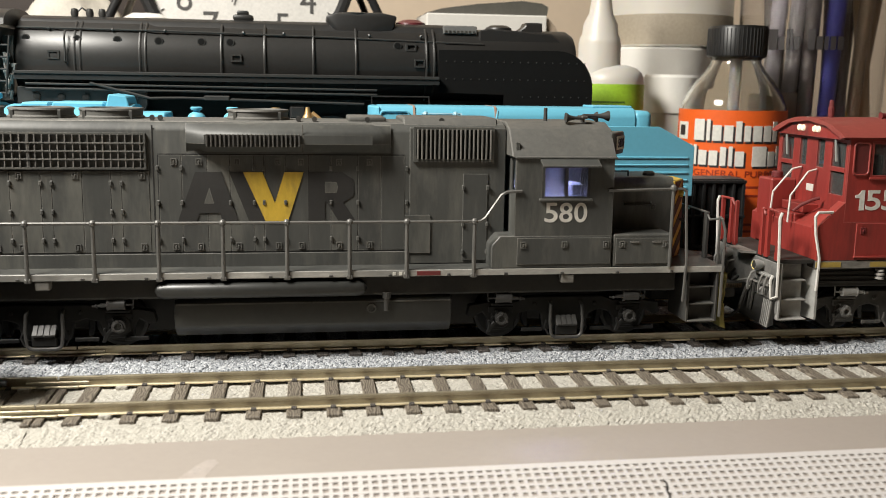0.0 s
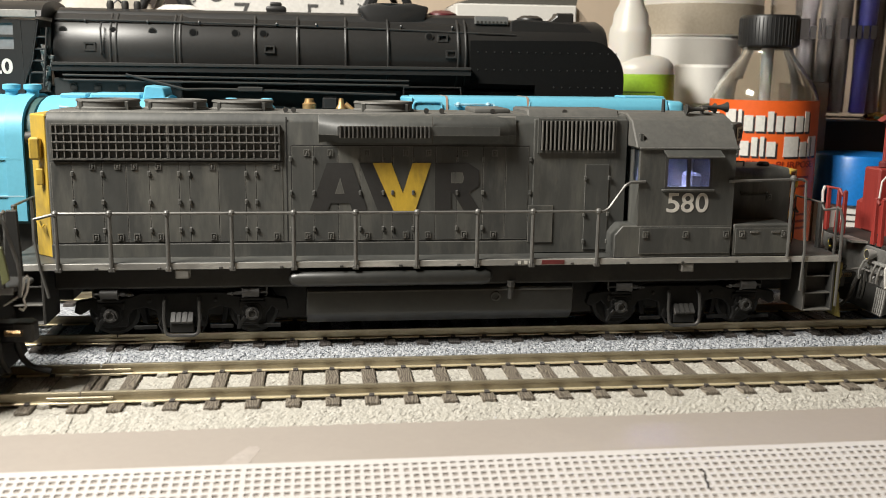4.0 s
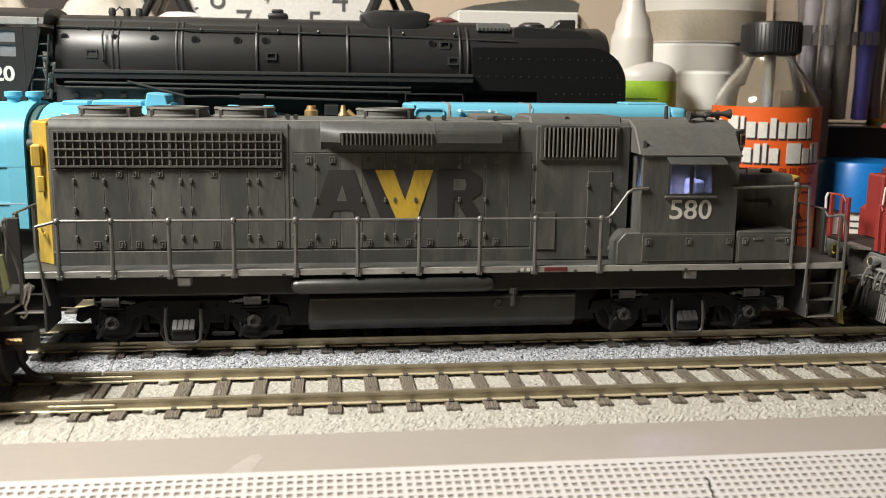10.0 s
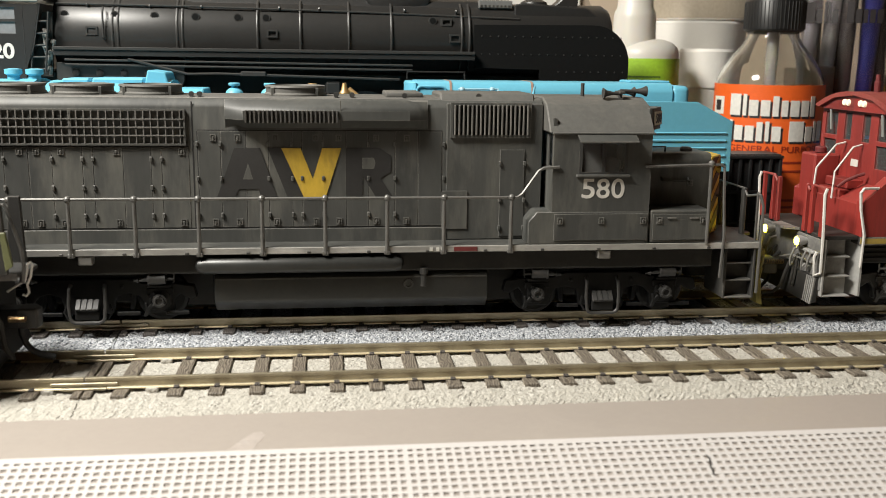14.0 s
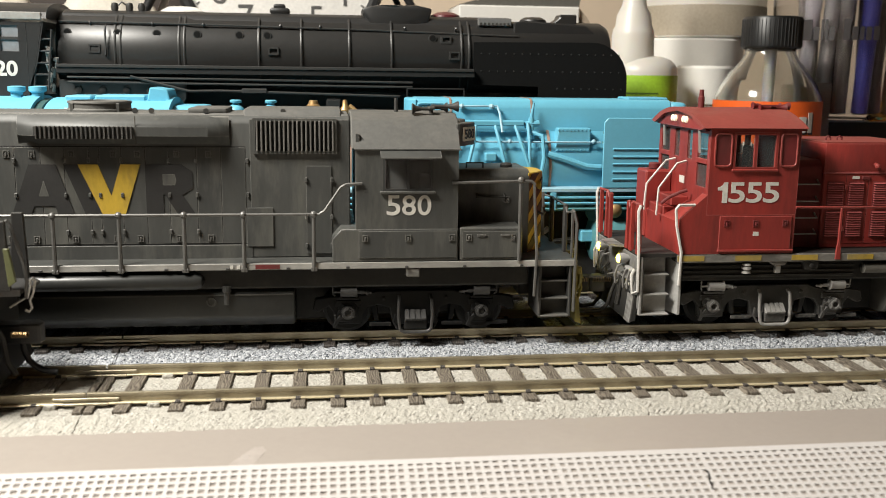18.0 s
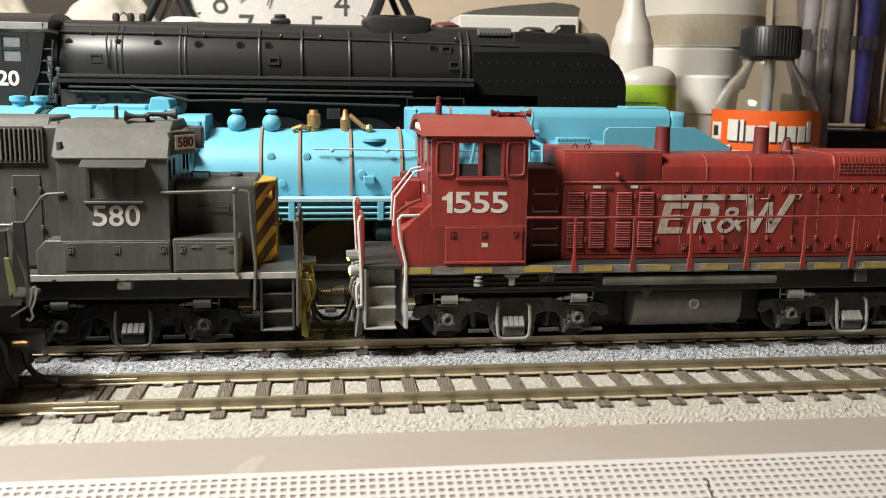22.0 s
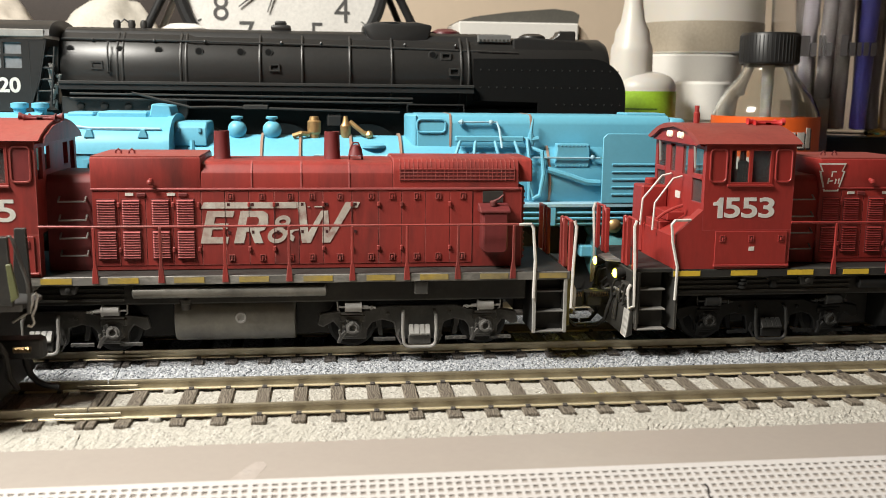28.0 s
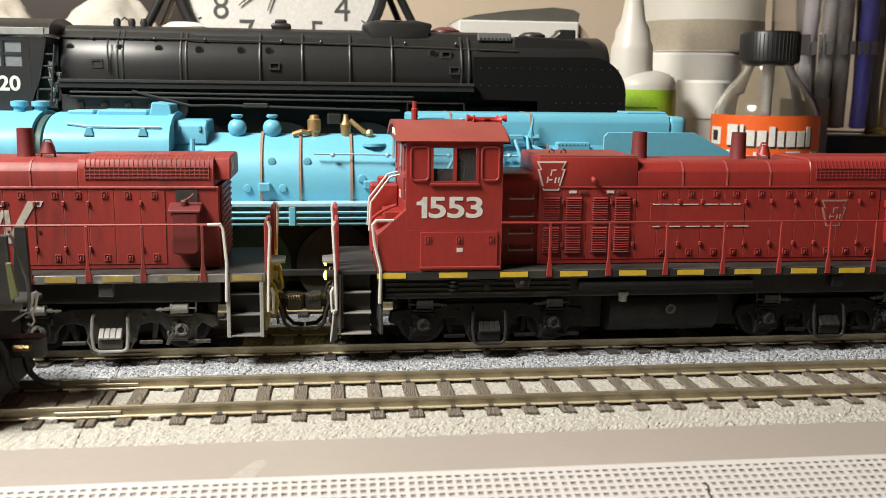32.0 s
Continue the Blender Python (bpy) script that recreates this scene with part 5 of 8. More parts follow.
    for x0, x1 in ((-64.4, -63.2), (-41.0, -39.2)):
        part("gable", prism(B(), [(-16.6, 48.6), (16.6, 48.6), (15.0, 50.0), (8, 52.2), (0, 52.9), (-8, 52.2), (-15.0, 50.0)], x0, x1, axis="x"), R, roof)
    for y in (-4.6, -2.8, 2.8, 4.6):
        part("headlight", turned(B(), [(0.7, -64.9), (0.85, -64.6), (0.85, -64.0)], 14, (0, y, 50.6), "x"), LENS, roof, "lit round headlight")
    part("antenna", turned(B(), [(0.75, 52.8), (0.8, 56.0), (0.6, 56.2), (0.55, 57.8)], 10, (-60.0, -2, 0)), RD, roof)
    horn(roof, (-42.8, -4.0, 53.0), 1, MARKER_RED if clean else RED_DARK, 0.75)
    horn(roof, (-42.8, -4.0, 53.0), -1, MARKER_RED if clean else RED_DARK, 0.75)
    part("window_frame", ring_wall(-57.6, -46.6, 39.6, 48.3, [(-57.0, -52.5, 40.2, 47.7), (-51.7, -47.2, 40.2, 47.7)], -W - 0.2, -W + 0.3), R, cab)
    part("pane", quad_box(B(), -57.0, -47.2, -W + 0.35, -W + 0.45, 40.1, 47.8), DUSTY_PANE, cab).visible_shadow = False
    for x in (-60.1, -43.9):
        # On the weathered engine a darker red paints this recessed panel's shade.
        part("wind_deflector", quad_box(B(), x - 1.9, x + 1.9, -W - 0.12, -W, 40.4, 47.9, 0.1), RD, cab)
        frame_round(x, 44.2, 4.0, 7.7, -W - 0.2, R, cab, 1.0, 0.25)
    for y0, y1, z0, z1 in ((-15.6, -9.4, 35.0, 47.8), (9.4, 15.6, 35.0, 47.8), (-6.0, -2.6, 41.0, 48.0), (2.6, 6.0, 41.0, 48.0)):
        part("pane", quad_box(B(), -62.9, -62.8, y0, y1, z0, z1), DUSTY_PANE, cab).visible_shadow = False
    part("window_sill", quad_box(B(), -57.8, -46.4, -W - 0.6, -W, 39.2, 39.7, 0.1), R, cab)
    part("wiper", wire(B(), [(-64.0, -12.0, 48.4), (-64.2, -13.4, 43.2)], 0.3, 5), STEP_EDGE, cab)
    part("wiper", wire(B(), [(-64.0, 12.0, 48.4), (-64.2, 10.6, 43.2)], 0.3, 5), STEP_EDGE, cab)
    part("crew_seat", quad_box(quad_box(B(), -53.5, -49.5, -9, -5, 29, 38, 0.5), -50, -48.6, -9, -5, 37, 44.5, 0.4), GREY_DARK, cab)
    part("control_stand", quad_box(B(), -57, -54.6, -10, -5, 29, 42, 0.5), GREY_DARK, cab)
    digits(number, 4.9, WHITE_WIRE if clean else WHITE_LETTER, cab, -60.8, -W - 0.06, 31.7, 3.92, 0.36, 0.14 if clean else 0.1)
    # hood
    hood = part("hood", prism(B(), [(-H, 19.4), (H, 19.4), (H, 38.4), (-H, 38.4)], -31.0, 67.6, axis="x", bevel=0.25), R, lo)
    part("hood_neck", prism(B(), [(-10.2, 19.4), (10.2, 19.4), (10.2, 39.6), (8.8, 41.2), (-8.8, 41.2), (-10.2, 39.6)], -41.2, -30.8, axis="x", bevel=0.2), RD, lo)
    part("tall_box", quad_box(B(), -31.2, -6.9, -H - 0.1, H + 0.1, 37.8, 45.3, 0.35, 2), R, lo)
    part("top_plate", quad_box(B(), -31.0, -7.2, -10.6, 10.6, 45.25, 45.6), RED_ROOF, lo)
    top = part("hood_top", prism(B(), [(-H, 38.2), (H, 38.2), (H, 41.8), (9.6, 43.7), (7.6, 44.3), (-7.6, 44.3), (-9.6, 43.7), (-H, 41.8)], -6.9, 36.8, axis="x", bevel=0.15), R, lo)
    for x in (4.2, 15.4, 26.4):
        part("seam_strip", prism(B(), [(-H - 0.15, 38.4), (-H - 0.15, 41.9), (-9.7, 43.85), (-7.6, 44.45), (-7.4, 44.3), (-9.6, 43.6), (-H + 0.1, 41.7), (-H + 0.1, 38.4)], x, x + 0.35, axis="x"), RED_WORN_LIT, top)
    rad = part("radiator_top", prism(B(), [(-H, 38.2), (H, 38.2), (H, 42.4), (10.2, 44.4), (8.4, 45.0), (-8.4, 45.0), (-10.2, 44.4), (-H, 42.4)], 36.8, 66.6, axis="x", bevel=0.2), R, lo)
    # Dark plate stands for the shade behind the radiator bars.
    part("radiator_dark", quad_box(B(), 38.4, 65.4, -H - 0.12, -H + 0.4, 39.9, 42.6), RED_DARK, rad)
    for z in (40.2, 41.0, 41.8, 42.6):
        part("radiator_rail", quad_box(B(), 38.2, 65.6, -H - 0.24, -H, z, z + 0.22), R, rad)
    gb = part("radiator_bar", wire(B(), [(0, -H - 0.16, 40.0), (0, -H - 0.12, 42.5), (0, -10.25, 44.4), (0, -8.4, 45.0), (0, -4.0, 45.02)], 0.1, 4), R, rad, at=(38.4, 0, 0))
    for k in range(1, 27):
        same("radiator_bar", gb, rad, (38.4 + k * 1.04, 0, 0))
    part("belt_rail", quad_box(B(), -31.2, 66.8, -H - 0.35, -H, 37.9, 38.4, 0.1), R if clean else RED_WORN_LIT, hood)
    fr = part("number_light", prism(B(), [(-9.6, 39.6), (9.6, 39.6), (9.0, 44.6), (7.6, 45.1), (-7.6, 45.1), (-9.0, 44.6)], 66.4, 70.2, axis="x", bevel=0.3), R, lo)
    part("number_plate", quad_box(B(), 68.2, 70.35, -7.2, -3.4, 41.6, 43.4, 0.1), PLATE, fr)
    # Core sheet coloured dark as the shade between the shutter slats.
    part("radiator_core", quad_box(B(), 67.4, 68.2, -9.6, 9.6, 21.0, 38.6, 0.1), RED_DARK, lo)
    for k in range(12):
        part("shutter_slat", quad_box(B(), 68.1, 68.5, -9.4, 9.4, 21.4 + k * 1.42, 21.9 + k * 1.42), R, lo)
    for x0, x1 in ((-29.9, -26.0), (-24.4, -20.7), (-17.9, -14.2), (-12.4, -8.7)):
        for z0, z1 in ((22.3, 28.6), (29.6, 35.8)):
            louver_bank(hood, x0, x1, z0, z1, -H - 0.15, R, 11)
    edges = [-31.0, -25.2, -19.3, -13.3, -7.0, -1.7, 3.7, 9.4, 15.0, 20.6, 27.2, 33.4, 38.8, 44.4, 50.2, 55.6]
    for a, b in zip(edges, edges[1:]):
        slab("door_panel", a + 0.06, b - 0.06, 20.6, 37.6, -H, R, hood, 0.12, 0.04)
    for x in edges[1:]:
        part("panel_seam", quad_box(B(), x - 0.15, x + 0.15, -H - 0.04, -H + 0.1, 20.6, 37.6), SEAM_RED, hood)
    hinge_rows(hood, [-25.2, -13.3, -7.6, 3.7, 9.4, 20.6, 27.2, 33.4, 38.8, 50.2], [34.6, 24.3], -H - 0.1, R)
    latch_rows(hood, [(x, z) for x in (-0.4, 6.6, 13.0, 18.0, 24.4, 31.6, 36.6, 42.4, 47.4, 53.2) for z in (36.5, 22.2)], -H - 0.1, R, RED_DARK)
    for x in (-22.8, -13.6):
        part("data_plate", quad_box(B(), x - 0.9, x + 0.9, -H - 0.3, -H, 36.65, 37.3), WHITE_LETTER, hood)
        part("small_handle", quad_box(B(), x + 1.6, x + 3.6, -H - 0.5, -H, 36.5, 37.3, 0.1), RED_DARK, hood)
    part("lamp_socket", ball(rod(B(), (-18.0, -H, 40.2), (-18.0, -H - 1.2, 40.0), 0.5, n=8), (-18.0, -H - 1.2, 39.8), 0.7), R, lo)
    for z in (35.4, 31.2, 27.1, 23.1):
        part("ladder_rung", wire(B(), [(-38.2, -10.2, z + 1.0), (-38.2, -H - 0.6, z), (-32.4, -H - 0.6, z), (-32.4, -10.2, z + 1.0)], 0.25, 5), STEP_EDGE, lo)
    for x in (-3.2, 22.8):
        st = part("exhaust_pipe", turned(B(), [(2.2, 44.0), (1.95, 44.8), (1.8, 50.8), (1.5, 50.8), (1.45, 46.0)], 20, (x, 0, 0)), RED_DARK, lo)
    bm = turned(B(), [(0.2, 47.9), (0.9, 47.6), (1.2, 46.6), (1.7, 45.6), (1.8, 45.3), (0.3, 45.3)][::-1], 16, (28.4, -2.5, 0))
    wire(bm, [(26.8, -2.5, 44.2), (27.1, -2.5, 46.6), (27.8, -2.5, 48.3), (29.0, -2.5, 48.3), (29.7, -2.5, 46.6), (30.0, -2.5, 44.2)], 0.26, 5)
    part("bell", bm, RED_DARK if not clean else R, lo, "small red bell in its bracket")
    for x in (-26.4, -23.4):
        part("lift_ring", wire(B(), [(x - 0.6, -3, 45.4), (x - 0.6, -3, 46.2), (x, -3, 46.7), (x + 0.6, -3, 46.2), (x + 0.6, -3, 45.4)], 0.22, 5), RED_DARK, lo)
    sb = part("sand_box", prism(B(), [(57.4, 24.2), (58.2, 23.4), (62.6, 23.4), (63.4, 24.2), (63.4, 33.0), (57.4, 33.0)], -W + 1.6, -H + 0.4, bevel=0.4), RD, lo)
    part("sand_lid", prism(B(), [(-W + 1.4, 32.9), (-W + 1.4, 33.5), (-13.0, 34.6), (-H, 34.8), (-H, 32.9)], 56.8, 63.9, axis="x", bevel=0.15), RD, sb)
    part("sand_filler", turned(B(), [(0.9, 34.4), (0.9, 35.3), (0.6, 35.6)], 12, (60.2, -13.4, 0)), RD, sb)
    part("sand_lever", wire(B(), [(60.2, -13.6, 35.5), (61.4, -14.0, 36.1), (62.4, -14.0, 37.0)], 0.25, 5), RD, sb)
    part("box_recess", quad_box(B(), 58.0, 62.8, -H - 0.3, -H, 34.9, 37.6), BLACK, sb)
    # lettering or emblem on the hood side
    y = -H - 0.2
    if clean:
        key = [(-3.6, 3.5), (3.6, 3.5), (2.7, 1.6), (3.4, 1.6), (1.9, -3.5), (-1.9, -3.5), (-3.4, 1.6), (-2.7, 1.6)]
        for cx, cz, k, mt in ((-28.2, 40.8, 1.0, WHITE_LETTER), (43.6, 31.6, 0.95, material("faded_white_lettering", (0.4, 0.25, 0.23), 0.6))):
            yy = y - (0.12 if cz > 39 else 0.0)
            k1 = part("keystone_emblem", prism(B(), [(cx + a * k, cz + b * k) for a, b in key], yy, yy + 0.1), mt, lo, "white-edged keystone emblem")
            part("keystone_field", prism(B(), [(cx + a * k * 0.84, cz + b * k * 0.88) for a, b in key], yy - 0.05, yy), R, k1)
            for a, b, w, h in ((0.4, 1.4, 1.3, 0.35), (-0.1, 0.8, 0.35, 1.4), (-1.0, -0.9, 0.35, 1.4), (-0.3, -0.9, 0.9, 0.35), (0.9, -1.0, 0.35, 1.3), (1.7, -0.9, 0.3, 1.3)):
                part("emblem_bar", prism(B(), [(cx + (a - w / 2) * k, cz + (b - h / 2) * k), (cx + (a + w / 2) * k, cz + (b - h / 2) * k), (cx + (a + w / 2 + 0.2) * k, cz + (b + h / 2) * k), (cx + (a - w / 2 + 0.2) * k, cz + (b + h / 2) * k)], yy - 0.09, yy), mt, k1)
        rng = random.Random(4)
        slab("repaint_patch", -3.4, 20.4, 28.3, 34.2, y + 0.1, RED_CLEAN, hood, 0.12)
        for z in (33.9, 28.5):
            x = -2.8
            while x < 19.5:
                w = rng.uniform(1.2, 4.2)
                slab("paint_remnant", x, x + w, z - 0.12, z + 0.14, y - 0.05, WHITE_LETTER, hood, 0.06, 0)
                x += w + rng.uniform(0.3, 1.6)
    else:
        LT = material("worn_white_lettering", (0.58, 0.55, 0.49), 0.6, second=(0.40, 0.31, 0.26), scale=110, amount=0.85, third=(0.24, 0.05, 0.045), third_amount=0.85, third_scale=210)

        blocks = [[(-7.4, 25.6), (-5.7, 33.1), (0.4, 33.1), (0.0, 31.7), (-3.9, 31.7), (-4.3, 30.2), (-1.0, 30.2), (-1.3, 28.9), (-4.6, 28.9), (-5.0, 27.1), (-1.0, 27.1), (-1.3, 25.6)],
                  [(0.1, 25.6), (1.8, 33.1), (6.9, 33.1), (8.0, 32.3), (8.0, 30.2), (7.1, 28.7), (5.9, 28.3), (6.8, 25.6), (4.8, 25.6), (3.9, 28.3), (3.0, 28.3), (2.4, 25.6)],
                  [(14.6, 35.1), (15.6, 25.6), (17.6, 25.6), (20.5, 31.7), (20.3, 25.6), (22.1, 25.6), (27.0, 33.8), (28.5, 33.8), (29.1, 35.1), (25.8, 35.1), (22.0, 28.2), (21.7, 33.1), (20.1, 33.1), (17.1, 28.0), (16.5, 35.1)],
                  [(-7.1, 33.7), (-6.4, 35.1), (14.55, 35.1), (14.5, 33.7)],
                  [(17.0, 33.9), (17.6, 33.9), (17.6, 34.1), (17.0, 34.1)], [(18.6, 33.9), (20.9, 33.9), (20.9, 34.15), (18.6, 34.15)],
                  [(11.9, 28.3), (12.8, 26.4), (13.6, 25.9), (14.0, 27.0), (13.2, 27.7), (13.9, 28.4), (15.0, 28.5), (15.0, 28.9), (13.0, 28.6), (12.6, 29.0)]]
        for pts in blocks:
            part("emblem_shape", prism(B(), pts, y - 0.06, y + 0.04), LT, hood, "worn white slanted emblem shape")
        for cx, cz, rx, rz in ((10.0, 27.4, 2.2, 1.85), (11.3, 30.6, 1.75, 1.45)):
            bm = B()
            rows = []
            for k in range(25):
                a = 2 * math.pi * k / 24
                ring = [(cx + (rx - d) * math.cos(a) + 0.2 * (rz - d) * math.sin(a), cz + (rz - d) * math.sin(a)) for d in (0.0, 0.95)]
                rows.append([bm.verts.new((ring[i][0], q, ring[i][1])) for i, q in ((0, y - 0.07), (1, y - 0.07), (1, y + 0.04), (0, y + 0.04))] if k < 24 else rows[0])
            for p, q in zip(rows, rows[1:]):
                for i in range(4):
                    bm.faces.new((p[i], q[i], q[(i + 1) % 4], p[(i + 1) % 4]))
            bmesh.ops.recalc_face_normals(bm, faces=bm.faces)
            part("emblem_ring", bm, LT, hood, "worn white emblem ring")
        part("emblem_gap", prism(B(), [(2.9, 29.7), (3.3, 31.7), (5.6, 31.7), (5.9, 31.2), (5.7, 30.2), (5.2, 29.7)], y - 0.1, y - 0.04), R, hood)
        for x in (-1.7, 3.7, 9.4, 15.0, 20.6, 27.2):
            part("panel_seam", quad_box(B(), x - 0.08, x + 0.08, y - 0.09, y + 0.02, 25.4, 35.2), SEAM_RED, hood)
            for z in (34.6, 28.2):
                part("bare_chip", quad_box(B(), x + 0.5, x + 1.1, y - 0.1, y, z - 0.35, z + 0.35), SEAM_RED, hood)
    # walkway
    deck = part("walkway", quad_box(B(), -69.8, 78.0, -17.3, 17.3, 17.4, 19.35, 0.15), BLACK if clean else DECK_BROWN, lo, "dark walkway with yellow blocks on its edge")
    for sy in (-17.6, 17.3):
        part("edge_strip", quad_box(B(), -69.8, 78.0, sy, sy + 0.3, 17.4, 19.3, 0.08), EDGE, deck)
    part("platform", quad_box(B(), -78.9, -69.8, -16.8, 16.8, 18.6, 19.6, 0.15), BLACK if clean else DECK_BROWN, lo)
    ys = material("clean_yellow_block", (0.75, 0.52, 0.05), 0.5) if clean else material("faded_yellow_block", (0.50, 0.34, 0.04), 0.6, second=(0.26, 0.22, 0.12), scale=130, amount=0.9, third=(0.09, 0.08, 0.07), third_amount=0.6, third_scale=150)
    yb = part("yellow_block", quad_box(B(), -3.3, 3.3, -0.12, 0.02, -0.62, 0.62), ys, deck, at=(-66.5, -17.6, 18.4))
    for k in range(1, 11):
        same("yellow_block", yb, deck, (-66.5 + k * (14.3 if k < 8 else 14.05), -17.6, 18.4))
    part("frame_beam", quad_box(B(), -68.0, 68.0, -15.4, 15.4, 12.4, 17.4, 0.3), BLACK, lo)
    for k in range(3):
        part("frame_rib", quad_box(B(), -67.5, -24.0, -15.9, -15.3, 13.4 + k * 1.2, 13.9 + k * 1.2), BLACK, lo)
    part("frame_bracket", prism(B(), [(-37.8, 17.3), (-33.6, 17.3), (-34.2, 15.2), (-37.2, 15.2)], -17.1, -15.4, bevel=0.12), DECK_BROWN if not clean else BLACK, lo)
    part("bracket_bolt", turned(B(), [(0.25, -17.5), (0.6, -17.4), (0.6, -17.0)], 8, (-35.7, 0, 16.3), "y"), BLACK, lo)
    part("jack_pad", quad_box(prism(B(), [(-46.2, 17.2), (-41.8, 17.2), (-42.6, 16.4), (-45.4, 16.4)], -17.1, -15.4, bevel=0.1), -44.7, -43.3, -16.8, -15.4, 14.4, 16.4, 0.15), CYL_GREY if not clean else TRUCK_BLACK, lo)
    part("jack_pad", quad_box(B(), 41.4, 44.6, -17.0, -15.4, 14.2, 17.2, 0.2), TK, lo)
    part("frame_bell", turned(B(), [(0.5, 14.4), (1.1, 14.5), (1.1, 15.0), (0.7, 15.1), (0.7, 15.4), (1.15, 15.5), (1.15, 16.0), (0.7, 16.1), (0.7, 16.4), (1.1, 16.5), (1.0, 16.9), (0.4, 17.0)], 12, (-52.0, -16.6, 0)), CYL_GREY if not clean else TRUCK_BLACK, lo)
    posts = [-29.5, -15.3, -1.3, 12.9, 27.1, 39.6, 51.4, 64.4]
    part("handrail", wire(B(), [(-41.0, -17.5, 30.6)] + [(x, -17.5, 30.5) for x in posts] + [(66.0, -17.5, 30.5)], 0.3, 6), R, lo)
    pst = part("stanchion", prism(B(), [(-0.75, 0), (0.75, 0), (0.55, 2.8), (0.32, 4.2), (0.3, 12.6), (-0.3, 12.6), (-0.32, 4.2), (-0.55, 2.8)], -0.25, 0.25, bevel=0.1), R, lo, at=(posts[0], -17.6, 17.8))
    for x in posts[1:]:
        same("stanchion", pst, lo, (x, -17.6, 17.8))
    part("grab_rail", wire(B(), [(65.6, -17.6, 30.5), (68.4, -17.6, 30.6), (69.0, -17.7, 29.6), (69.6, -17.7, 22.0), (69.4, -17.7, 13.0)], 0.38, 6), WHITE_WIRE, lo, "white painted grab rail")
    part("grab_rail", wire(B(), [(-66.0, -17.0, 31.2), (-70.0, -17.4, 31.2), (-70.8, -17.5, 30.2), (-70.4, -17.6, 26.0), (-69.0, -17.7, 20.0), (-69.2, -17.7, 12.0)], 0.38, 6), WHITE_WIRE, lo, "white painted grab rail")
    for y in (-3.8, 3.8):
        part("door_rail", wire(B(), [(-63.6, y, 40.4), (-66.0, y * 1.05, 39.8), (-70.6, y * 1.2, 33.8), (-71.0, y * 1.25, 27.0)], 0.29, 6), WHITE_WIRE, lo, "slanted white door handrail")
    mats = (BLACK, STEP_EDGE) if clean else (CHEEK_GREY, CYL_GREY)
    for s, x0, x1 in ((-1, -78.6, -70.6), (1, 69.4, 77.4)):
        for side in (-1, 1):
            stairs(lo, x0, x1, 4.6, 18.8, BLACK if s > 0 else mats[0], mats[1] if s < 0 else TRUCK_GREY, 3, side, 2.8 if s < 0 else None, CHEEK_GREY if s > 0 and not clean else None)
        xe = -78.9 if s < 0 else 78.4
        for y in (-17.4, 17.4):
            part("grab_rail", wire(B(), [(xe + s * 0.4, y, 31.2), (xe + s * 0.9, y, 29.8), (xe + s * 0.4, y, 20.0), (xe + s * 0.2, y, 10.6), (xe + s * 1.2, y * 0.93, 9.8), (xe + s * 1.4, y * 0.92, 14.4), (xe + s * 0.8, y * 0.92, 15.6)], 0.38, 6), WHITE_WIRE, lo, "white painted grab rail")
        for y in (-15.8, -10.4, -7.4, 7.4, 10.4, 15.8):
            part("end_post", prism(B(), [(-0.8, 0), (0.8, 0), (0.5, 6), (0.45, 11.8), (-0.45, 11.8), (-0.5, 6)], -0.5, 0.5, axis="x", bevel=0.1), R, lo, at=(xe, y, 19.2))
        part("end_rail", wire(B(), [(xe, -17.2, 31.0), (xe, -10.4, 31.2), (xe, -8.6, 29.6), (xe, -7.2, 31.0)], 0.35, 6), R, lo)
        part("end_rail", wire(B(), [(xe, 17.2, 31.0), (xe, 10.4, 31.2), (xe, 8.6, 29.6), (xe, 7.2, 31.0)], 0.35, 6), R, lo)
        # On the weathered engine the rear plate carries painted lamp glow.
        pil = part("pilot", quad_box(B(), min(xe, xe - s * 1.4), max(xe, xe - s * 1.4), -17.0, 17.0, 6.0, 18.6, 0.2), BLACK if clean else (TRUCK_GREY if s < 0 else OLIVE_LAMPLIT), lo)
        part("drop_step", prism(B(), [(xe, -5), (xe + s * 3.4, -3.4), (xe + s * 3.4, 3.4), (xe, 5)], 19.0, 19.6, axis="z"), STEEL_EDGE, pil)
        if s < 0:
            snow_plow(pil, xe, -1, BLACK, WHITE_WIRE if clean else CYL_GREY)
            for y, d in ((-13.4, 1.4), (-11.8, 2.0), (-7.2, 2.6), (7.0, 2.2), (11.0, 1.6)):
                part("mu_hose", wire(B(), [(xe, y, 15.2), (xe - d * 0.8, y - 0.2, 14.8), (xe - d, y + 0.5, 12.4), (xe - d * 0.8, y + 1.4, 10.2), (xe - 0.4, y + 1.8, 11.4)], 0.32, 6), BLACK if clean else CYL_GREY, pil)
            part("hose_bracket", quad_box(B(), xe - 1.2, xe, -14.6, -6.0, 14.6, 15.4, 0.2), BLACK if clean else CHEEK_GREY, pil)
            for y in (-9.0, 8.4):
                hs = part("ditch_light", turned(B(), [(1.12, xe - 1.6), (1.14, xe - 2.5), (1.32, xe - 2.5), (1.32, xe - 1.3), (0.8, xe)], 14, (0, y, 17.0), "x"), BLACK if clean else CHEEK_GREY, pil)
                # Lens with one lit side, turned round to imitate switching.
                bm = turned(B(), [(0.3, -0.7), (0.95, -0.45), (1.08, -0.08), (1.08, 0.0)], 16, (0, 0, 0), "x")
                for f in bm.faces:
                    f.material_index = 1 if max(v.co.x for v in f.verts) < -0.05 else 0
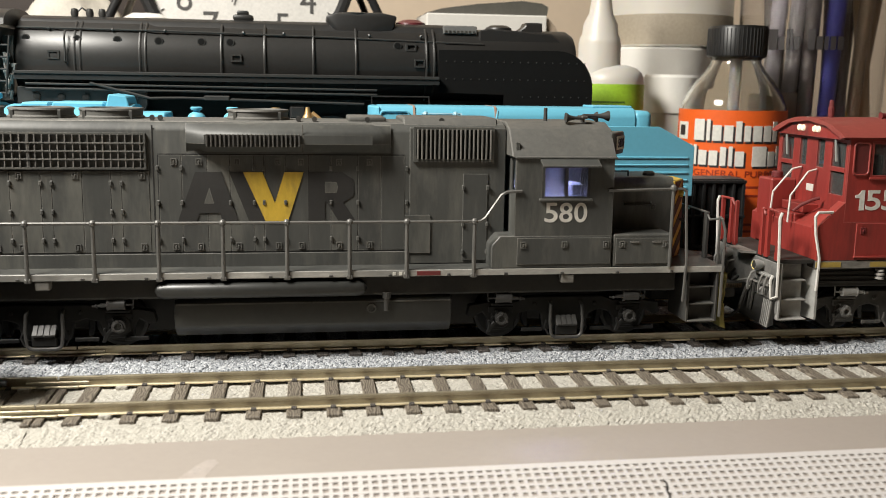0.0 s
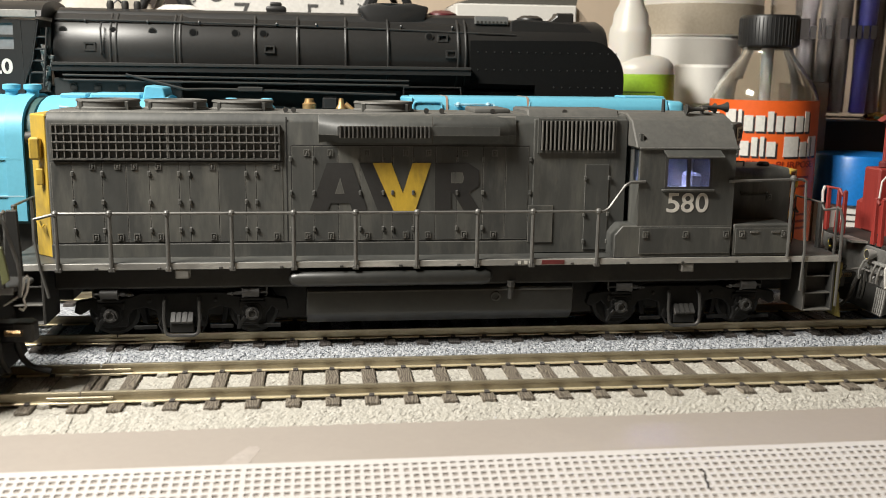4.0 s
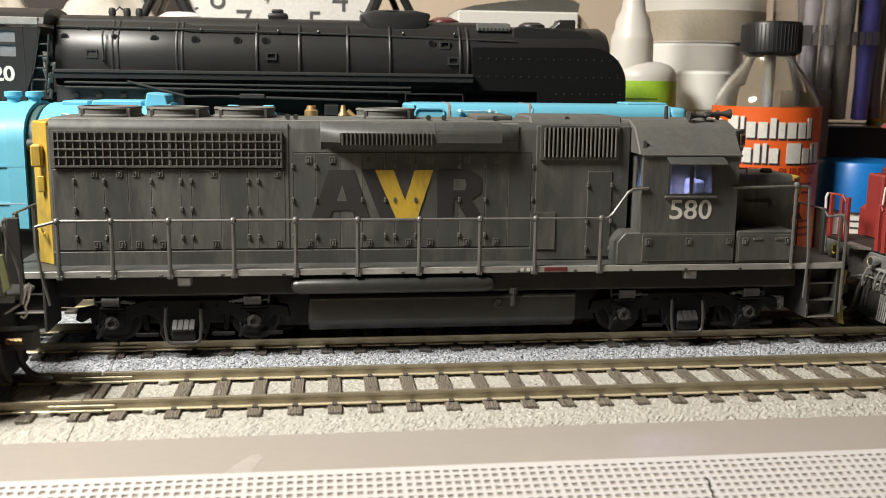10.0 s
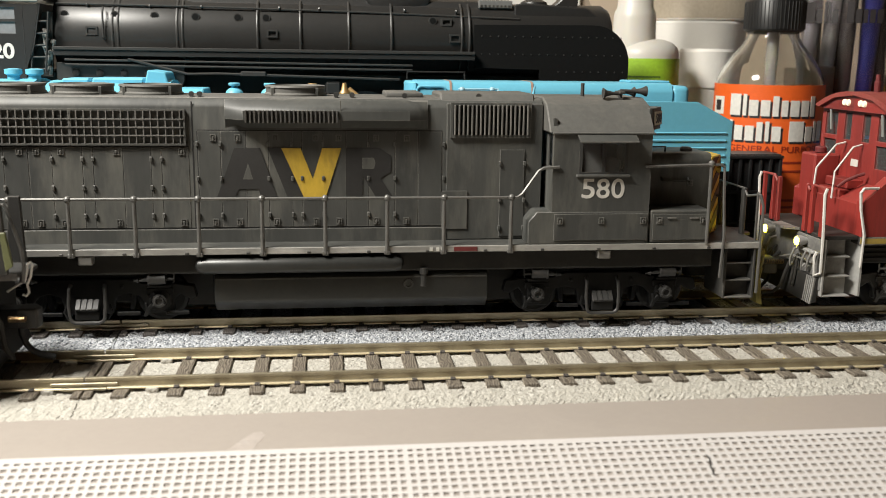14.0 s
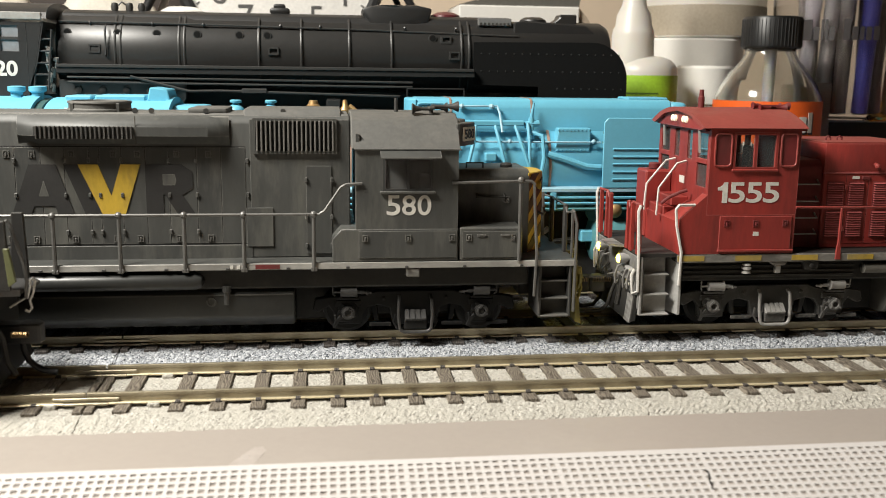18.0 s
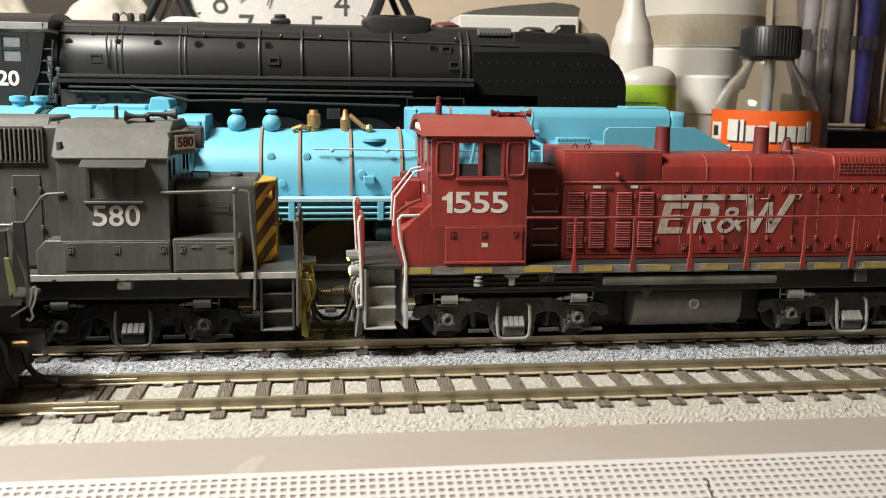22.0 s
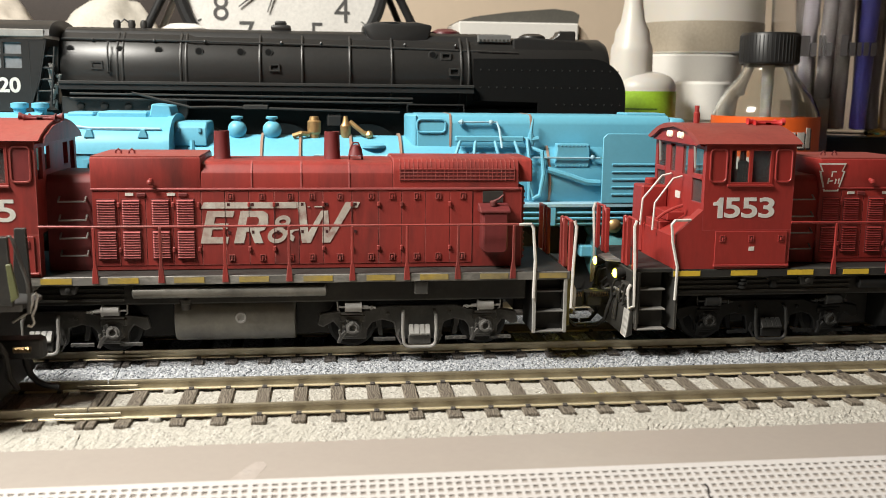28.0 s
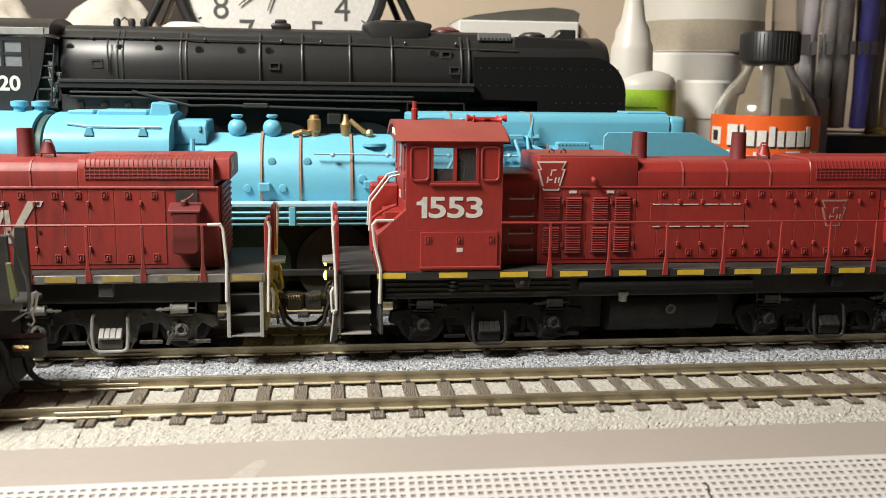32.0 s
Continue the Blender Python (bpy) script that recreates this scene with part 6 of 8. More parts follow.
                lens = part("ditch_lens", bm, GREY_DARK, pil, "warm white lamp lens", at=(xe - 2.42, y, 17.0))
                lens.data.materials.append(HEAD_LED)
                lamps.append(lens)
        else:
            for y in (-12.6, -9.4, 9.0, 12.0):
                part("mu_hose", wire(B(), [(xe, y, 15.4), (xe + 1.4, y, 14.6), (xe + 2.0, y - 0.5, 11.0), (xe + 1.2, y - 1.0, 8.2)], 0.42, 6), OLIVE_LAMPLIT, pil)
        coupler(lo, xe, s)
    # tanks and trucks
    TM = TRUCK_BLACK if clean else TANK_GREY
    tank = part("fuel_tank", prism(B(), [(-14.2, 11.6), (-13.4, 12.5), (-12.0, 12.8), (12.0, 12.8), (13.4, 12.5), (14.2, 11.6), (14.7, 10.0), (14.7, 7.4), (14.0, 5.2), (12.6, 3.5), (10.6, 2.6), (-10.6, 2.6), (-12.6, 3.5), (-14.0, 5.2), (-14.7, 7.4), (-14.7, 10.0)], -13.4, 13.9, axis="x", bevel=0.5, seg=2), TM, lo)
    part("fuel_gauge", turned(B(), [(0.3, -14.75), (0.8, -14.75), (0.85, -15.1), (1.25, -15.1), (1.35, -14.5)], 16, (1.6, 0, 8.8), "y"), CYL_GREY if not clean else GREY_DARK, tank)
    part("filler", turned(B(), [(1.0, 11.0), (1.0, 12.3), (1.35, 12.4), (1.35, 13.3), (0.9, 13.6)], 12, (-10.6, -14.9, 0)), GREY_DARK if not clean else CYL_GREY, tank)
    # Black fill blocks again, in place of the shade under the frame.
    for x0, x1 in ((-24.0, -13.2), (13.7, 24.0)):
        part("drive_housing", quad_box(B(), x0, x1, -7.0, 7.0, 2.6, 12.5, 0.4), BLACK, lo)
    part("air_reservoir", turned(B(), [(0.4, -22.2), (1.3, -21.8), (1.35, -21.0), (1.35, 20.4), (1.3, 21.0), (0.4, 21.4)], 16, (0, -16.0, 15.3), "x"), TM, lo)
    truck_unit("front_truck", lo, (-42.9, 0, 0), TK, BR, TRUCK_SOOT if clean else TRUCK_GREY)
    truck_unit("rear_truck", lo, (42.9, 0, 0), TK, BR, TRUCK_SOOT if clean else TRUCK_GREY)
    return lo, lamps


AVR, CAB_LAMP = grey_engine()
SW, FRONT_LAMPS = red_engine("1555", "weathered sooty red model switcher with worn white lettering", False)
SX, _ = red_engine("1553", "cleaner bright red model switcher with keystone emblem", True)

# ---- blue steam engine ----
STRAP = material("copper_brown_strap", (0.34, 0.20, 0.14), 0.5, second=(0.42, 0.33, 0.28), scale=120)
BLUE_PALE = material("pale_blue_edge", (0.36, 0.58, 0.68), 0.5, second=(0.26, 0.5, 0.62), scale=100)
TEAL_DARK = material("dark_teal_running_gear", (0.045, 0.10, 0.095), 0.55, second=(0.03, 0.07, 0.065), scale=60)
TEAL = material("teal_cylinder_paint", (0.09, 0.25, 0.27), 0.5, second=(0.07, 0.2, 0.22), scale=60)
FIGURE = material("pale_figure_plastic", (0.5, 0.42, 0.36), 0.7)
BLUE_GLASS = glass("dull_cab_pane", (0.75, 0.72, 0.66), 0.08, thick=False)


def spoked_wheel(name, parent, at, r, mat, n=12):
    """A spoked driving wheel, face towards -y."""
    w = part(name, turned(B(), [(r - 1.2, 1.0), (r, 0.9), (r, -0.6), (r + 0.6, -0.9), (r + 0.6, -1.2), (r - 1.2, -1.0)][::-1], 40, (0, 0, 0), "y"), mat, parent, at=at)
    bm = turned(B(), [(1.8, 1.2), (1.8, -1.2)][::-1], 16, (0, 0, 0), "y")
    for k in range(n):
        a = 2 * math.pi * k / n
        rod(bm, (1.4 * math.cos(a), 0, 1.4 * math.sin(a)), ((r - 1) * math.cos(a), 0, (r - 1) * math.sin(a)), 0.55, 0.4, 6)
    part("spokes", bm, mat, w)
    return w


def arc_profile(half, z0, z1, top, n=12):
    """Half-round roof section as (y, z) from one eave to the other."""
    return [(-half, z0), (-half, z1)] + [(-half * math.cos(math.pi * k / n), z1 + (top - z1) * math.sin(math.pi * k / n) ** 0.8) for k in range(1, n)] + [(half, z1), (half, z0)]


def blue_engine():
    lo = thing("blue_steam_locomotive", "light blue model steam locomotive on the display track", "steam locomotive", at=(0, 84.0, 0))
    boiler = part("boiler", turned(B(), [(13.0, -44), (13.6, -40), (13.4, 22), (13.8, 24), (13.8, 78), (13.2, 79), (5, 79.5)], 48, (0, 0, 34.2), "x"), BLUE, lo)
    for x in (-18.4, -7.9, 6.1, 20.0, 61.7):
        part("boiler_band", turned(B(), [(14.05, x - 0.35), (14.05, x + 0.35)], 48, (0, 0, 34.2), "x"), STRAP, boiler, "copper-brown boiler strap")
    cas = [(-8.4, 44.0), (-8.6, 51.6), (-7.6, 53.6), (-6.2, 54.1), (6.2, 54.1), (7.6, 53.6), (8.6, 51.6), (8.4, 44.0)]
    casing = part("top_casing", prism(B(), cas, 24.5, 98.0, axis="x", bevel=0.3), BLUE, lo)
    part("casing_end", prism(B(), [(24.6 + 2.9 * math.cos(a), 8.5 * math.sin(a)) for a in [math.pi / 2 + math.pi * k / 12 for k in range(13)]], 44.0, 53.9, axis="z", bevel=0.4), BLUE, casing)
    part("casing_front", quad_box(B(), 97.6, 103.0, -8.4, 8.4, 40.0, 53.4, 1.5, 3), BLUE, casing)
    part("casing_lid", quad_box(B(), 86.0, 98.0, -5.0, 5.0, 53.9, 54.7, 0.3), BLUE, casing)
    for x in (34.0, 57.0):
        part("casing_strap", prism(B(), [(a * 1.02, b + (0.12 if b > 50 else 0)) for a, b in cas], x - 0.3, x + 0.3, axis="x"), STRAP, casing, "copper-brown casing strap")
    frame_round(28.6, 50.8, 8.0, 3.6, -8.7, BLUE, casing, 1.2, 0.3, "casing_panel")
    part("smokebox", turned(B(), [(13.4, 76), (13.8, 77), (13.8, 100), (12.0, 102), (3, 103)], 40, (0, 0, 34.2), "x"), TEAL, lo)
    # side pipes and struts
    part("feed_header", quad_box(B(), 35.0, 54.4, -12.2, -9.8, 46.6, 48.2, 0.3), BLUE, lo)
    for (x0, x1) in ((36.6, 28.6), (40.8, 37.0), (46.0, 50.0), (51.6, 57.0), (55.4, 55.6)):
        part("feed_pipe", wire(B(), [(x0, -11.4, 47.4), (x0 + (x1 - x0) * 0.25, -14.4, 42.5), (x0 + (x1 - x0) * 0.65, -15.4, 36.5), (x1, -15.0, 30.6)], 0.5, 8), BLUE, lo)
    part("steam_pipe", wire(B(), [(36.0, -9.4, 51.9), (47.0, -9.4, 52.0), (47.6, -10.6, 50.0), (47.8, -14.2, 45.0)], 0.35, 6), BLUE_PALE, lo)
    for x in (37.0, 45.4):
        part("pipe_union", ball(B(), (x, -9.4, 51.9), 0.8, 8), BLUE_PALE, lo)
    bm = rod(B(), (56.6, -10.6, 43.0), (56.6, -10.6, 49.0), 1.1, 0.8, 10)
    rod(bm, (56.6, -10.6, 49.0), (57.2, -10.6, 53.0), 0.5, 0.3, 8)
    rod(bm, (54.6, -10.6, 47.0), (58.8, -10.6, 47.4), 0.9, n=8)
    part("injector", bm, BLUE, lo)
    part("delivery_pipe", wire(B(), [(56.6, -11.4, 45.0), (59.4, -13.0, 44.0), (59.6, -15.0, 38.0), (58.6, -15.2, 32.0), (56.6, -15.2, 31.0)], 0.6, 8), BLUE, lo)
    part("handrail", wire(B(), [(-4.0, -13.2, 42.8), (30, -13.6, 42.5), (76.0, -13.6, 42.3)], 0.28, 6), BLUE_PALE, lo)
    for x in (1.0, 16.0, 33.0, 50.0, 74.0):
        part("rail_knob", ball(B(), (x, -13.5, 42.5), 0.7, 8), BLUE_PALE, lo)
    rv = part("riveted_cover", prism(B(), [(63.2, 39.6), (73.2, 39.6), (73.2, 46.2), (64.0, 46.2)], -13.0, -9.0, bevel=0.2), BLUE, lo)
    for k in range(9):
        for z in (40.2, 45.7):
            part("rivet", ball(B(), (63.9 + k * 1.1, -13.1, z), 0.22, 6), BLUE, rv)
    part("steam_elbow", wire(B(), [(61.0, -13.6, 39.0), (66.0, -14.2, 37.6), (72.0, -14.6, 35.6), (76.0, -14.8, 35.4)], 0.9, 8), BLUE, lo)
    for x, z in ((-15.6, 40.6), (-6.0, 40.6), (-22.0, 33.4), (-12.6, 33.4), (9.0, 36.0), (26.4, 34.6), (50.0, 33.0)):
        y = -math.sqrt(max(0.1, 13.6 ** 2 - (z - 34.2) ** 2))
        part("washout_plug", turned(B(), [(0.4, y - 0.5), (1.0, y - 0.4), (1.2, y + 0.4)], 14, (x, 0, z), "y"), BLUE, boiler)
    for x, z in ((-17.4, 34.0), (11.0, 34.6), (44.6, 38.4), (46.6, 33.6)):
        part("foot_step", quad_box(B(), x - 1.6, x + 1.6, -15.2, -12.6, z - 1.3, z + 1.0, 0.3), BLUE, boiler)
    part("steam_dome_lid", turned(B(), [(3.4, 0), (3.4, 0.7), (3.0, 0.9)], 20, (12.4, -7.4, 44.6)), BLUE, boiler)
    for x in (-25.3, -15.7):
        part("sand_dome", turned(B(), [(0.9, 46.6), (1.7, 47.1), (2.3, 47.9), (2.6, 49.0), (2.55, 49.8), (2.2, 50.7), (1.6, 51.3), (0.95, 51.6), (0.9, 52.0), (1.5, 52.2), (1.6, 52.4), (1.6, 52.8), (1.3, 53.0)], 28, (x, -3, 0)), BLUE, lo)
    bm = turned(B(), [(1.4, 46.8), (1.4, 48.0), (1.9, 48.6), (1.9, 51.6), (1.4, 52.0), (1.2, 53.0)], 14, (-4.0, -3, 0))
    wire(bm, [(-10, -5, 47.6), (-7.6, -5, 48.4), (-5.6, -4, 48.0)], 0.7, 8)
    part("air_pump", bm, BRASS, lo, "bare brass pump casting")
    bm = turned(B(), [(1.0, 46.8), (1.4, 48.0), (1.5, 50.4), (0.9, 51.4), (0.6, 53.2)], 12, (4.8, -3, 0))
    wire(bm, [(6.0, -3, 51.6), (9.6, -4, 48.6), (11.4, -4, 47.8)], 0.7, 8)
    ball(bm, (11.4, -4, 48.0), 1.2, 8)
    part("safety_valve", bm, BRASS, lo, "bare brass valve casting")
    # cab
    W = 18.0
    wins = [(-70.1, -65.9, 33.6, 40.8), (-62.4, -58.0, 33.0, 41.0), (-57.2, -52.8, 33.0, 41.0), (-50.7, -46.0, 33.0, 40.4)]
    cab = part("cab", ring_wall(-72.6, -42.0, 22.0, 43.6, wins, -W, -W + 0.8), BLUE, lo)
    part("far_wall", ring_wall(-72.6, -42.0, 22.0, 43.6, wins, W - 0.8, W), BLUE, cab)
    part("front_wall", quad_box(B(), -42.8, -42.0, -W + 0.8, W - 0.8, 22.0, 47.0), BLUE, cab)
    part("backhead", quad_box(B(), -46.0, -42.8, -9, 9, 22.4, 44.0, 0.6), GREY_DARK, cab)
    part("cab_floor", quad_box(B(), -72.6, -42.8, -W + 0.8, W - 0.8, 21.6, 22.6), GREY_DARK, cab)
    part("cab_lining", quad_box(B(), -72.0, -43.4, -9.0, -8.4, 22.6, 43.0), material("tan_cab_lining", (0.60, 0.54, 0.44), 0.7, scale=90), cab)
    for a, b, c, d in wins:
        frame_round((a + b) / 2, (c + d) / 2, b - a + 0.5, d - c + 0.5, -W - 0.1, BLUE, cab, 1.0, 0.35)
        part("pane", quad_box(B(), a, b, -W + 0.3, -W + 0.4, c, d), BLUE_GLASS, cab).visible_shadow = False
    part("window_surround", ring_wall(-63.6, -51.6, 31.6, 42.0, [(-62.6, -52.6, 32.8, 41.2)], -W - 0.4, -W), BLUE, cab)
    part("arm_rest", quad_box(B(), -63.2, -52.0, -W - 1.4, -W, 31.2, 31.9, 0.3), BLUE_PALE, cab)
    part("cab_notice", quad_box(B(), -61.0, -59.6, -W - 0.2, -W, 25.6, 28.6), material("wood_brown_notice", (0.25, 0.12, 0.05), 0.6), cab)
    prof = arc_profile(18.3, 42.0, 43.4, 53.2, 16)
    roof = part("cab_roof", prism(B(), prof[1:-1], -73.4, -42.4, axis="x"), BLUE, cab)
    part("roof_lip", prism(B(), [(a * 1.03, b + 0.35) for a, b in prof[1:-1]], -43.2, -41.6, axis="x"), BLUE, roof)
    part("roof_hatch", quad_box(B(), -62.0, -48.8, -6.8, 6.8, 52.0, 54.0, 0.4), BLUE, roof)
    part("roof_hatch", quad_box(B(), -70.0, -63.0, -6.0, 6.0, 52.4, 53.8, 0.4), BLUE, roof)
    part("roof_shield", prism(B(), [(-48.4, 52.6), (-42.0, 51.0), (-43.0, 55.6), (-47.6, 56.2)], -7.0, 7.0, bevel=0.3), BLUE, roof)
    part("rain_strip", wire(B(), [(-68.0, -14.2, 50.6), (-62.0, -15.2, 49.9), (-44.0, -15.4, 49.8)], 0.4, 6), BLUE_PALE, roof)
    for x in (-62.0, -48.4):
        part("rain_bracket", prism(B(), [(x - 1.3, 47.6), (x + 1.3, 47.6), (x + 0.5, 49.7), (x - 0.5, 49.7)], -17.5, -15.2, bevel=0.1), BLUE, roof)
    part("smoke_tray", prism(B(), [(-41.8, 43.2), (-35.6, 43.2), (-36.0, 42.2), (-41.8, 41.4)], -15.8, -11.0, bevel=0.2), BLUE, lo)
    part("cab_front_pipe", rod(B(), (-37.0, -14.2, 30.6), (-36.4, -12.0, 46.6), 0.7, n=8), BLUE, lo)
    bx = part("turret_box", prism(B(), [(-9.0, 45.0), (9.0, 45.0), (9.0, 50.0), (7.0, 51.4), (-7.0, 51.4), (-9.0, 50.0)], -42.0, -33.0, axis="x", bevel=0.3), BLUE, lo)
    for x in (-40.4, -34.8):
        part("box_hinge", quad_box(B(), x - 0.4, x + 0.4, -9.4, -8.8, 48.6, 50.0, 0.1), BLUE, bx)
    part("cab_doll", turned(B(), [(2.0, 23), (2.4, 30), (2.0, 34), (0.9, 35.4), (1.5, 37), (1.4, 38.6), (0.6, 39.6)], 14, (-60.6, -12, 0)), FIGURE, cab, "plain pale doll shape at the window")
    # running board, pipes, smoke lifter
    part("running_board", prism(B(), [(-44.0, 22.4), (-38.4, 22.4), (-31.6, 28.8), (96.0, 28.8), (96.0, 29.9), (-32.2, 29.9), (-38.8, 23.5), (-44.0, 23.5)], -17.8, -11.0, bevel=0.15), BLUE_PALE, lo, "pale blue running board edge")
    for z, x0 in ((27.2, -42.0), (25.6, -42.0), (24.0, -30.0)):
        part("brake_pipe", wire(B(), [(-37.0 + (27.2 - z), -17.2, z - 5.0), (-34.5 + (27.2 - z) * 0.9, -17.2, z - 4.4), (-29.6 + (27.2 - z) * 0.6, -17.2, z), (90.0, -17.2, z)], 0.42, 6), BLUE if z > 25 else TEAL, lo)
    for x in (-10.0, 14.0, 42.0, 62.0):
        part("pipe_bracket", quad_box(B(), x - 0.9, x + 0.9, -17.8, -16.8, 23.6, 28.8, 0.2), BLUE, lo)
    lift = part("smoke_lifter", prism(B(), [(75.6, 30.0), (75.6, 48.2), (76.8, 49.4), (101.6, 49.4), (112.2, 44.0), (112.2, 30.0)], -18.0, -17.4, bevel=0.15), BLUE, lo)
    for k in range(5):
        part("lifter_rib", rod(B(), (78.4, -18.0, 32.4 + k * 2.1), (110.4, -18.0, 32.4 + k * 2.1), 0.35, n=6), BLUE, lift)
    part("smoke_lifter", prism(B(), [(75.6, 30.0), (75.6, 49.4), (101.6, 49.4), (112.2, 44.0), (112.2, 30.0)], 17.4, 18.0), BLUE, lo)
    # running gear
    part("frame", quad_box(B(), -70, 104, -6, 6, 6, 22, 0.5), BLACK, lo)
    part("ash_pan", quad_box(B(), -66, -34, -12, 12, 8, 21.4, 1), TEAL_DARK, lo)
    part("air_tank", turned(B(), [(0.5, 12.0), (3.0, 13.0), (3.2, 15), (3.2, 47), (3.0, 49), (0.5, 50)], 20, (0, -13.0, 20.6), "x"), TEAL_DARK, lo)
    part("steam_cylinder", turned(B(), [(4.0, 74), (6.4, 75), (6.6, 77), (6.6, 96), (6.4, 98), (4.0, 99)], 28, (0, -12.0, 15.0), "x"), TEAL, lo)
    part("valve_chest", turned(B(), [(1.0, 73), (3.6, 75), (3.6, 97), (1.0, 99)], 20, (0, -12.0, 22.4), "x"), TEAL, lo)
    for x in (-22.0, 2.0, 26.0, 50.0):
        spoked_wheel("driving_wheel", lo, (x, -8.6, 11.4), 10.6, TEAL_DARK if x < 0 else GREY_DARK)
    for x in (72.0, 92.0, -56.0):
        spoked_wheel("small_wheel", lo, (x, -8.6, 5.6), 5.0, GREY_DARK, 10)
    part("coupling_rod", quad_box(B(), -24, 52, -11.4, -10.2, 8.4, 10.4, 0.3), GREY_DARK, lo)
    part("main_rod", wire(B(), [(26, -12.2, 9.6), (74, -12.2, 15.0)], 0.9, 6), GREY_DARK, lo)
    part("pilot", prism(B(), [(104, 3), (112, 3), (106, 16), (104, 16)], -15, 15, bevel=0.3), TEAL_DARK, lo)
    part("pilot_deck", quad_box(B(), 96, 112.2, -17.4, 17.4, 26.0, 27.0, 0.2), TEAL_DARK, lo)
    part("valve_cover", quad_box(quad_box(B(), 70.8, 76.8, -15.6, -12.0, 14.2, 17.6, 0.4), 77.0, 79.4, -15.2, -12.4, 15.0, 16.8, 0.3), BLUE, lo)
    part("valve_link", wire(B(), [(51.0, -13.0, 20.0), (53.6, -13.4, 16.6), (57.4, -13.4, 14.6), (62.0, -13.0, 18.0)], 0.8, 8), STEP_EDGE, lo, "bare metal valve link")
    part("marker_ball", ball(B(), (80.0, -16.0, 23.6), 2.4, 14), BRASS, lo)
    # tender
    te = thing("blue_tender", "light blue round-topped tender behind the blue engine", "tender", at=(0, 84.0, 0))
    tp = arc_profile(18.0, 21.0, 43.0, 53.4, 14)
    part("tender_body", prism(B(), tp, -170.0, -80.4, axis="x"), BLUE, te)
    part("tender_lip", prism(B(), [(a * 1.015, b + 0.3) for a, b in tp], -81.0, -76.6, axis="x"), BLUE, te)
    part("tender_front", prism(B(), [(a * 0.93, b - 0.6) for a, b in tp], -80.0, -74.6, axis="x"), TEAL_DARK, te)
    part("seam", quad_box(B(), -170, -77.0, -18.3, -17.9, 37.2, 37.7), BLUE, te)
    part("seam", quad_box(B(), -170, -77.0, -18.3, -17.9, 27.6, 28.0), BLUE_PALE, te)
    for x in (-83.0, -77.6):
        part("tender_vent", turned(B(), [(1.6, 52.6), (1.6, 54.4), (2.3, 54.8), (2.3, 56.0), (1.2, 56.2)], 14, (x, -3, 0)), BLUE, te)
    part("tender_frame", quad_box(B(), -170, -76, -15, 15, 8, 21, 0.5), BLACK, te)
    for x in (-150.0, -130.0, -108.0, -88.0):
        spoked_wheel("tender_wheel", te, (x, -8.6, 5.6), 5.0, GREY_DARK, 10)


# ---- black steam engine on a riser ----
BLACK_SHEEN = material("matt_black_boiler", (0.024, 0.0233, 0.0222), 0.40, second=(0.028, 0.0272, 0.026), bump=0.05, rough_var=0.05)
BLACK_FLAT = material("dull_black_sheet", (0.010, 0.010, 0.0098), 0.6, second=(0.008, 0.008, 0.008), bump=0.05)
BLACK_FLAT.node_tree.nodes["Principled BSDF"].inputs["Specular IOR Level"].default_value = 0.08
BLACK_EDGE = material("worn_black_edge", (0.040, 0.039, 0.037), 0.42, second=(0.024, 0.024, 0.023), scale=150)
BLACK_GREY = material("dusty_black_gear", (0.022, 0.0215, 0.021), 0.42, second=(0.014, 0.014, 0.0135), scale=100, edge=(0.09, 0.088, 0.084))


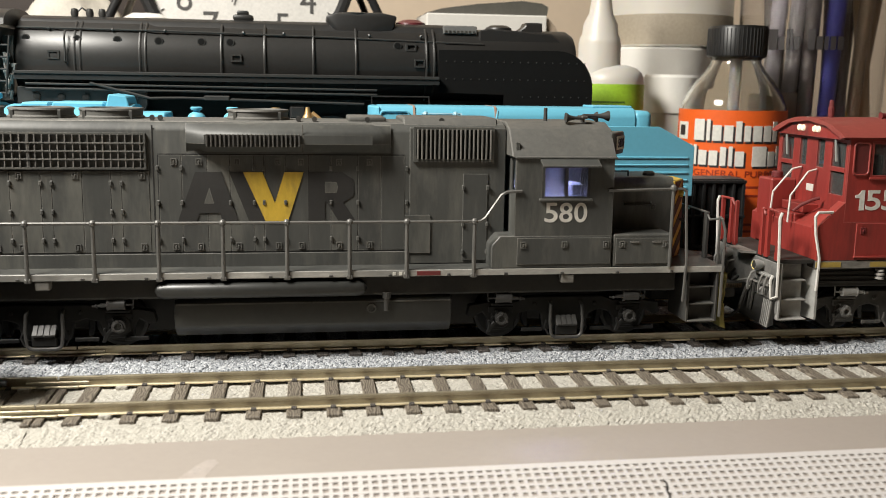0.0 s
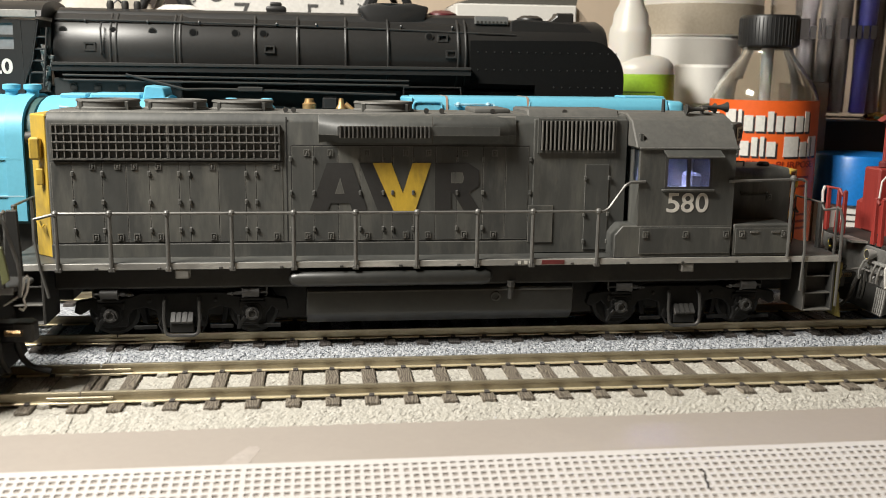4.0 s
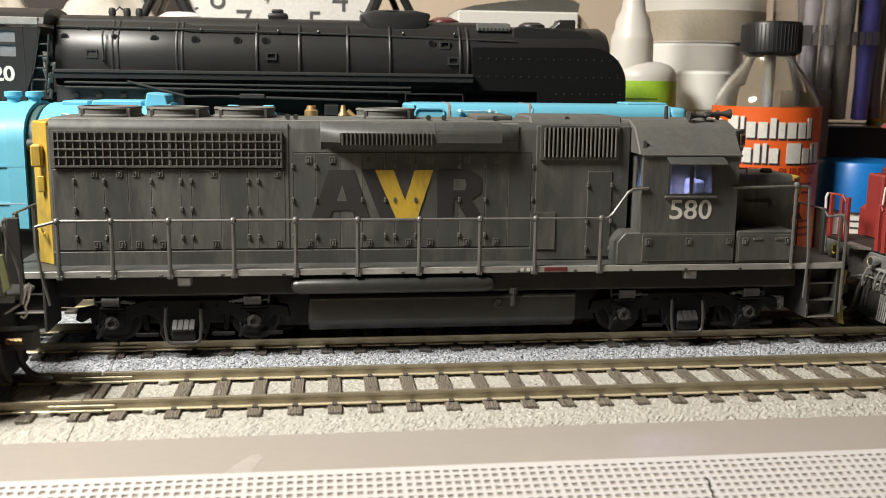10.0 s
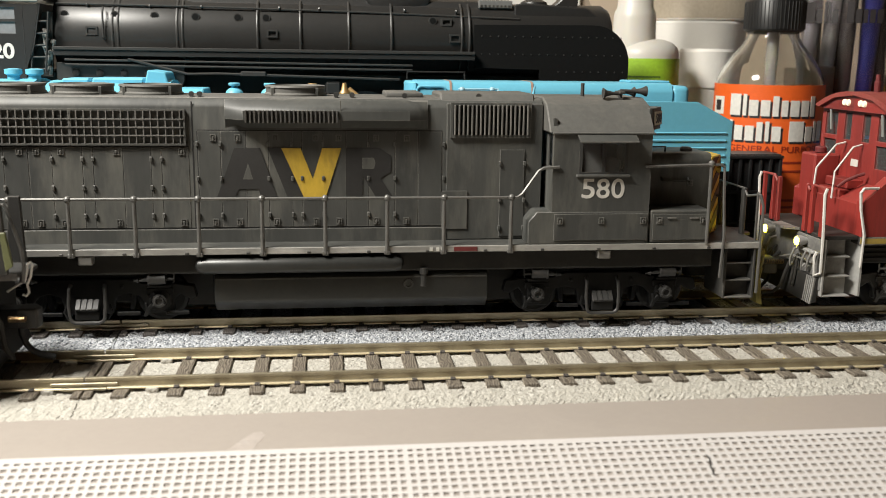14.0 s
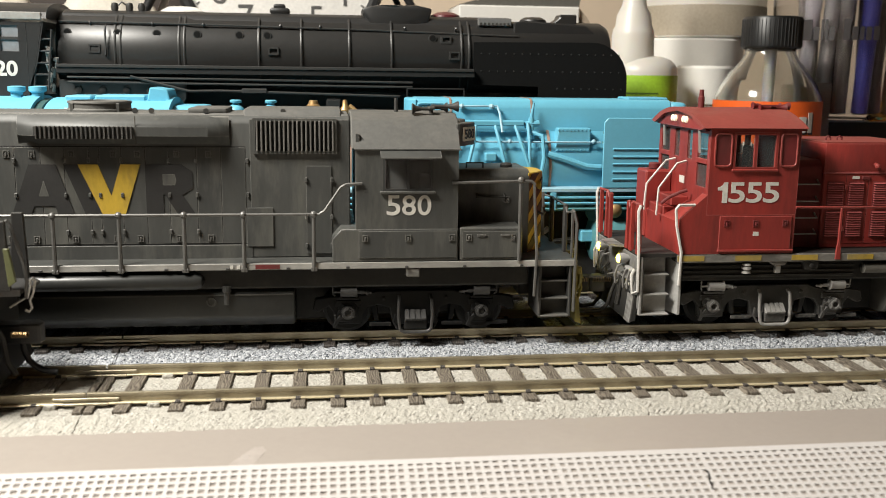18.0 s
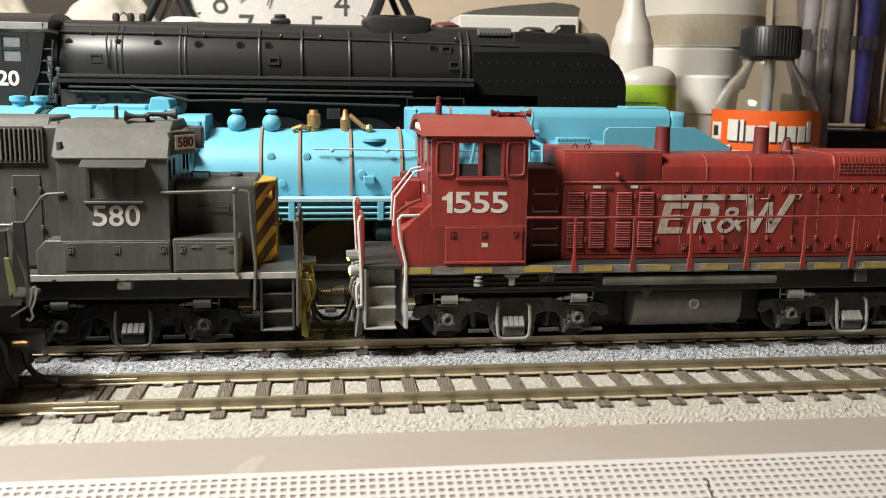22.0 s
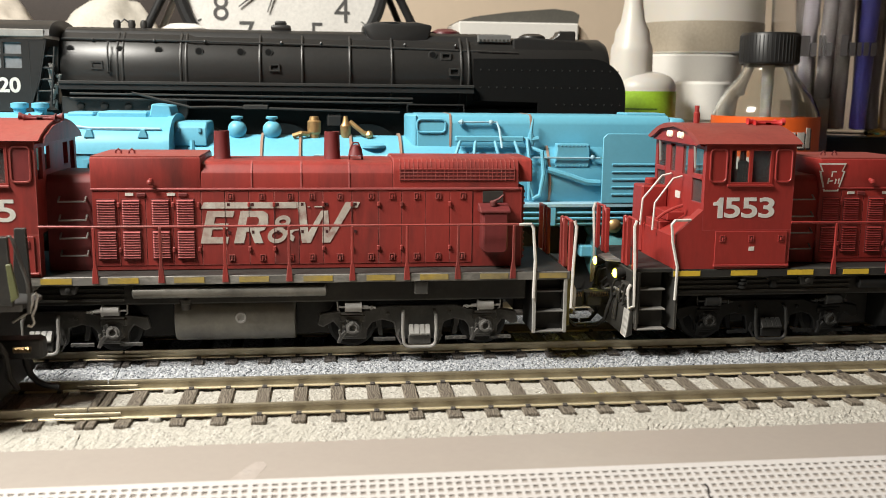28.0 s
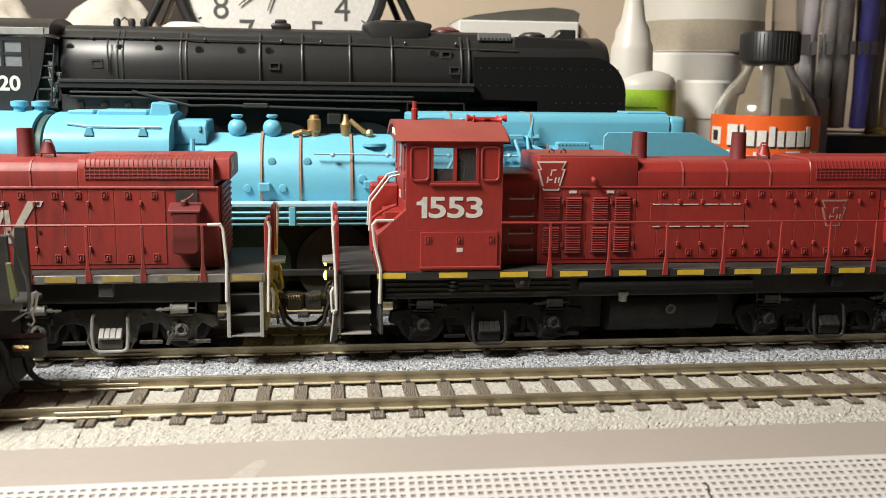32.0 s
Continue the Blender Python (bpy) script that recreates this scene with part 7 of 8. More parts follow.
def black_engine():
    bm = quad_box(B(), -330, 116, 100, 146, -4.0, 22.0, 0.6)
    tagged(part("display_riser", bm, GREY_DARK), "dark flat riser block under the black engine", "riser")
    track("riser_track", "display track under the black steam engine", 121.0, 26.0, -150, GREY_DARK, -320, 112, False, 9)
    lo = thing("black_steam_locomotive", "satin black model steam locomotive with smoke lifters", "steam locomotive", at=(0, 121.0, 26.0))
    zc = 39.8
    boiler = part("boiler", turned(B(), [(11.8, -80), (12.4, -79), (12.3, -42), (12.0, -40), (11.9, 47), (11.6, 48), (11.6, 88), (10.4, 90), (4, 91)], 56, (0, 0, zc), "x"), BLACK_SHEEN, lo)
    part("top_cladding", prism(B(), [(-7.0, zc + 9.4), (-5.6, zc + 11.6), (-3.0, zc + 12.6), (3.0, zc + 12.6), (5.6, zc + 11.6), (7.0, zc + 9.4)], -79, 58, axis="x", bevel=0.2), BLACK_GREY, boiler)
    for x in (-62.8, -61.2, -44.2, -42.6, -20.6, -7.8, 6.8, 19.8, 41.6, 44.0):
        part("boiler_band", turned(B(), [(12.55, x - 0.32), (12.65, x), (12.55, x + 0.32)], 56, (0, 0, zc), "x"), BLACK_EDGE, boiler)
    for x in (-76.4, -62.0, -50.6, -38.8, -26.4, -18.0, 32.6):
        z = 45.4
        y = -math.sqrt(12.2 ** 2 - (z - zc) ** 2)
        p = part("washout_plug", turned(B(), [(0.9, y - 0.3), (1.25, y - 0.3), (1.3, y + 1.2)], 16, (x, 0, z), "y"), BLACK_EDGE, boiler)
        part("plug_hole", turned(B(), [(0.95, y - 0.36), (0.95, y + 0.5)], 12, (x, 0, z), "y"), BLACK_FLAT, p)
    for x, z, w, h in ((-68.6, 40.8, 3.4, 2.5), (-16.2, 40.8, 3.2, 2.3), (36.8, 45.0, 3.2, 2.3), (39.4, 40.2, 3.4, 2.5)):
        y = -math.sqrt(12.2 ** 2 - (z - zc) ** 2) - 0.3
        part("inspection_cover", ring_wall(x - w / 2, x + w / 2, z - h / 2, z + h / 2, [(x - w / 2 + 0.5, x + w / 2 - 0.5, z - h / 2 + 0.5, z + h / 2 - 0.5)], y - 0.12, y + 1.4), BLACK_EDGE, boiler)
    part("handrail", wire(B(), [(-79, -9.6, 48.6), (-40, -9.6, 48.4), (12, -9.6, 47.6), (60, -9.8, 46.4)], 0.32, 6), BLACK_EDGE, lo)
    for x in (-70, -52, -37, -14, -2, 24, 40):
        part("rail_post", ball(rod(B(), (x, -8.6, 47.6), (x, -9.7, 48.2), 0.3, n=6), (x, -9.7, 48.4), 0.55, 8), BLACK_EDGE, lo)
    part("grab_iron", wire(B(), [(-65.2, -11.4, 47.8), (-65.2, -12.9, 46.2), (-65.2, -13.2, 39.0), (-65.2, -12.6, 38.6)], 0.3, 5), BLACK_EDGE, lo)
    # roof fittings
    bm = quad_box(B(), -17.6, -11.4, -3, 3, 52.2, 54.2, 0.8, 2)
    quad_box(bm, -16.4, -12.8, -2.2, 2.2, 54.0, 55.4, 0.5, 2)
    part("safety_valve", bm, BLACK_GREY, lo)
    bm = B()
    for x in (-64.2, -59.8, -56.2):
        turned(bm, [(0.9, 51.8), (1.2, 53.4), (0.9, 54.6), (0.3, 54.8)], 12, (x, -2.5, 0))
    wire(bm, [(-64.2, -2.5, 53.0), (-62, -2.5, 55.0), (-59.8, -2.5, 53.4)], 0.3, 5)
    part("whistle", bm, BLACK_EDGE, lo)
    st = part("chimney_casing", prism(B(), [(11.4, 52.0), (10.8, 54.4), (14.0, 55.2), (28.0, 55.6), (33.0, 54.6), (31.6, 50.0), (21.6, 47.6), (19.4, 45.4), (15.6, 47.2)], -6.6, 6.6, bevel=0.8, seg=2), BLACK_GREY, lo)
    part("chimney_rim", turned(B(), [(6.6, 54.8), (6.8, 55.4), (5.6, 55.6), (5.4, 54.0)], 24, (20.6, 0, 0)), BLACK_SHEEN, st)
    part("sand_dome", turned(B(), [(5.2, 51.0), (4.8, 53.0), (2.6, 54.0), (0.6, 54.2)], 20, (38.0, 2, 0)), material("dark_maroon_plastic", (0.11, 0.02, 0.025), 0.35), lo, "dark maroon dome lid")
    cw = part("catwalk", quad_box(B(), 47.4, 58.0, -7.6, -5.0, 49.6, 52.0, 0.2), material("grey_catwalk", (0.16, 0.16, 0.155), 0.5), lo, "grey stepped catwalk")
    for k in range(8):
        part("catwalk_slot", quad_box(B(), 47.9 + k * 1.25, 48.6 + k * 1.25, -7.75, -7.5, 49.9, 50.6), BLACK, cw)
    fd = part("front_deck", prism(B(), [(58.6, 43.0), (58.6, 50.8), (61.8, 51.4), (82.0, 50.2), (86.6, 46.8), (86.6, 43.0)], -8.6, 8.6, bevel=0.4), BLACK_GREY, lo)
    part("front_cowl", turned(B(), [(4.6, 50.6), (4.2, 52.0), (2.6, 52.8)], 20, (66.2, -1, 0)), BLACK_GREY, fd)
    part("headlight", prism(B(), [(71.4, 50.4), (74.6, 52.8), (74.6, 53.8), (80.2, 53.8), (80.2, 49.8), (71.4, 49.8)], -3.4, 3.4, bevel=0.4), BLACK_SHEEN, fd)
    part("number_board", quad_box(B(), 84.4, 88.6, -5, 5, 45.2, 47.4, 0.3), BLACK_EDGE, fd)
    # smoke lifter with rivets
    pts = [(45.2, 31.4), (45.2, 44.4), (82.4, 44.8)] + [(83.0 + 11.6 * math.sin(radians(a)), 33.2 + 11.6 * math.cos(radians(a))) for a in range(10, 91, 10)] + [(94.6, 22.0), (66.0, 22.0), (66.0, 31.0)]
    lf = part("smoke_lifter", prism(B(), pts, -13.4, -12.8), BLACK_FLAT, lo, "black sheet smoke lifter with rivet rows")
    rv = None
    for z, x0, n in ((41.0, 47.6, 18), (35.6, 47.6, 18), (30.4, 72.0, 9)):
        for k in range(n):
            pos = (x0 + k * 2.6, -13.4, z)
            if rv is None:
                rv = part("rivet", ball(B(), (0, 0, 0), 0.26, 6), BLACK_EDGE, lf, at=pos)
            else:
                same("rivet", rv, lf, pos)
    part("smoke_lifter", prism(B(), pts, 12.8, 13.4), BLACK_SHEEN, lo)
    # running board and pipework
    part("running_board", quad_box(B(), -79.0, 45.2, -16.2, -9.0, 35.2, 36.2, 0.15), BLACK_EDGE, lo)
    part("board_valance", quad_box(B(), -79.0, 45.2, -15.8, -15.2, 33.6, 35.2, 0.1), BLACK_GREY, lo)
    for z in (32.4, 31.0):
        part("side_pipe", rod(B(), (-76.0, -15.4, z), (26.0, -15.4, z - 0.6), 0.35, n=6), BLACK_EDGE, lo)
    part("reach_rod", wire(B(), [(-58.0, -15.8, 32.8), (-41.0, -16.0, 28.6), (-32.0, -16.0, 28.8), (22.0, -16.0, 27.6)], 0.4, 6), BLACK_EDGE, lo)
    part("rod_guide", quad_box(B(), -25.6, -18.0, -16.8, -15.6, 28.0, 29.6, 0.3), BLACK_EDGE, lo)
    fp = part("firebox_panel", prism(B(), [(-79.0, 20.0), (-79.0, 31.6), (-42.2, 31.6), (-42.2, 26.4), (-46.0, 20.0)], -13.6, -12.0, bevel=0.2), BLACK_EDGE, lo)
    for k in range(5):
        part("firebox_bolt", turned(B(), [(0.6, -14.5), (1.1, -14.3), (1.1, -13.5)], 12, (-73.4 + k * 6.9, 0, 28.8), "y"), BLACK, fp)
    part("lubricator", quad_box(B(), -0.4, 4.2, -15.8, -13.0, 23.0, 26.8, 0.5), BLACK_GREY, lo)
    part("pipe_stay", wire(B(), [(24.4, -15.4, 18.0), (24.4, -15.4, 30.0), (42.0, -15.4, 30.0), (42.6, -15.4, 24.0)], 0.35, 6), BLACK_GREY, lo)
    # cab
    W = 16.4
    wins = [(-101.0, -94.6, 39.6, 47.0), (-93.8, -88.8, 39.6, 47.0)]
    cab = part("cab", ring_wall(-112.0, -86.6, 27.0, 48.0, wins, -W, -W + 0.8), BLACK_GREY, lo)
    part("far_wall", ring_wall(-112.0, -86.6, 27.0, 48.0, wins, W - 0.8, W), BLACK_GREY, cab)
    part("cab_front", prism(B(), [(-86.8, 29.0), (-84.0, 36.0), (-81.6, 48.2), (-82.6, 48.2), (-85.2, 36.0), (-87.8, 29.0)], -W + 0.2, W - 0.2), BLACK_GREY, cab)
    part("cab_roof", prism(B(), arc_profile(16.9, 47.6, 49.0, 54.2, 12)[1:-1], -114.0, -80.6, axis="x"), BLACK_GREY, cab)
    part("roof_band", quad_box(B(), -113.0, -82.0, -17.0, -16.4, 48.6, 50.8, 0.2), material("dusty_grey_gutter", (0.3, 0.29, 0.27), 0.6, second=(0.12, 0.12, 0.11), scale=180), cab)
    for a, b, c, d in wins:
        part("window_bar", quad_box(B(), a, b, -W + 0.1, -W + 0.5, (c + d) / 2 - 0.4, (c + d) / 2 + 0.4), BLACK_EDGE, cab)
        part("pane", quad_box(B(), a, b, -W + 0.5, -W + 0.6, c, d), material("grey_blind", (0.2, 0.21, 0.22), 0.5), cab)
    letters("road_number", "20", 4.4, WHITE_LETTER, cab, (-92.6, -W - 0.06, 32.5), 6.2, 0.18)
    for y0, y1 in ((-W + 0.1, -W + 0.9), (W - 0.9, W - 0.1)):
        part("front_corner", prism(B(), [(-87.6, 27.2), (-86.6, 29.0), (-84.6, 36.0), (-82.2, 47.9), (-87.6, 47.9)], y0, y1), BLACK_GREY, cab)
    part("ladder_plate", prism(B(), [(-86.4, 27.4), (-80.2, 27.4), (-79.2, 46.0), (-82.4, 46.0)], -13.0, -12.0, bevel=0.1), BLACK, lo)
    for x in (-85.4, -81.4):
        part("ladder_rail", rod(B(), (x, -15.6, 28.6), (x + 1.8, -15.6, 46.0), 0.35, n=6), BLACK_EDGE, lo)
    for k in range(5):
        part("ladder_rung", rod(B(), (-85.3 + k * 0.4, -15.6, 29.6 + k * 3.4), (-81.3 + k * 0.4, -15.6, 29.6 + k * 3.4), 0.3, n=6), BLACK_EDGE, lo)
    bm = B()
    rng = random.Random(12)
    for k in range(8):
        x = -80.8 + rng.uniform(-0.8, 1.6)
        rod(bm, (x, -13.5 - rng.random(), 28 + k * 1.4), (x + rng.uniform(-1, 1), -14.4, 30 + k * 1.6), 0.5, n=6)
        ball(bm, (x, -14.2, 30 + k * 1.5), 0.7, 6)
    part("valve_cluster", bm, STEP_EDGE, lo, "bare metal valve cluster")
    # gear
    part("frame", quad_box(B(), -100, 92, -6, 6, 0.4, 29, 0.5), BLACK, lo)
    for x in (-40, -14, 12, 38):
        spoked_wheel("driving_wheel", lo, (x, -8.6, 12.0), 11.2, BLACK_GREY, 14)
    for x in (60, 78, -70, -88):
        spoked_wheel("small_wheel", lo, (x, -8.6, 5.6), 5.0, BLACK_GREY, 10)
    part("steam_cylinder", turned(B(), [(3, 54), (5.8, 55), (5.8, 76), (3, 77)], 24, (0, -11.0, 14.0), "x"), BLACK_GREY, lo)
    te = thing("black_tender", "black tender coupled behind the black engine", "tender", at=(0, 121.0, 26.0))
    part("tender_body", quad_box(B(), -230, -119, -16.4, 16.4, 14, 47, 1.2, 2), BLACK_GREY, te)
    for x in (-215, -190, -160, -135):
        spoked_wheel("tender_wheel", te, (x, -8.6, 5.6), 5.0, BLACK_GREY, 10)


# ---- the end of another engine on the near track ----
def near_engine():
    lo = thing("black_locomotive_end", "black model diesel end with drop step on the near track", "locomotive", at=(0, 0, 0))
    part("end_platform", quad_box(B(), -140, -66.0, -16.6, 16.6, 18.6, 20.0, 0.25), GREY_DARK, lo)
    part("hood", quad_box(B(), -140, -104, -9.5, 9.5, 20.0, 50, 1.0, 2), BLACK, lo)
    part("frame_beam", quad_box(B(), -140, -67, -15, 15, 10, 18.6, 0.3), BLACK, lo)
    pil = part("pilot", quad_box(B(), -67.4, -66.0, -16.4, 16.4, 3.5, 18.6, 0.2), BLACK, lo)
    part("pilot_plate", prism(B(), [(-66.0, 3.0), (-63.0, 1.2), (-64.4, 6.0), (-66.0, 9.0)], -15.0, 15.0, bevel=0.15), SATIN_BLACK, pil)
    step = part("drop_step", prism(B(), [(-66.0, -5.4), (-58.6, -5.0), (-57.4, -3.4), (-57.4, 3.4), (-58.6, 5.0), (-66.0, 5.4)], 18.9, 19.7, axis="z", bevel=0.15), GREY_DARK, lo)
    part("step_lip", quad_box(B(), -66.0, -58.6, -5.6, -5.2, 18.4, 19.9, 0.1), TRUCK_GREY, step)
    for y in (-5.6, 5.6):
        part("end_post", prism(B(), [(-63.6, 19.6), (-60.0, 19.6), (-60.4, 33.0), (-62.6, 33.0)], y - 0.5, y + 0.5, bevel=0.15), BLACK, lo)
    part("olive_bracket", prism(B(), [(-60.9, 27.8), (-59.9, 27.8), (-58.9, 21.4), (-60.3, 20.4)], -6.4, -5.6, bevel=0.12), material("olive_bracket_paint", (0.16, 0.17, 0.075), 0.5, second=(0.1, 0.105, 0.05), scale=200), lo)
    part("grab_rail", wire(B(), [(-66.5, -4.4, 31.0), (-62.0, -4.4, 32.2), (-60.4, -4.4, 32.8), (-59.9, -4.4, 32.0), (-57.8, -4.5, 24.4), (-57.5, -4.5, 21.2), (-57.9, -4.4, 17.8)], 0.34, 8), GREY_WIRE, lo)
    part("lift_bar", wire(B(), [(-57.9, -3.6, 17.6), (-57.3, -3.4, 19.8), (-57.3, -3.2, 21.0), (-56.7, -3.0, 21.5), (-56.4, -3.0, 21.0), (-56.9, -3.0, 18.6), (-57.6, -3.1, 17.0), (-57.3, -3.1, 15.6), (-57.9, -3.0, 14.8), (-58.5, -3.2, 15.2)], 0.25, 6), WHITE_WIRE, lo)
    part("lift_bar", wire(B(), [(-61.0, -4.2, 16.0), (-58.0, -4.0, 17.9)], 0.24, 6), STEP_EDGE, lo)
    cp = part("coupler", quad_box(B(), -66.0, -57.4, -2.2, 2.2, 8.0, 11.9, 0.4), SATIN_BLACK, lo)
    part("knuckle", prism(B(), [(-60.4, -2.3), (-56.5, -2.2), (-56.1, 0.4), (-57.4, 2.2), (-60.4, 2.2)], 8.0, 12.0, axis="z", bevel=0.35), GREY_DARK, cp)
    pts = [(-61.6 + k * 0.056, -3.0 + 0.55 * math.cos(k * 0.9), 10.2 + 0.55 * math.sin(k * 0.9)) for k in range(58)]
    part("knuckle_spring", wire(B(), pts, 0.14, 5), SPRING, cp, "bronze coupler spring")
    part("trip_pin", wire(B(), [(-60.4, 0, 8.4), (-60.2, 0, 6.2), (-59.5, 0, 4.2), (-58.4, 0, 2.9), (-57.0, 0, 2.1), (-54.2, 0, 1.5)], 0.62, 12), SATIN_BLACK, cp)
    part("air_hose", wire(B(), [(-65.8, -5.6, 13.6), (-63.8, -5.6, 13.0), (-62.4, -5.2, 10.0), (-62.0, -4.6, 5.0), (-60.8, -4.2, 2.6)], 0.6, 8), BLACK, lo)
    for s in (-1, 1):
        stairs(lo, -76.0, -68.6, 4.6, 19.0, BLACK, GREY_DARK, 3, s)
    truck_unit("truck", lo, (-104, 0, 0), TRUCK_BLACK, TRUCK_SOOT, TRUCK_SOOT)


blue_engine()
black_engine()
near_engine()

# ---- bottles, jars, clock and clutter behind the trains ----
ORANGE = material("orange_label_paper", (0.84, 0.1365, 0.021), 0.45, second=(0.777, 0.1155, 0.0189), scale=60, bump=0.03, speckle=-0.07)
LABEL_WHITE = material("label_white_print", (0.80, 0.78, 0.72), 0.5, bump=0)
LABEL_DARK = material("label_dark_print", (0.03, 0.025, 0.025), 0.5, bump=0)
LABEL_BROWN = material("label_brown_print", (0.30, 0.03, 0.01), 0.5, bump=0)
CLEAR = glass("bottle_glass", (0.97, 0.98, 0.96), 0.02)
CAP_BLACK = material("black_bottle_cap", (0.012, 0.012, 0.012), 0.38, bump=0.05)
MILKY = bpy.data.materials.new("milky_plastic")
MILKY.use_nodes = True
for key, val in (("Base Color", (0.80, 0.765, 0.70, 1)), ("Roughness", 0.42), ("Transmission Weight", 0.3), ("Subsurface Weight", 0.25)):
    MILKY.node_tree.nodes["Principled BSDF"].inputs[key].default_value = val
MILKY.node_tree.nodes["Principled BSDF"].inputs["Subsurface Radius"].default_value = (0.004, 0.003, 0.002)
WHITE_PLASTIC = material("white_plastic", (0.78, 0.76, 0.71), 0.4, second=(0.74, 0.71, 0.66), scale=20, bump=0.03, speckle=-0.1)
GREEN_LABEL = material("green_label_paper", (0.36, 0.60, 0.04), 0.5, second=(0.27, 0.47, 0.03), scale=50)
GREEN_PRINT = material("dark_green_print", (0.10, 0.19, 0.03), 0.5, bump=0)
CARD = material("white_cardboard", (0.74, 0.72, 0.68), 0.7, second=(0.68, 0.66, 0.61), scale=30, speckle=-0.09)
DARK_CARD = material("dark_card_flap", (0.10, 0.095, 0.08), 0.7, second=(0.07, 0.066, 0.058), scale=40)
TAN_CARD = material("tan_card", (0.40, 0.32, 0.24), 0.7)
BLUE_LID = material("blue_plastic_lid", (0.01, 0.20, 0.62), 0.35, second=(0.009, 0.18, 0.56), scale=30, bump=0.03)
GOLD = material("polished_gold_metal", (0.85, 0.58, 0.14), 0.2, metal=1.0, bump=0)


def curved_bar(name, parent, c, r, a0, a1, z0, z1, mat, depth=0.12, n=8):
    """A bar of print wrapped on a bottle; angles in degrees, 0 towards -y, growing to the right."""
    bm = B()
    rows = []
    for k in range(n + 1):
        a = radians(a0 + (a1 - a0) * k / n)
        s, q = math.sin(a), -math.cos(a)
        rows.append([bm.verts.new((c[0] + (r + d) * s, c[1] + (r + d) * q, z)) for d, z in ((0, z0), (depth, z0), (depth, z1), (0, z1))])
    for a, b in zip(rows, rows[1:]):
        for i in range(4):
            bm.faces.new((a[i], b[i], b[(i + 1) % 4], a[(i + 1) % 4]))
    bm.faces.new(rows[0])
    bm.faces.new(rows[-1][::-1])
    bmesh.ops.recalc_face_normals(bm, faces=bm.faces)
    return part(name, bm, mat, parent)


def glyph_row(parent, c, r, a0, widths, z0, h, mat, shadow, lean=0.0):
    """A line of plain print blocks, each with a darker drop shadow, of the words' size and colour."""
    a = a0
    k = 57.3 / r
    for w, tall in widths:
        if w < 0:
            a += -w * k
            continue
        top = z0 + h * tall
        if shadow:
            curved_bar("print_shadow", parent, c, r, a + 0.4 * k, a + (w + 0.75) * k, z0 - 0.75, top - 0.5, shadow, 0.08, 3)
        curved_bar("print_block", parent, c, r, a, a + w * k, z0, top, mat, 0.16, 3)
        a += (w + 0.85) * k


def bent_letters(text, size, mat, parent, c, r, angle, z, width=0.0):
    ob = letters("printed_line", text, size, mat, parent, (0, 0, 0), width, 0.02)
    for v in ob.data.vertices:
        a = radians(angle) + v.co.x / (r * MM)
        d = r * MM - v.co.y + 0.0001
        v.co = Vector((c[0] * MM + d * math.sin(a), c[1] * MM - d * math.cos(a), z * MM + v.co.z))
    return ob


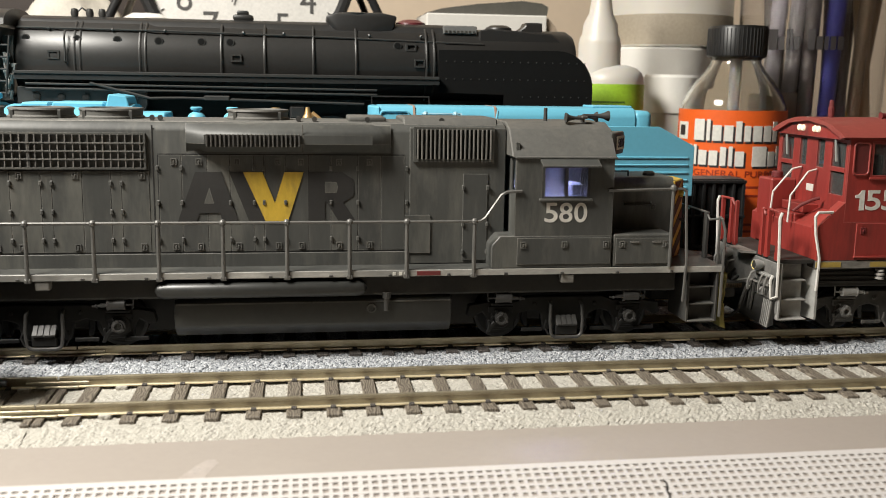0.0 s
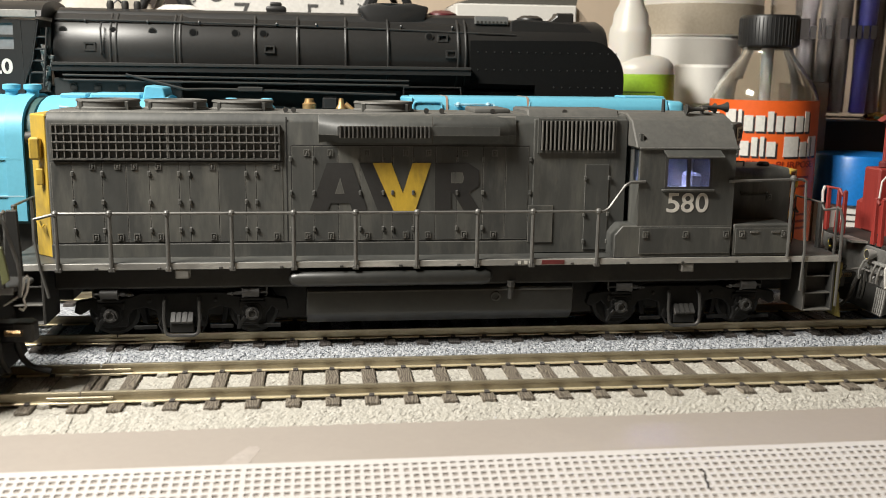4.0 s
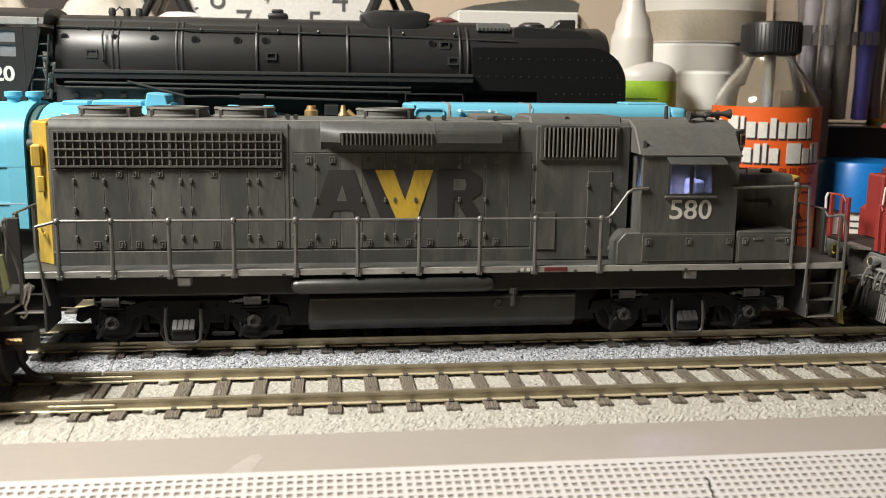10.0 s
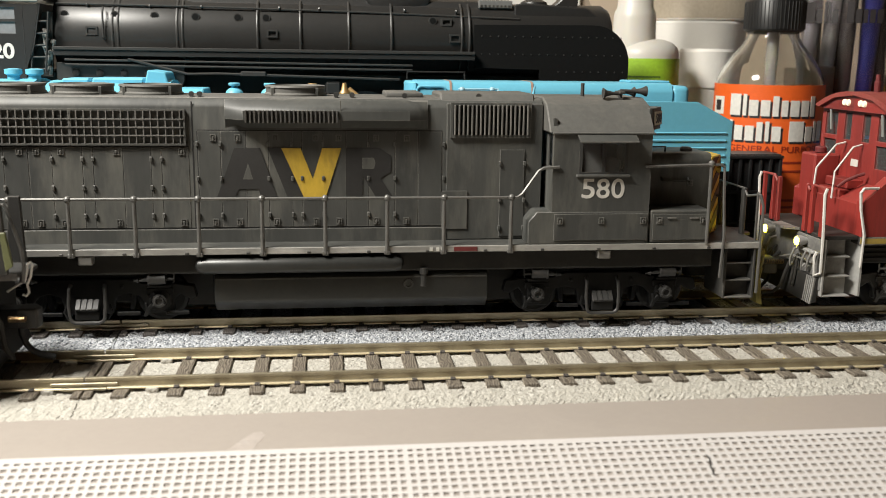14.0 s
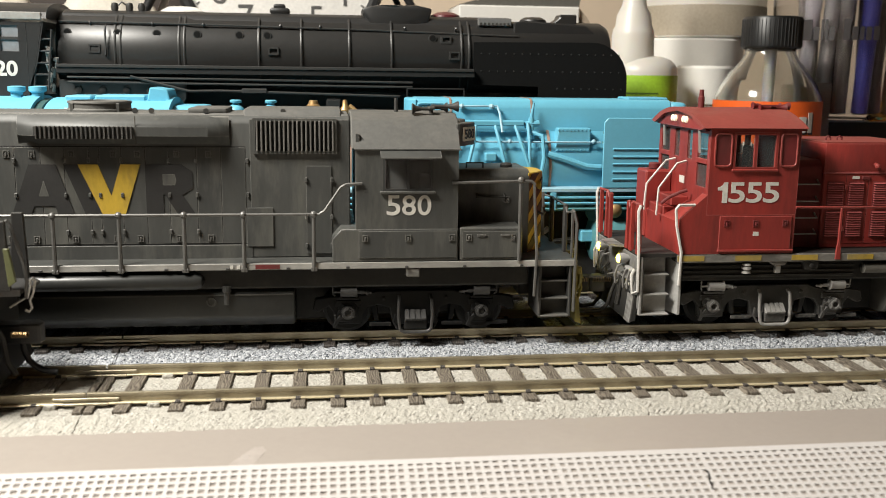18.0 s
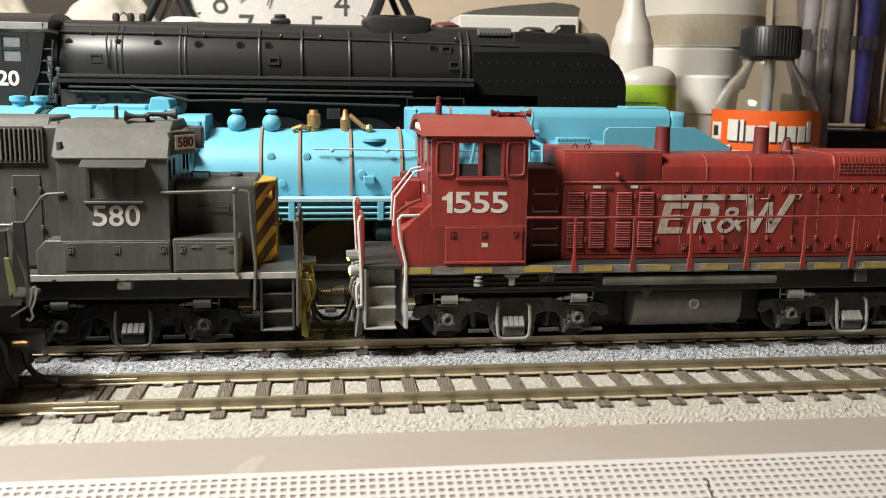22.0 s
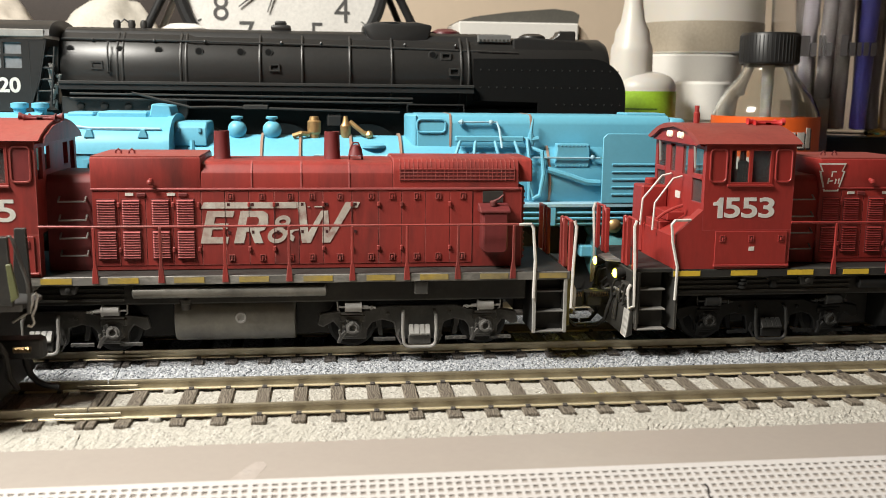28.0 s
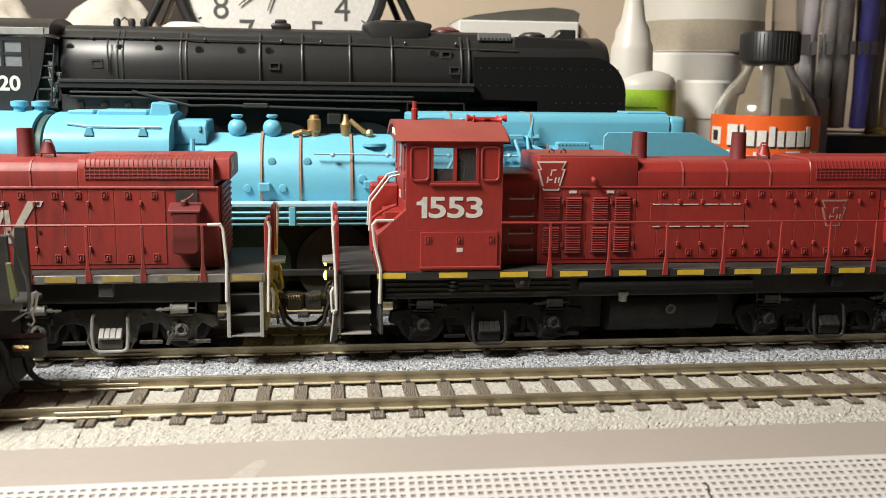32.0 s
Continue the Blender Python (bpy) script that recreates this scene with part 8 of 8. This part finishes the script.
def cement_bottle():
    c = (156.6, 138.0)
    bo = thing("cement_bottle", "clear glass cement bottle with orange label and black cap", "bottle")
    part("glass_body", turned(B(), [(15.5, -4.0), (18.0, -3.4), (18.6, -1.6), (18.6, 51.5), (18.2, 54.0), (16.6, 58.0), (13.6, 62.4), (10.4, 66.2), (8.9, 68.6), (8.7, 70.2), (9.6, 70.6), (9.6, 71.6), (8.6, 72.0), (8.6, 80.0),
                                   (7.4, 80.0), (7.4, 69.0), (9.4, 65.6), (12.6, 61.8), (15.6, 57.4), (17.2, 53.4), (17.5, 50.0), (17.5, -1.4), (15.0, -2.4)], 64, (*c, 0)), CLEAR, bo)
    part("cap", turned(B(), [(9.9, 70.8), (10.2, 71.2), (10.2, 80.8), (9.7, 81.6), (4, 81.7)], 48, (*c, 0)), CAP_BLACK, bo, "ribbed black screw cap")
    rib = None
    for k in range(48):
        a = 2 * math.pi * k / 48
        if rib is None:
            rib = part("cap_rib", rod(B(), (0, 0, 71.4), (0, 0, 80.6), 0.2, n=5), CAP_BLACK, bo, at=(c[0] + 10.2 * math.cos(a), c[1] + 10.2 * math.sin(a), 0))
        else:
            same("cap_rib", rib, bo, (c[0] + 10.2 * math.cos(a), c[1] + 10.2 * math.sin(a), 0))
    part("applicator", rod(B(), (c[0], c[1], 8), (c[0], c[1], 72), 1.6, 2.2, 12), MILKY, bo, "pale brush stem inside the bottle")
    lab = curved_bar("label", bo, c, 18.7, -118, 118, 2.0, 52.6, ORANGE, 0.12, 40)
    R = 18.8
    low = 0.74
    glyph_row(lab, c, R, -66, [(4.1, 1.0), (1.3, 1.0), (3.1, low), (3.0, low), (2.0, 0.94), (2.2, low), (3.2, low), (3.0, low), (2.0, 0.94)], 42.1, 7.3, LABEL_WHITE, LABEL_DARK)
    curved_bar("print_emblem", lab, c, R, -96, -76, 42.1, 48.2, LABEL_WHITE, 0.14, 4)
    curved_bar("print_emblem", lab, c, R, -91, -81, 43.4, 47.0, LABEL_DARK, 0.2, 4)
    glyph_row(lab, c, R, -80, [(3.9, 1.0), (1.3, 1.0), (3.1, low), (3.0, low), (2.0, 0.94), (1.3, 0.98), (3.0, low), (-2.0, 0), (5.4, 1.0), (3.1, low), (1.3, 1.0), (3.3, 1.0)], 33.6, 6.9, LABEL_WHITE, LABEL_DARK)
    bent_letters("GENERAL PURPOSE", 2.2, LABEL_BROWN, lab, c, R, -12, 29.8, 34.0)
    for z, w in ((26.0, 22), (23.0, 20), (13.0, 24), (10.6, 22), (8.2, 24)):
        curved_bar("print_line", lab, c, R, -w * 1.6, w * 1.6, z, z + 0.8, LABEL_BROWN, 0.1, 12)
    return bo


def glue_bottle():
    c = (115.0, 152.0)
    bo = thing("glue_bottle", "milky plastic glue bottle with green label and pointed nozzle", "bottle")
    part("body", turned(B(), [(10, -4.0), (12.0, -3.0), (12.2, 61.8), (11.9, 63.4), (11.0, 65.0), (9.4, 66.4), (6.6, 67.4), (3.0, 67.8)], 40, (*c, 0)), MILKY, bo)
    n = (c[0] - 4.6, c[1])
    part("nozzle", turned(B(), [(8.2, 63.0), (7.8, 66.5), (7.6, 75.0), (7.3, 77.0), (6.5, 78.4), (6.2, 82.0), (4.4, 85.6), (3.4, 92.0), (2.4, 108.0), (1.6, 109)], 32, (*n, 0)), MILKY, bo)
    lab = curved_bar("label", bo, c, 12.2, -112, 112, 10.0, 60.8, GREEN_LABEL, 0.12, 30)
    for z, a, b in ((56.9, -78, -48), (54.2, -78, 8), (52.5, -78, 4), (50.8, -78, 12)):
        curved_bar("print_line", lab, c, 12.3, a, b, z, z + 0.55, GREEN_PRINT, 0.08, 8)


def small_jar():
    c = (144.0, 166.0)
    jr = thing("paint_jar", "small pale jar with a white screw lid", "jar")
    part("body", turned(B(), [(10.0, -4.0), (11.0, -3.0), (11.0, 46.0), (9.6, 49.5), (9.4, 52.0)], 32, (*c, 0)), MILKY, jr)
    part("lid", turned(B(), [(10.0, 50.0), (10.3, 50.4), (10.6, 63.6), (10.0, 64.6), (2, 64.7)], 40, (*c, 0)), WHITE_PLASTIC, jr)


def tubs():
    c = (149.0, 196.0)
    tb = thing("storage_tub", "round plastic tub with a wide white lid", "tub")
    part("body", turned(B(), [(17.0, -4.0), (18.0, -3.0), (18.6, 63.0)], 40, (*c, 0)), MILKY, tb)
    part("lid", turned(B(), [(22.0, 61.0), (22.5, 61.6), (22.5, 74.6), (21.9, 75.4), (3, 75.6)], 56, (c[0] - 1, c[1], 0)), WHITE_PLASTIC, tb)
    t2 = thing("cloudy_jar", "cloudy upturned jar with a grey-brown band", "jar")
    part("body", turned(B(), [(25.0, 75.8), (25.6, 76.2), (25.6, 118.0), (24.0, 120.0)], 56, (c[0] + 7, c[1] + 6, 0)), MILKY, t2)
    part("band", turned(B(), [(25.7, 76.6), (25.8, 76.7), (25.8, 88.4), (25.7, 88.5)], 56, (c[0] + 7, c[1] + 6, 0)), material("grey_brown_band", (0.34, 0.29, 0.22), 0.6, second=(0.42, 0.37, 0.29), scale=30), t2)


def carton():
    bx = thing("open_carton", "white cardboard carton with a dark raised flap", "carton")
    part("carton_body", quad_box(B(), 51.5, 99.8, 188.0, 226.0, -4.0, 87.0, 0.5), CARD, bx)
    part("flap", prism(B(), [(52.0, 87.3), (58.0, 89.0), (72.0, 91.0), (90.0, 92.6), (98.0, 91.8), (100.6, 90.4), (100.0, 87.0), (52.0, 87.0)], 190.0, 222.0), DARK_CARD, bx)
    part("side_flap", prism(B(), [(99.8, 87.0), (103.6, 83.0), (110.0, 72.0), (108.8, 70.0), (102.0, 80.0), (99.8, 84.0)], 190.0, 224.0), TAN_CARD, bx)


def clock():
    cx, cy, cz = -17.2, 190.0, 103.7
    ck = thing("desk_clock", "round desk clock with black rim and white dial", "clock")
    part("dial", turned(B(), [(1, 0.0), (37.6, 0.0), (37.6, 3.0), (1, 3.0)], 72, (cx, cy, cz), "y"), material("white_clock_dial", (0.74, 0.72, 0.68), 0.5, scale=20, bump=0), ck)
    rim = [(37.2, -2.6), (38.6, -4.0), (40.2, -4.0), (41.6, -2.4), (41.6, 4.0), (37.2, 4.0)]
    bm = B()
    n = 80
    rings = [[bm.verts.new((cx + r * math.cos(2 * math.pi * i / n), cy + h, cz + r * math.sin(2 * math.pi * i / n))) for i in range(n)] for r, h in rim]
    for k in range(len(rim)):
        a, b = rings[k], rings[(k + 1) % len(rim)]
        for i in range(n):
            bm.faces.new((a[i], a[(i + 1) % n], b[(i + 1) % n], b[i]))
    bmesh.ops.recalc_face_normals(bm, faces=bm.faces)
    part("rim", bm, SATIN_BLACK, ck, "black rounded clock rim")
    ink = material("dark_dial_print", (0.09, 0.088, 0.085), 0.5, bump=0)
    for k in range(1, 13):
        a = radians(90 - 30 * k)
        t = letters("numeral", str(k), 9.6, ink, ck, (cx + 26.6 * math.cos(a), cy - 0.12, cz + 26.6 * math.sin(a) - 4.8), 0.0, -0.02)
    for k in range(60):
        a = radians(6 * k)
        if k % 5:
            continue
        part("minute_mark", rod(B(), (cx + 35.2 * math.cos(a), cy - 0.1, cz + 35.2 * math.sin(a)), (cx + 36.6 * math.cos(a), cy - 0.1, cz + 36.6 * math.sin(a)), 0.3, n=4), ink, ck)
    for (tx, tz), w in (((-33.4, 90.8), 0.7), ((-22.6, 89.0), 0.5)):
        part("clock_hand", rod(B(), (cx, cy - 1.0, cz), (tx, cy - 1.0, tz), w, 0.25, 6), ink, ck)
    for s, x0, x1 in ((-1, -111.0, -57.0), (1, 76.0, 24.0)):
        part("stand_leg", rod(B(), (x0 + s * 4, cy + 8, -4.0), (x1, cy + 2, 104.0), 1.7, n=12), SATIN_BLACK, ck, "slanted black stand leg")
        part("stand_leg", rod(B(), (x0 - s * 8, cy + 14, -4.0), (x1 - s * 5, cy + 6, 108.0), 1.3, n=12), material("pale_metal_leg", (0.55, 0.53, 0.48), 0.35, metal=0.6) if s < 0 else SATIN_BLACK, ck)
    part("stand_bar", rod(B(), (-100, cy + 8, 12), (68, cy + 8, 12), 1.4, n=10), SATIN_BLACK, ck)


def pen_cup():
    c = (203.0, 170.0)
    base = thing("black_box", "low matt black box behind the jars", "box")
    part("box_body", quad_box(B(), 190.0, 262.0, 158.0, 212.0, -4.0, 44.0, 0.8, 2), SATIN_BLACK, base)
    part("box_lid", quad_box(B(), 189.4, 262.6, 157.4, 212.6, 44.0, 45.4, 0.4), material("grey_box_lid", (0.3, 0.28, 0.25), 0.4), base)
    tn = thing("tan_card_box", "narrow tan card box beside the bottle", "box")
    part("box_body", quad_box(B(), 181.4, 188.8, 152.0, 176.0, -4.0, 58.8, 0.3), TAN_CARD, tn)
    cu = thing("pen_cup", "clear plastic cup crowded with pens", "cup")
    part("cup_wall", turned(B(), [(1.0, 45.4), (27.0, 45.4), (29.0, 118.0), (28.0, 118.0), (26.0, 47.4), (1.0, 47.4)], 56, (*c, 0)), glass("cup_plastic", (0.94, 0.94, 0.95), 0.06), cu)
    k = 57.3 / 28.6
    ar = -62.0
    for w, tall in ((3.6, 1.4), (2.2, 0.9), (0.9, 1.4), (0.9, 1.4), (1.9, 0.9), (-2.4, 0), (2.4, 1.4), (2.1, 0.9), (1.5, 0.9), (2.0, 0.9), (2.2, 0.9)):
        if w > 0:
            curved_bar("print_block", cu, c, 28.4, ar, ar + w * k, 74.4, 74.4 + 5.4 * tall, LABEL_DARK, 0.1, 3)
            ar += (w + 0.6) * k
        else:
            ar += -w * k
    pens = [(-21, -9, 0.03, -0.02, 3.2, (0.52, 0.49, 0.52)), (-17, -15, 0.06, 0.01, 3.4, (0.40, 0.37, 0.36)), (-11, -18, 0.02, 0.02, 3.4, (0.17, 0.15, 0.14)), (-4, -20, 0.04, 0.0, 3.8, (0.05, 0.05, 0.25)),
            (3, -18, -0.04, 0.02, 3.2, (0.07, 0.06, 0.06)), (10, -15, 0.08, 0.02, 3.2, (0.30, 0.21, 0.13)), (17, -12, -0.1, 0.02, 3.4, (0.38, 0.24, 0.12)), (-16, -2, -0.05, 0.03, 3.6, (0.24, 0.21, 0.19)), (-6, -6, 0.03, 0.05, 3.8, (0.06, 0.055, 0.06)),
            (6, -4, 0.0, 0.04, 3.6, (0.12, 0.09, 0.07)), (14, 2, 0.05, 0.03, 3.6, (0.05, 0.05, 0.05)), (-10, 8, -0.04, 0.0, 4.0, (0.16, 0.14, 0.13)), (2, 12, 0.02, 0.0, 4.0, (0.05, 0.05, 0.05)), (18, -4, 0.12, 0.0, 3.0, (0.3, 0.17, 0.07))]
    for i, (dx, dy, lx, ly, r, col) in enumerate(pens):
        pn = thing("pen", "plastic pen standing in the clear cup", "pen", "pens in the cup")
        m = material("pen_barrel", col, 0.3, scale=40, bump=0.02, coat=0.3)
        p = (c[0] + dx, c[1] + dy, 47.6)
        q = (p[0] + lx * 90, p[1] + ly * 90, 47.6 + 92 + 5 * (i % 3))
        part("barrel", rod(B(), p, q, r * 0.75, r, 16), m, pn)
        f = 0.42 + 0.07 * (i % 4)
        g = Vector(p).lerp(Vector(q), f)
        h = Vector(p).lerp(Vector(q), f + 0.05)
        part("grip_ring", rod(B(), g, h, r * 0.95, n=16), material("pen_ring", tuple(min(1, v * 1.6 + 0.08) for v in col), 0.25, metal=0.4, bump=0), pn)
    gd = thing("gold_ornament", "small shiny gold ornament on the box lid", "ornament")
    part("ornament_body", turned(B(), [(3.6, 45.5), (4.4, 46.4), (3.4, 47.6), (1.6, 48.4), (2.6, 50.0), (2.4, 51.8), (1.0, 53.2), (0.4, 53.4)], 18, (207.0, 152.8, 0)), GOLD, gd)
    gd.location.z = 0
    part("ornament_foot", quad_box(B(), 203.6, 210.4, 149.6, 158.0, 44.6, 45.6, 0.2), GOLD, gd)
    bj = thing("blue_lid_jar", "white label jar with a wide bright blue lid", "jar")
    cj = (196.0, 140.0)
    part("body", turned(B(), [(13, -4.0), (14, -3.0), (14, 15.6)], 40, (*cj, 0)), WHITE_PLASTIC, bj)
    part("lid", turned(B(), [(14.6, 15.2), (15.9, 15.6), (15.6, 32.0), (15.0, 33.0), (3, 33.2)], 48, (*cj, 0)), BLUE_LID, bj, "bright blue screw lid")
    for z in (2, 4.4, 6.8, 9.2, 11.6):
        curved_bar("print_line", bj, cj, 14.0, -46, 40, z, z + 0.7, LABEL_DARK if z > 8 else LABEL_BROWN, 0.06, 8)


def odd_things():
    mr = thing("spray_can", "white-capped can behind the black engine", "can")
    part("body", turned(B(), [(9, -4), (9.4, -3), (9.4, 74), (8.4, 77)], 32, (-51.6, 172, 0)), GREY_DARK, mr)
    part("cap", turned(B(), [(8.2, 77), (8.4, 78.0), (7.8, 81.4), (5.0, 82.9), (0.6, 83.2)], 32, (-51.6, 172, 0)), WHITE_PLASTIC, mr)

    def bundle(name, label, c, r, col, seed):
        th = thing(name, label, "cloth")
        bm = B()
        bmesh.ops.create_icosphere(bm, subdivisions=5, radius=1.0)
        for v in bm.verts:
            d = 1 + 0.10 * noise.noise(v.co * 1.8 + Vector((seed, 0, 0))) + 0.05 * noise.noise(v.co * 5 + Vector((0, seed, 0)))
            v.co = Vector((c[0] + v.co.x * r[0] * d, c[1] + v.co.y * r[1] * d, max(-4.0, c[2] + v.co.z * r[2] * d)))
        part("cloth_body", bm, material(name + "_cloth", col, 0.85, scale=60, bump=0.3), th)
    bundle("cloth_bundle", "crumpled cream cloth bundle behind the engines", (-98, 262, 45), (32, 26, 54), (0.70, 0.66, 0.58), 3)
    bundle("cloth_bundle", "crumpled cream cloth bundle behind the engines", (-150, 268, 44), (32, 24, 56), (0.62, 0.56, 0.48), 8)
    db = thing("dark_case", "dark brown case standing against the wall", "case")
    part("case_body", quad_box(B(), -230, -55, 296, 326, -4, 190, 4, 3), material("dark_brown_case", (0.045, 0.032, 0.026), 0.5, second=(0.03, 0.022, 0.018)), db)


def dark_rack():
    rk = thing("black_rack", "low black ribbed plastic rack before the cement bottle", "rack")
    part("rack_body", quad_box(B(), 122.0, 147.5, 105.4, 117.0, -4.0, 30.8, 0.5), SATIN_BLACK, rk)
    rib = part("rib", quad_box(B(), -0.5, 0.5, -0.9, 0.1, -3.0, 29.6, 0.15), SATIN_BLACK, rk, at=(122.8, 105.4, 0))
    for k in range(1, 8):
        same("rib", rib, rk, (122.8 + k * 3.42, 105.4, 0))
    for z in (8.0, 18.0, 29.4):
        part("shelf_bar", quad_box(B(), 122.0, 147.5, 104.2, 105.6, z, z + 1.0, 0.2), SATIN_BLACK, rk)


def red_clamp():
    """A red rounded clamp with a dark mouth and small metal fittings, standing between the tracks."""
    rc = thing("red_clamp", "red plastic clamp with dark mouth between the tracks", "clamp")
    part("clamp_base", quad_box(B(), -43.0, -32.4, 60.9, 65.2, -4.0, 5.0, 0.6), GREY_DARK, rc)
    pts = [(-43.2, 5.0), (-43.2, 12.4), (-42.0, 13.6), (-33.6, 13.6), (-32.2, 12.4), (-32.2, 5.0), (-34.0, 5.0), (-34.0, 10.6), (-35.0, 11.4), (-40.6, 11.4), (-41.4, 10.6), (-41.4, 5.0)]
    part("clamp_jaw", prism(B(), pts, 61.2, 65.0, bevel=0.3), material("orange_red_plastic", (0.48, 0.06, 0.03), 0.45), rc)
    for x in (-39.4, -36.4):
        part("clamp_bolt", turned(B(), [(0.7, 5.0), (0.7, 8.0), (1.0, 8.2), (1.0, 8.9)], 10, (x, 61.6, 0)), STEP_EDGE, rc)


dark_rack()
red_clamp()
cement_bottle()
glue_bottle()
small_jar()
tubs()
carton()
clock()
pen_cup()
odd_things()


def motions():
    """The three engines run along the far track together: to the right, a rest, then away to the left."""
    def along(rows):
        return [(t, pose(x * MM, 0.0404, 0)) for t, x in rows]
    grey = [(0.0, 5.9), (0.5, 18.5), (1.0, 25.9), (1.5, 26.3), (2.0, 26.7), (2.5, 26.9), (3.5, 26.95), (10.9, 26.95), (11.0, 26.9), (11.25, 23.5), (11.5, 20.0),
            (12.0, 19.6), (12.5, 18.9), (13.0, 15.9), (13.5, 11.3), (14.0, 5.4), (14.5, 0.2), (16.5, -20.7), (17.0, -26.5), (17.5, -33.0), (18.0, -39.6), (18.5, -46.8), (19.0, -54.2),
            (19.5, -61.8), (20.0, -69.6), (20.5, -78.0), (21.0, -86.8), (21.5, -95.2), (22.0, -104.0), (22.5, -113.2), (23.0, -121.8), (23.5, -130.0), (24.0, -138.9), (24.5, -147.9), (25.0, -156.9), (25.5, -166.1),
            (27.5, -203.4), (28.0, -212.4), (29.0, -229.9), (30.0, -247.4), (31.0, -265.1), (32.0, -283.0)]
    first = [(0.0, 196.2), (0.5, 208.8), (1.0, 216.2), (1.5, 216.6), (2.0, 217.0), (2.5, 217.2), (3.5, 217.2), (10.9, 217.2), (11.0, 217.2), (11.25, 214.5), (11.5, 211.4),
             (12.0, 211.2), (12.5, 210.6), (13.0, 207.7), (13.5, 203.1), (14.0, 197.2), (14.5, 192.0), (16.5, 171.2), (17.0, 165.3), (17.5, 158.4), (18.0, 151.7), (18.5, 144.4), (19.0, 136.8),
             (19.5, 129.0), (20.0, 121.0), (20.5, 112.4), (21.0, 103.6), (21.5, 95.2), (22.0, 86.3), (22.5, 77.1), (23.0, 68.6), (23.5, 60.3), (24.0, 51.5), (24.5, 42.5), (25.0, 33.5), (25.5, 24.2),
             (27.5, -13.1), (28.0, -22.1), (28.5, -30.8), (29.0, -39.6), (29.5, -48.3), (30.0, -57.2), (30.5, -65.9), (31.0, -74.8), (31.5, -83.8), (32.0, -92.7)]
    second = [(t, x + 173.1) for t, x in first]
    walk(AVR, along(grey))
    walk(SW, along(first))
    walk(SX, along(second))
    # the lamps switch with the train's direction, imitated by turning their lit faces
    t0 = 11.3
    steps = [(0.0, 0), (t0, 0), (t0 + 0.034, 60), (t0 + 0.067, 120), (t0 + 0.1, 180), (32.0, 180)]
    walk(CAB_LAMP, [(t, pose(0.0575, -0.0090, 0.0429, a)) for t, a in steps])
    for lens in FRONT_LAMPS:
        x, y, z = lens.location
        walk(lens, [(t, pose(x, y, z, 0, 0, 180 - a)) for t, a in steps])


motions()
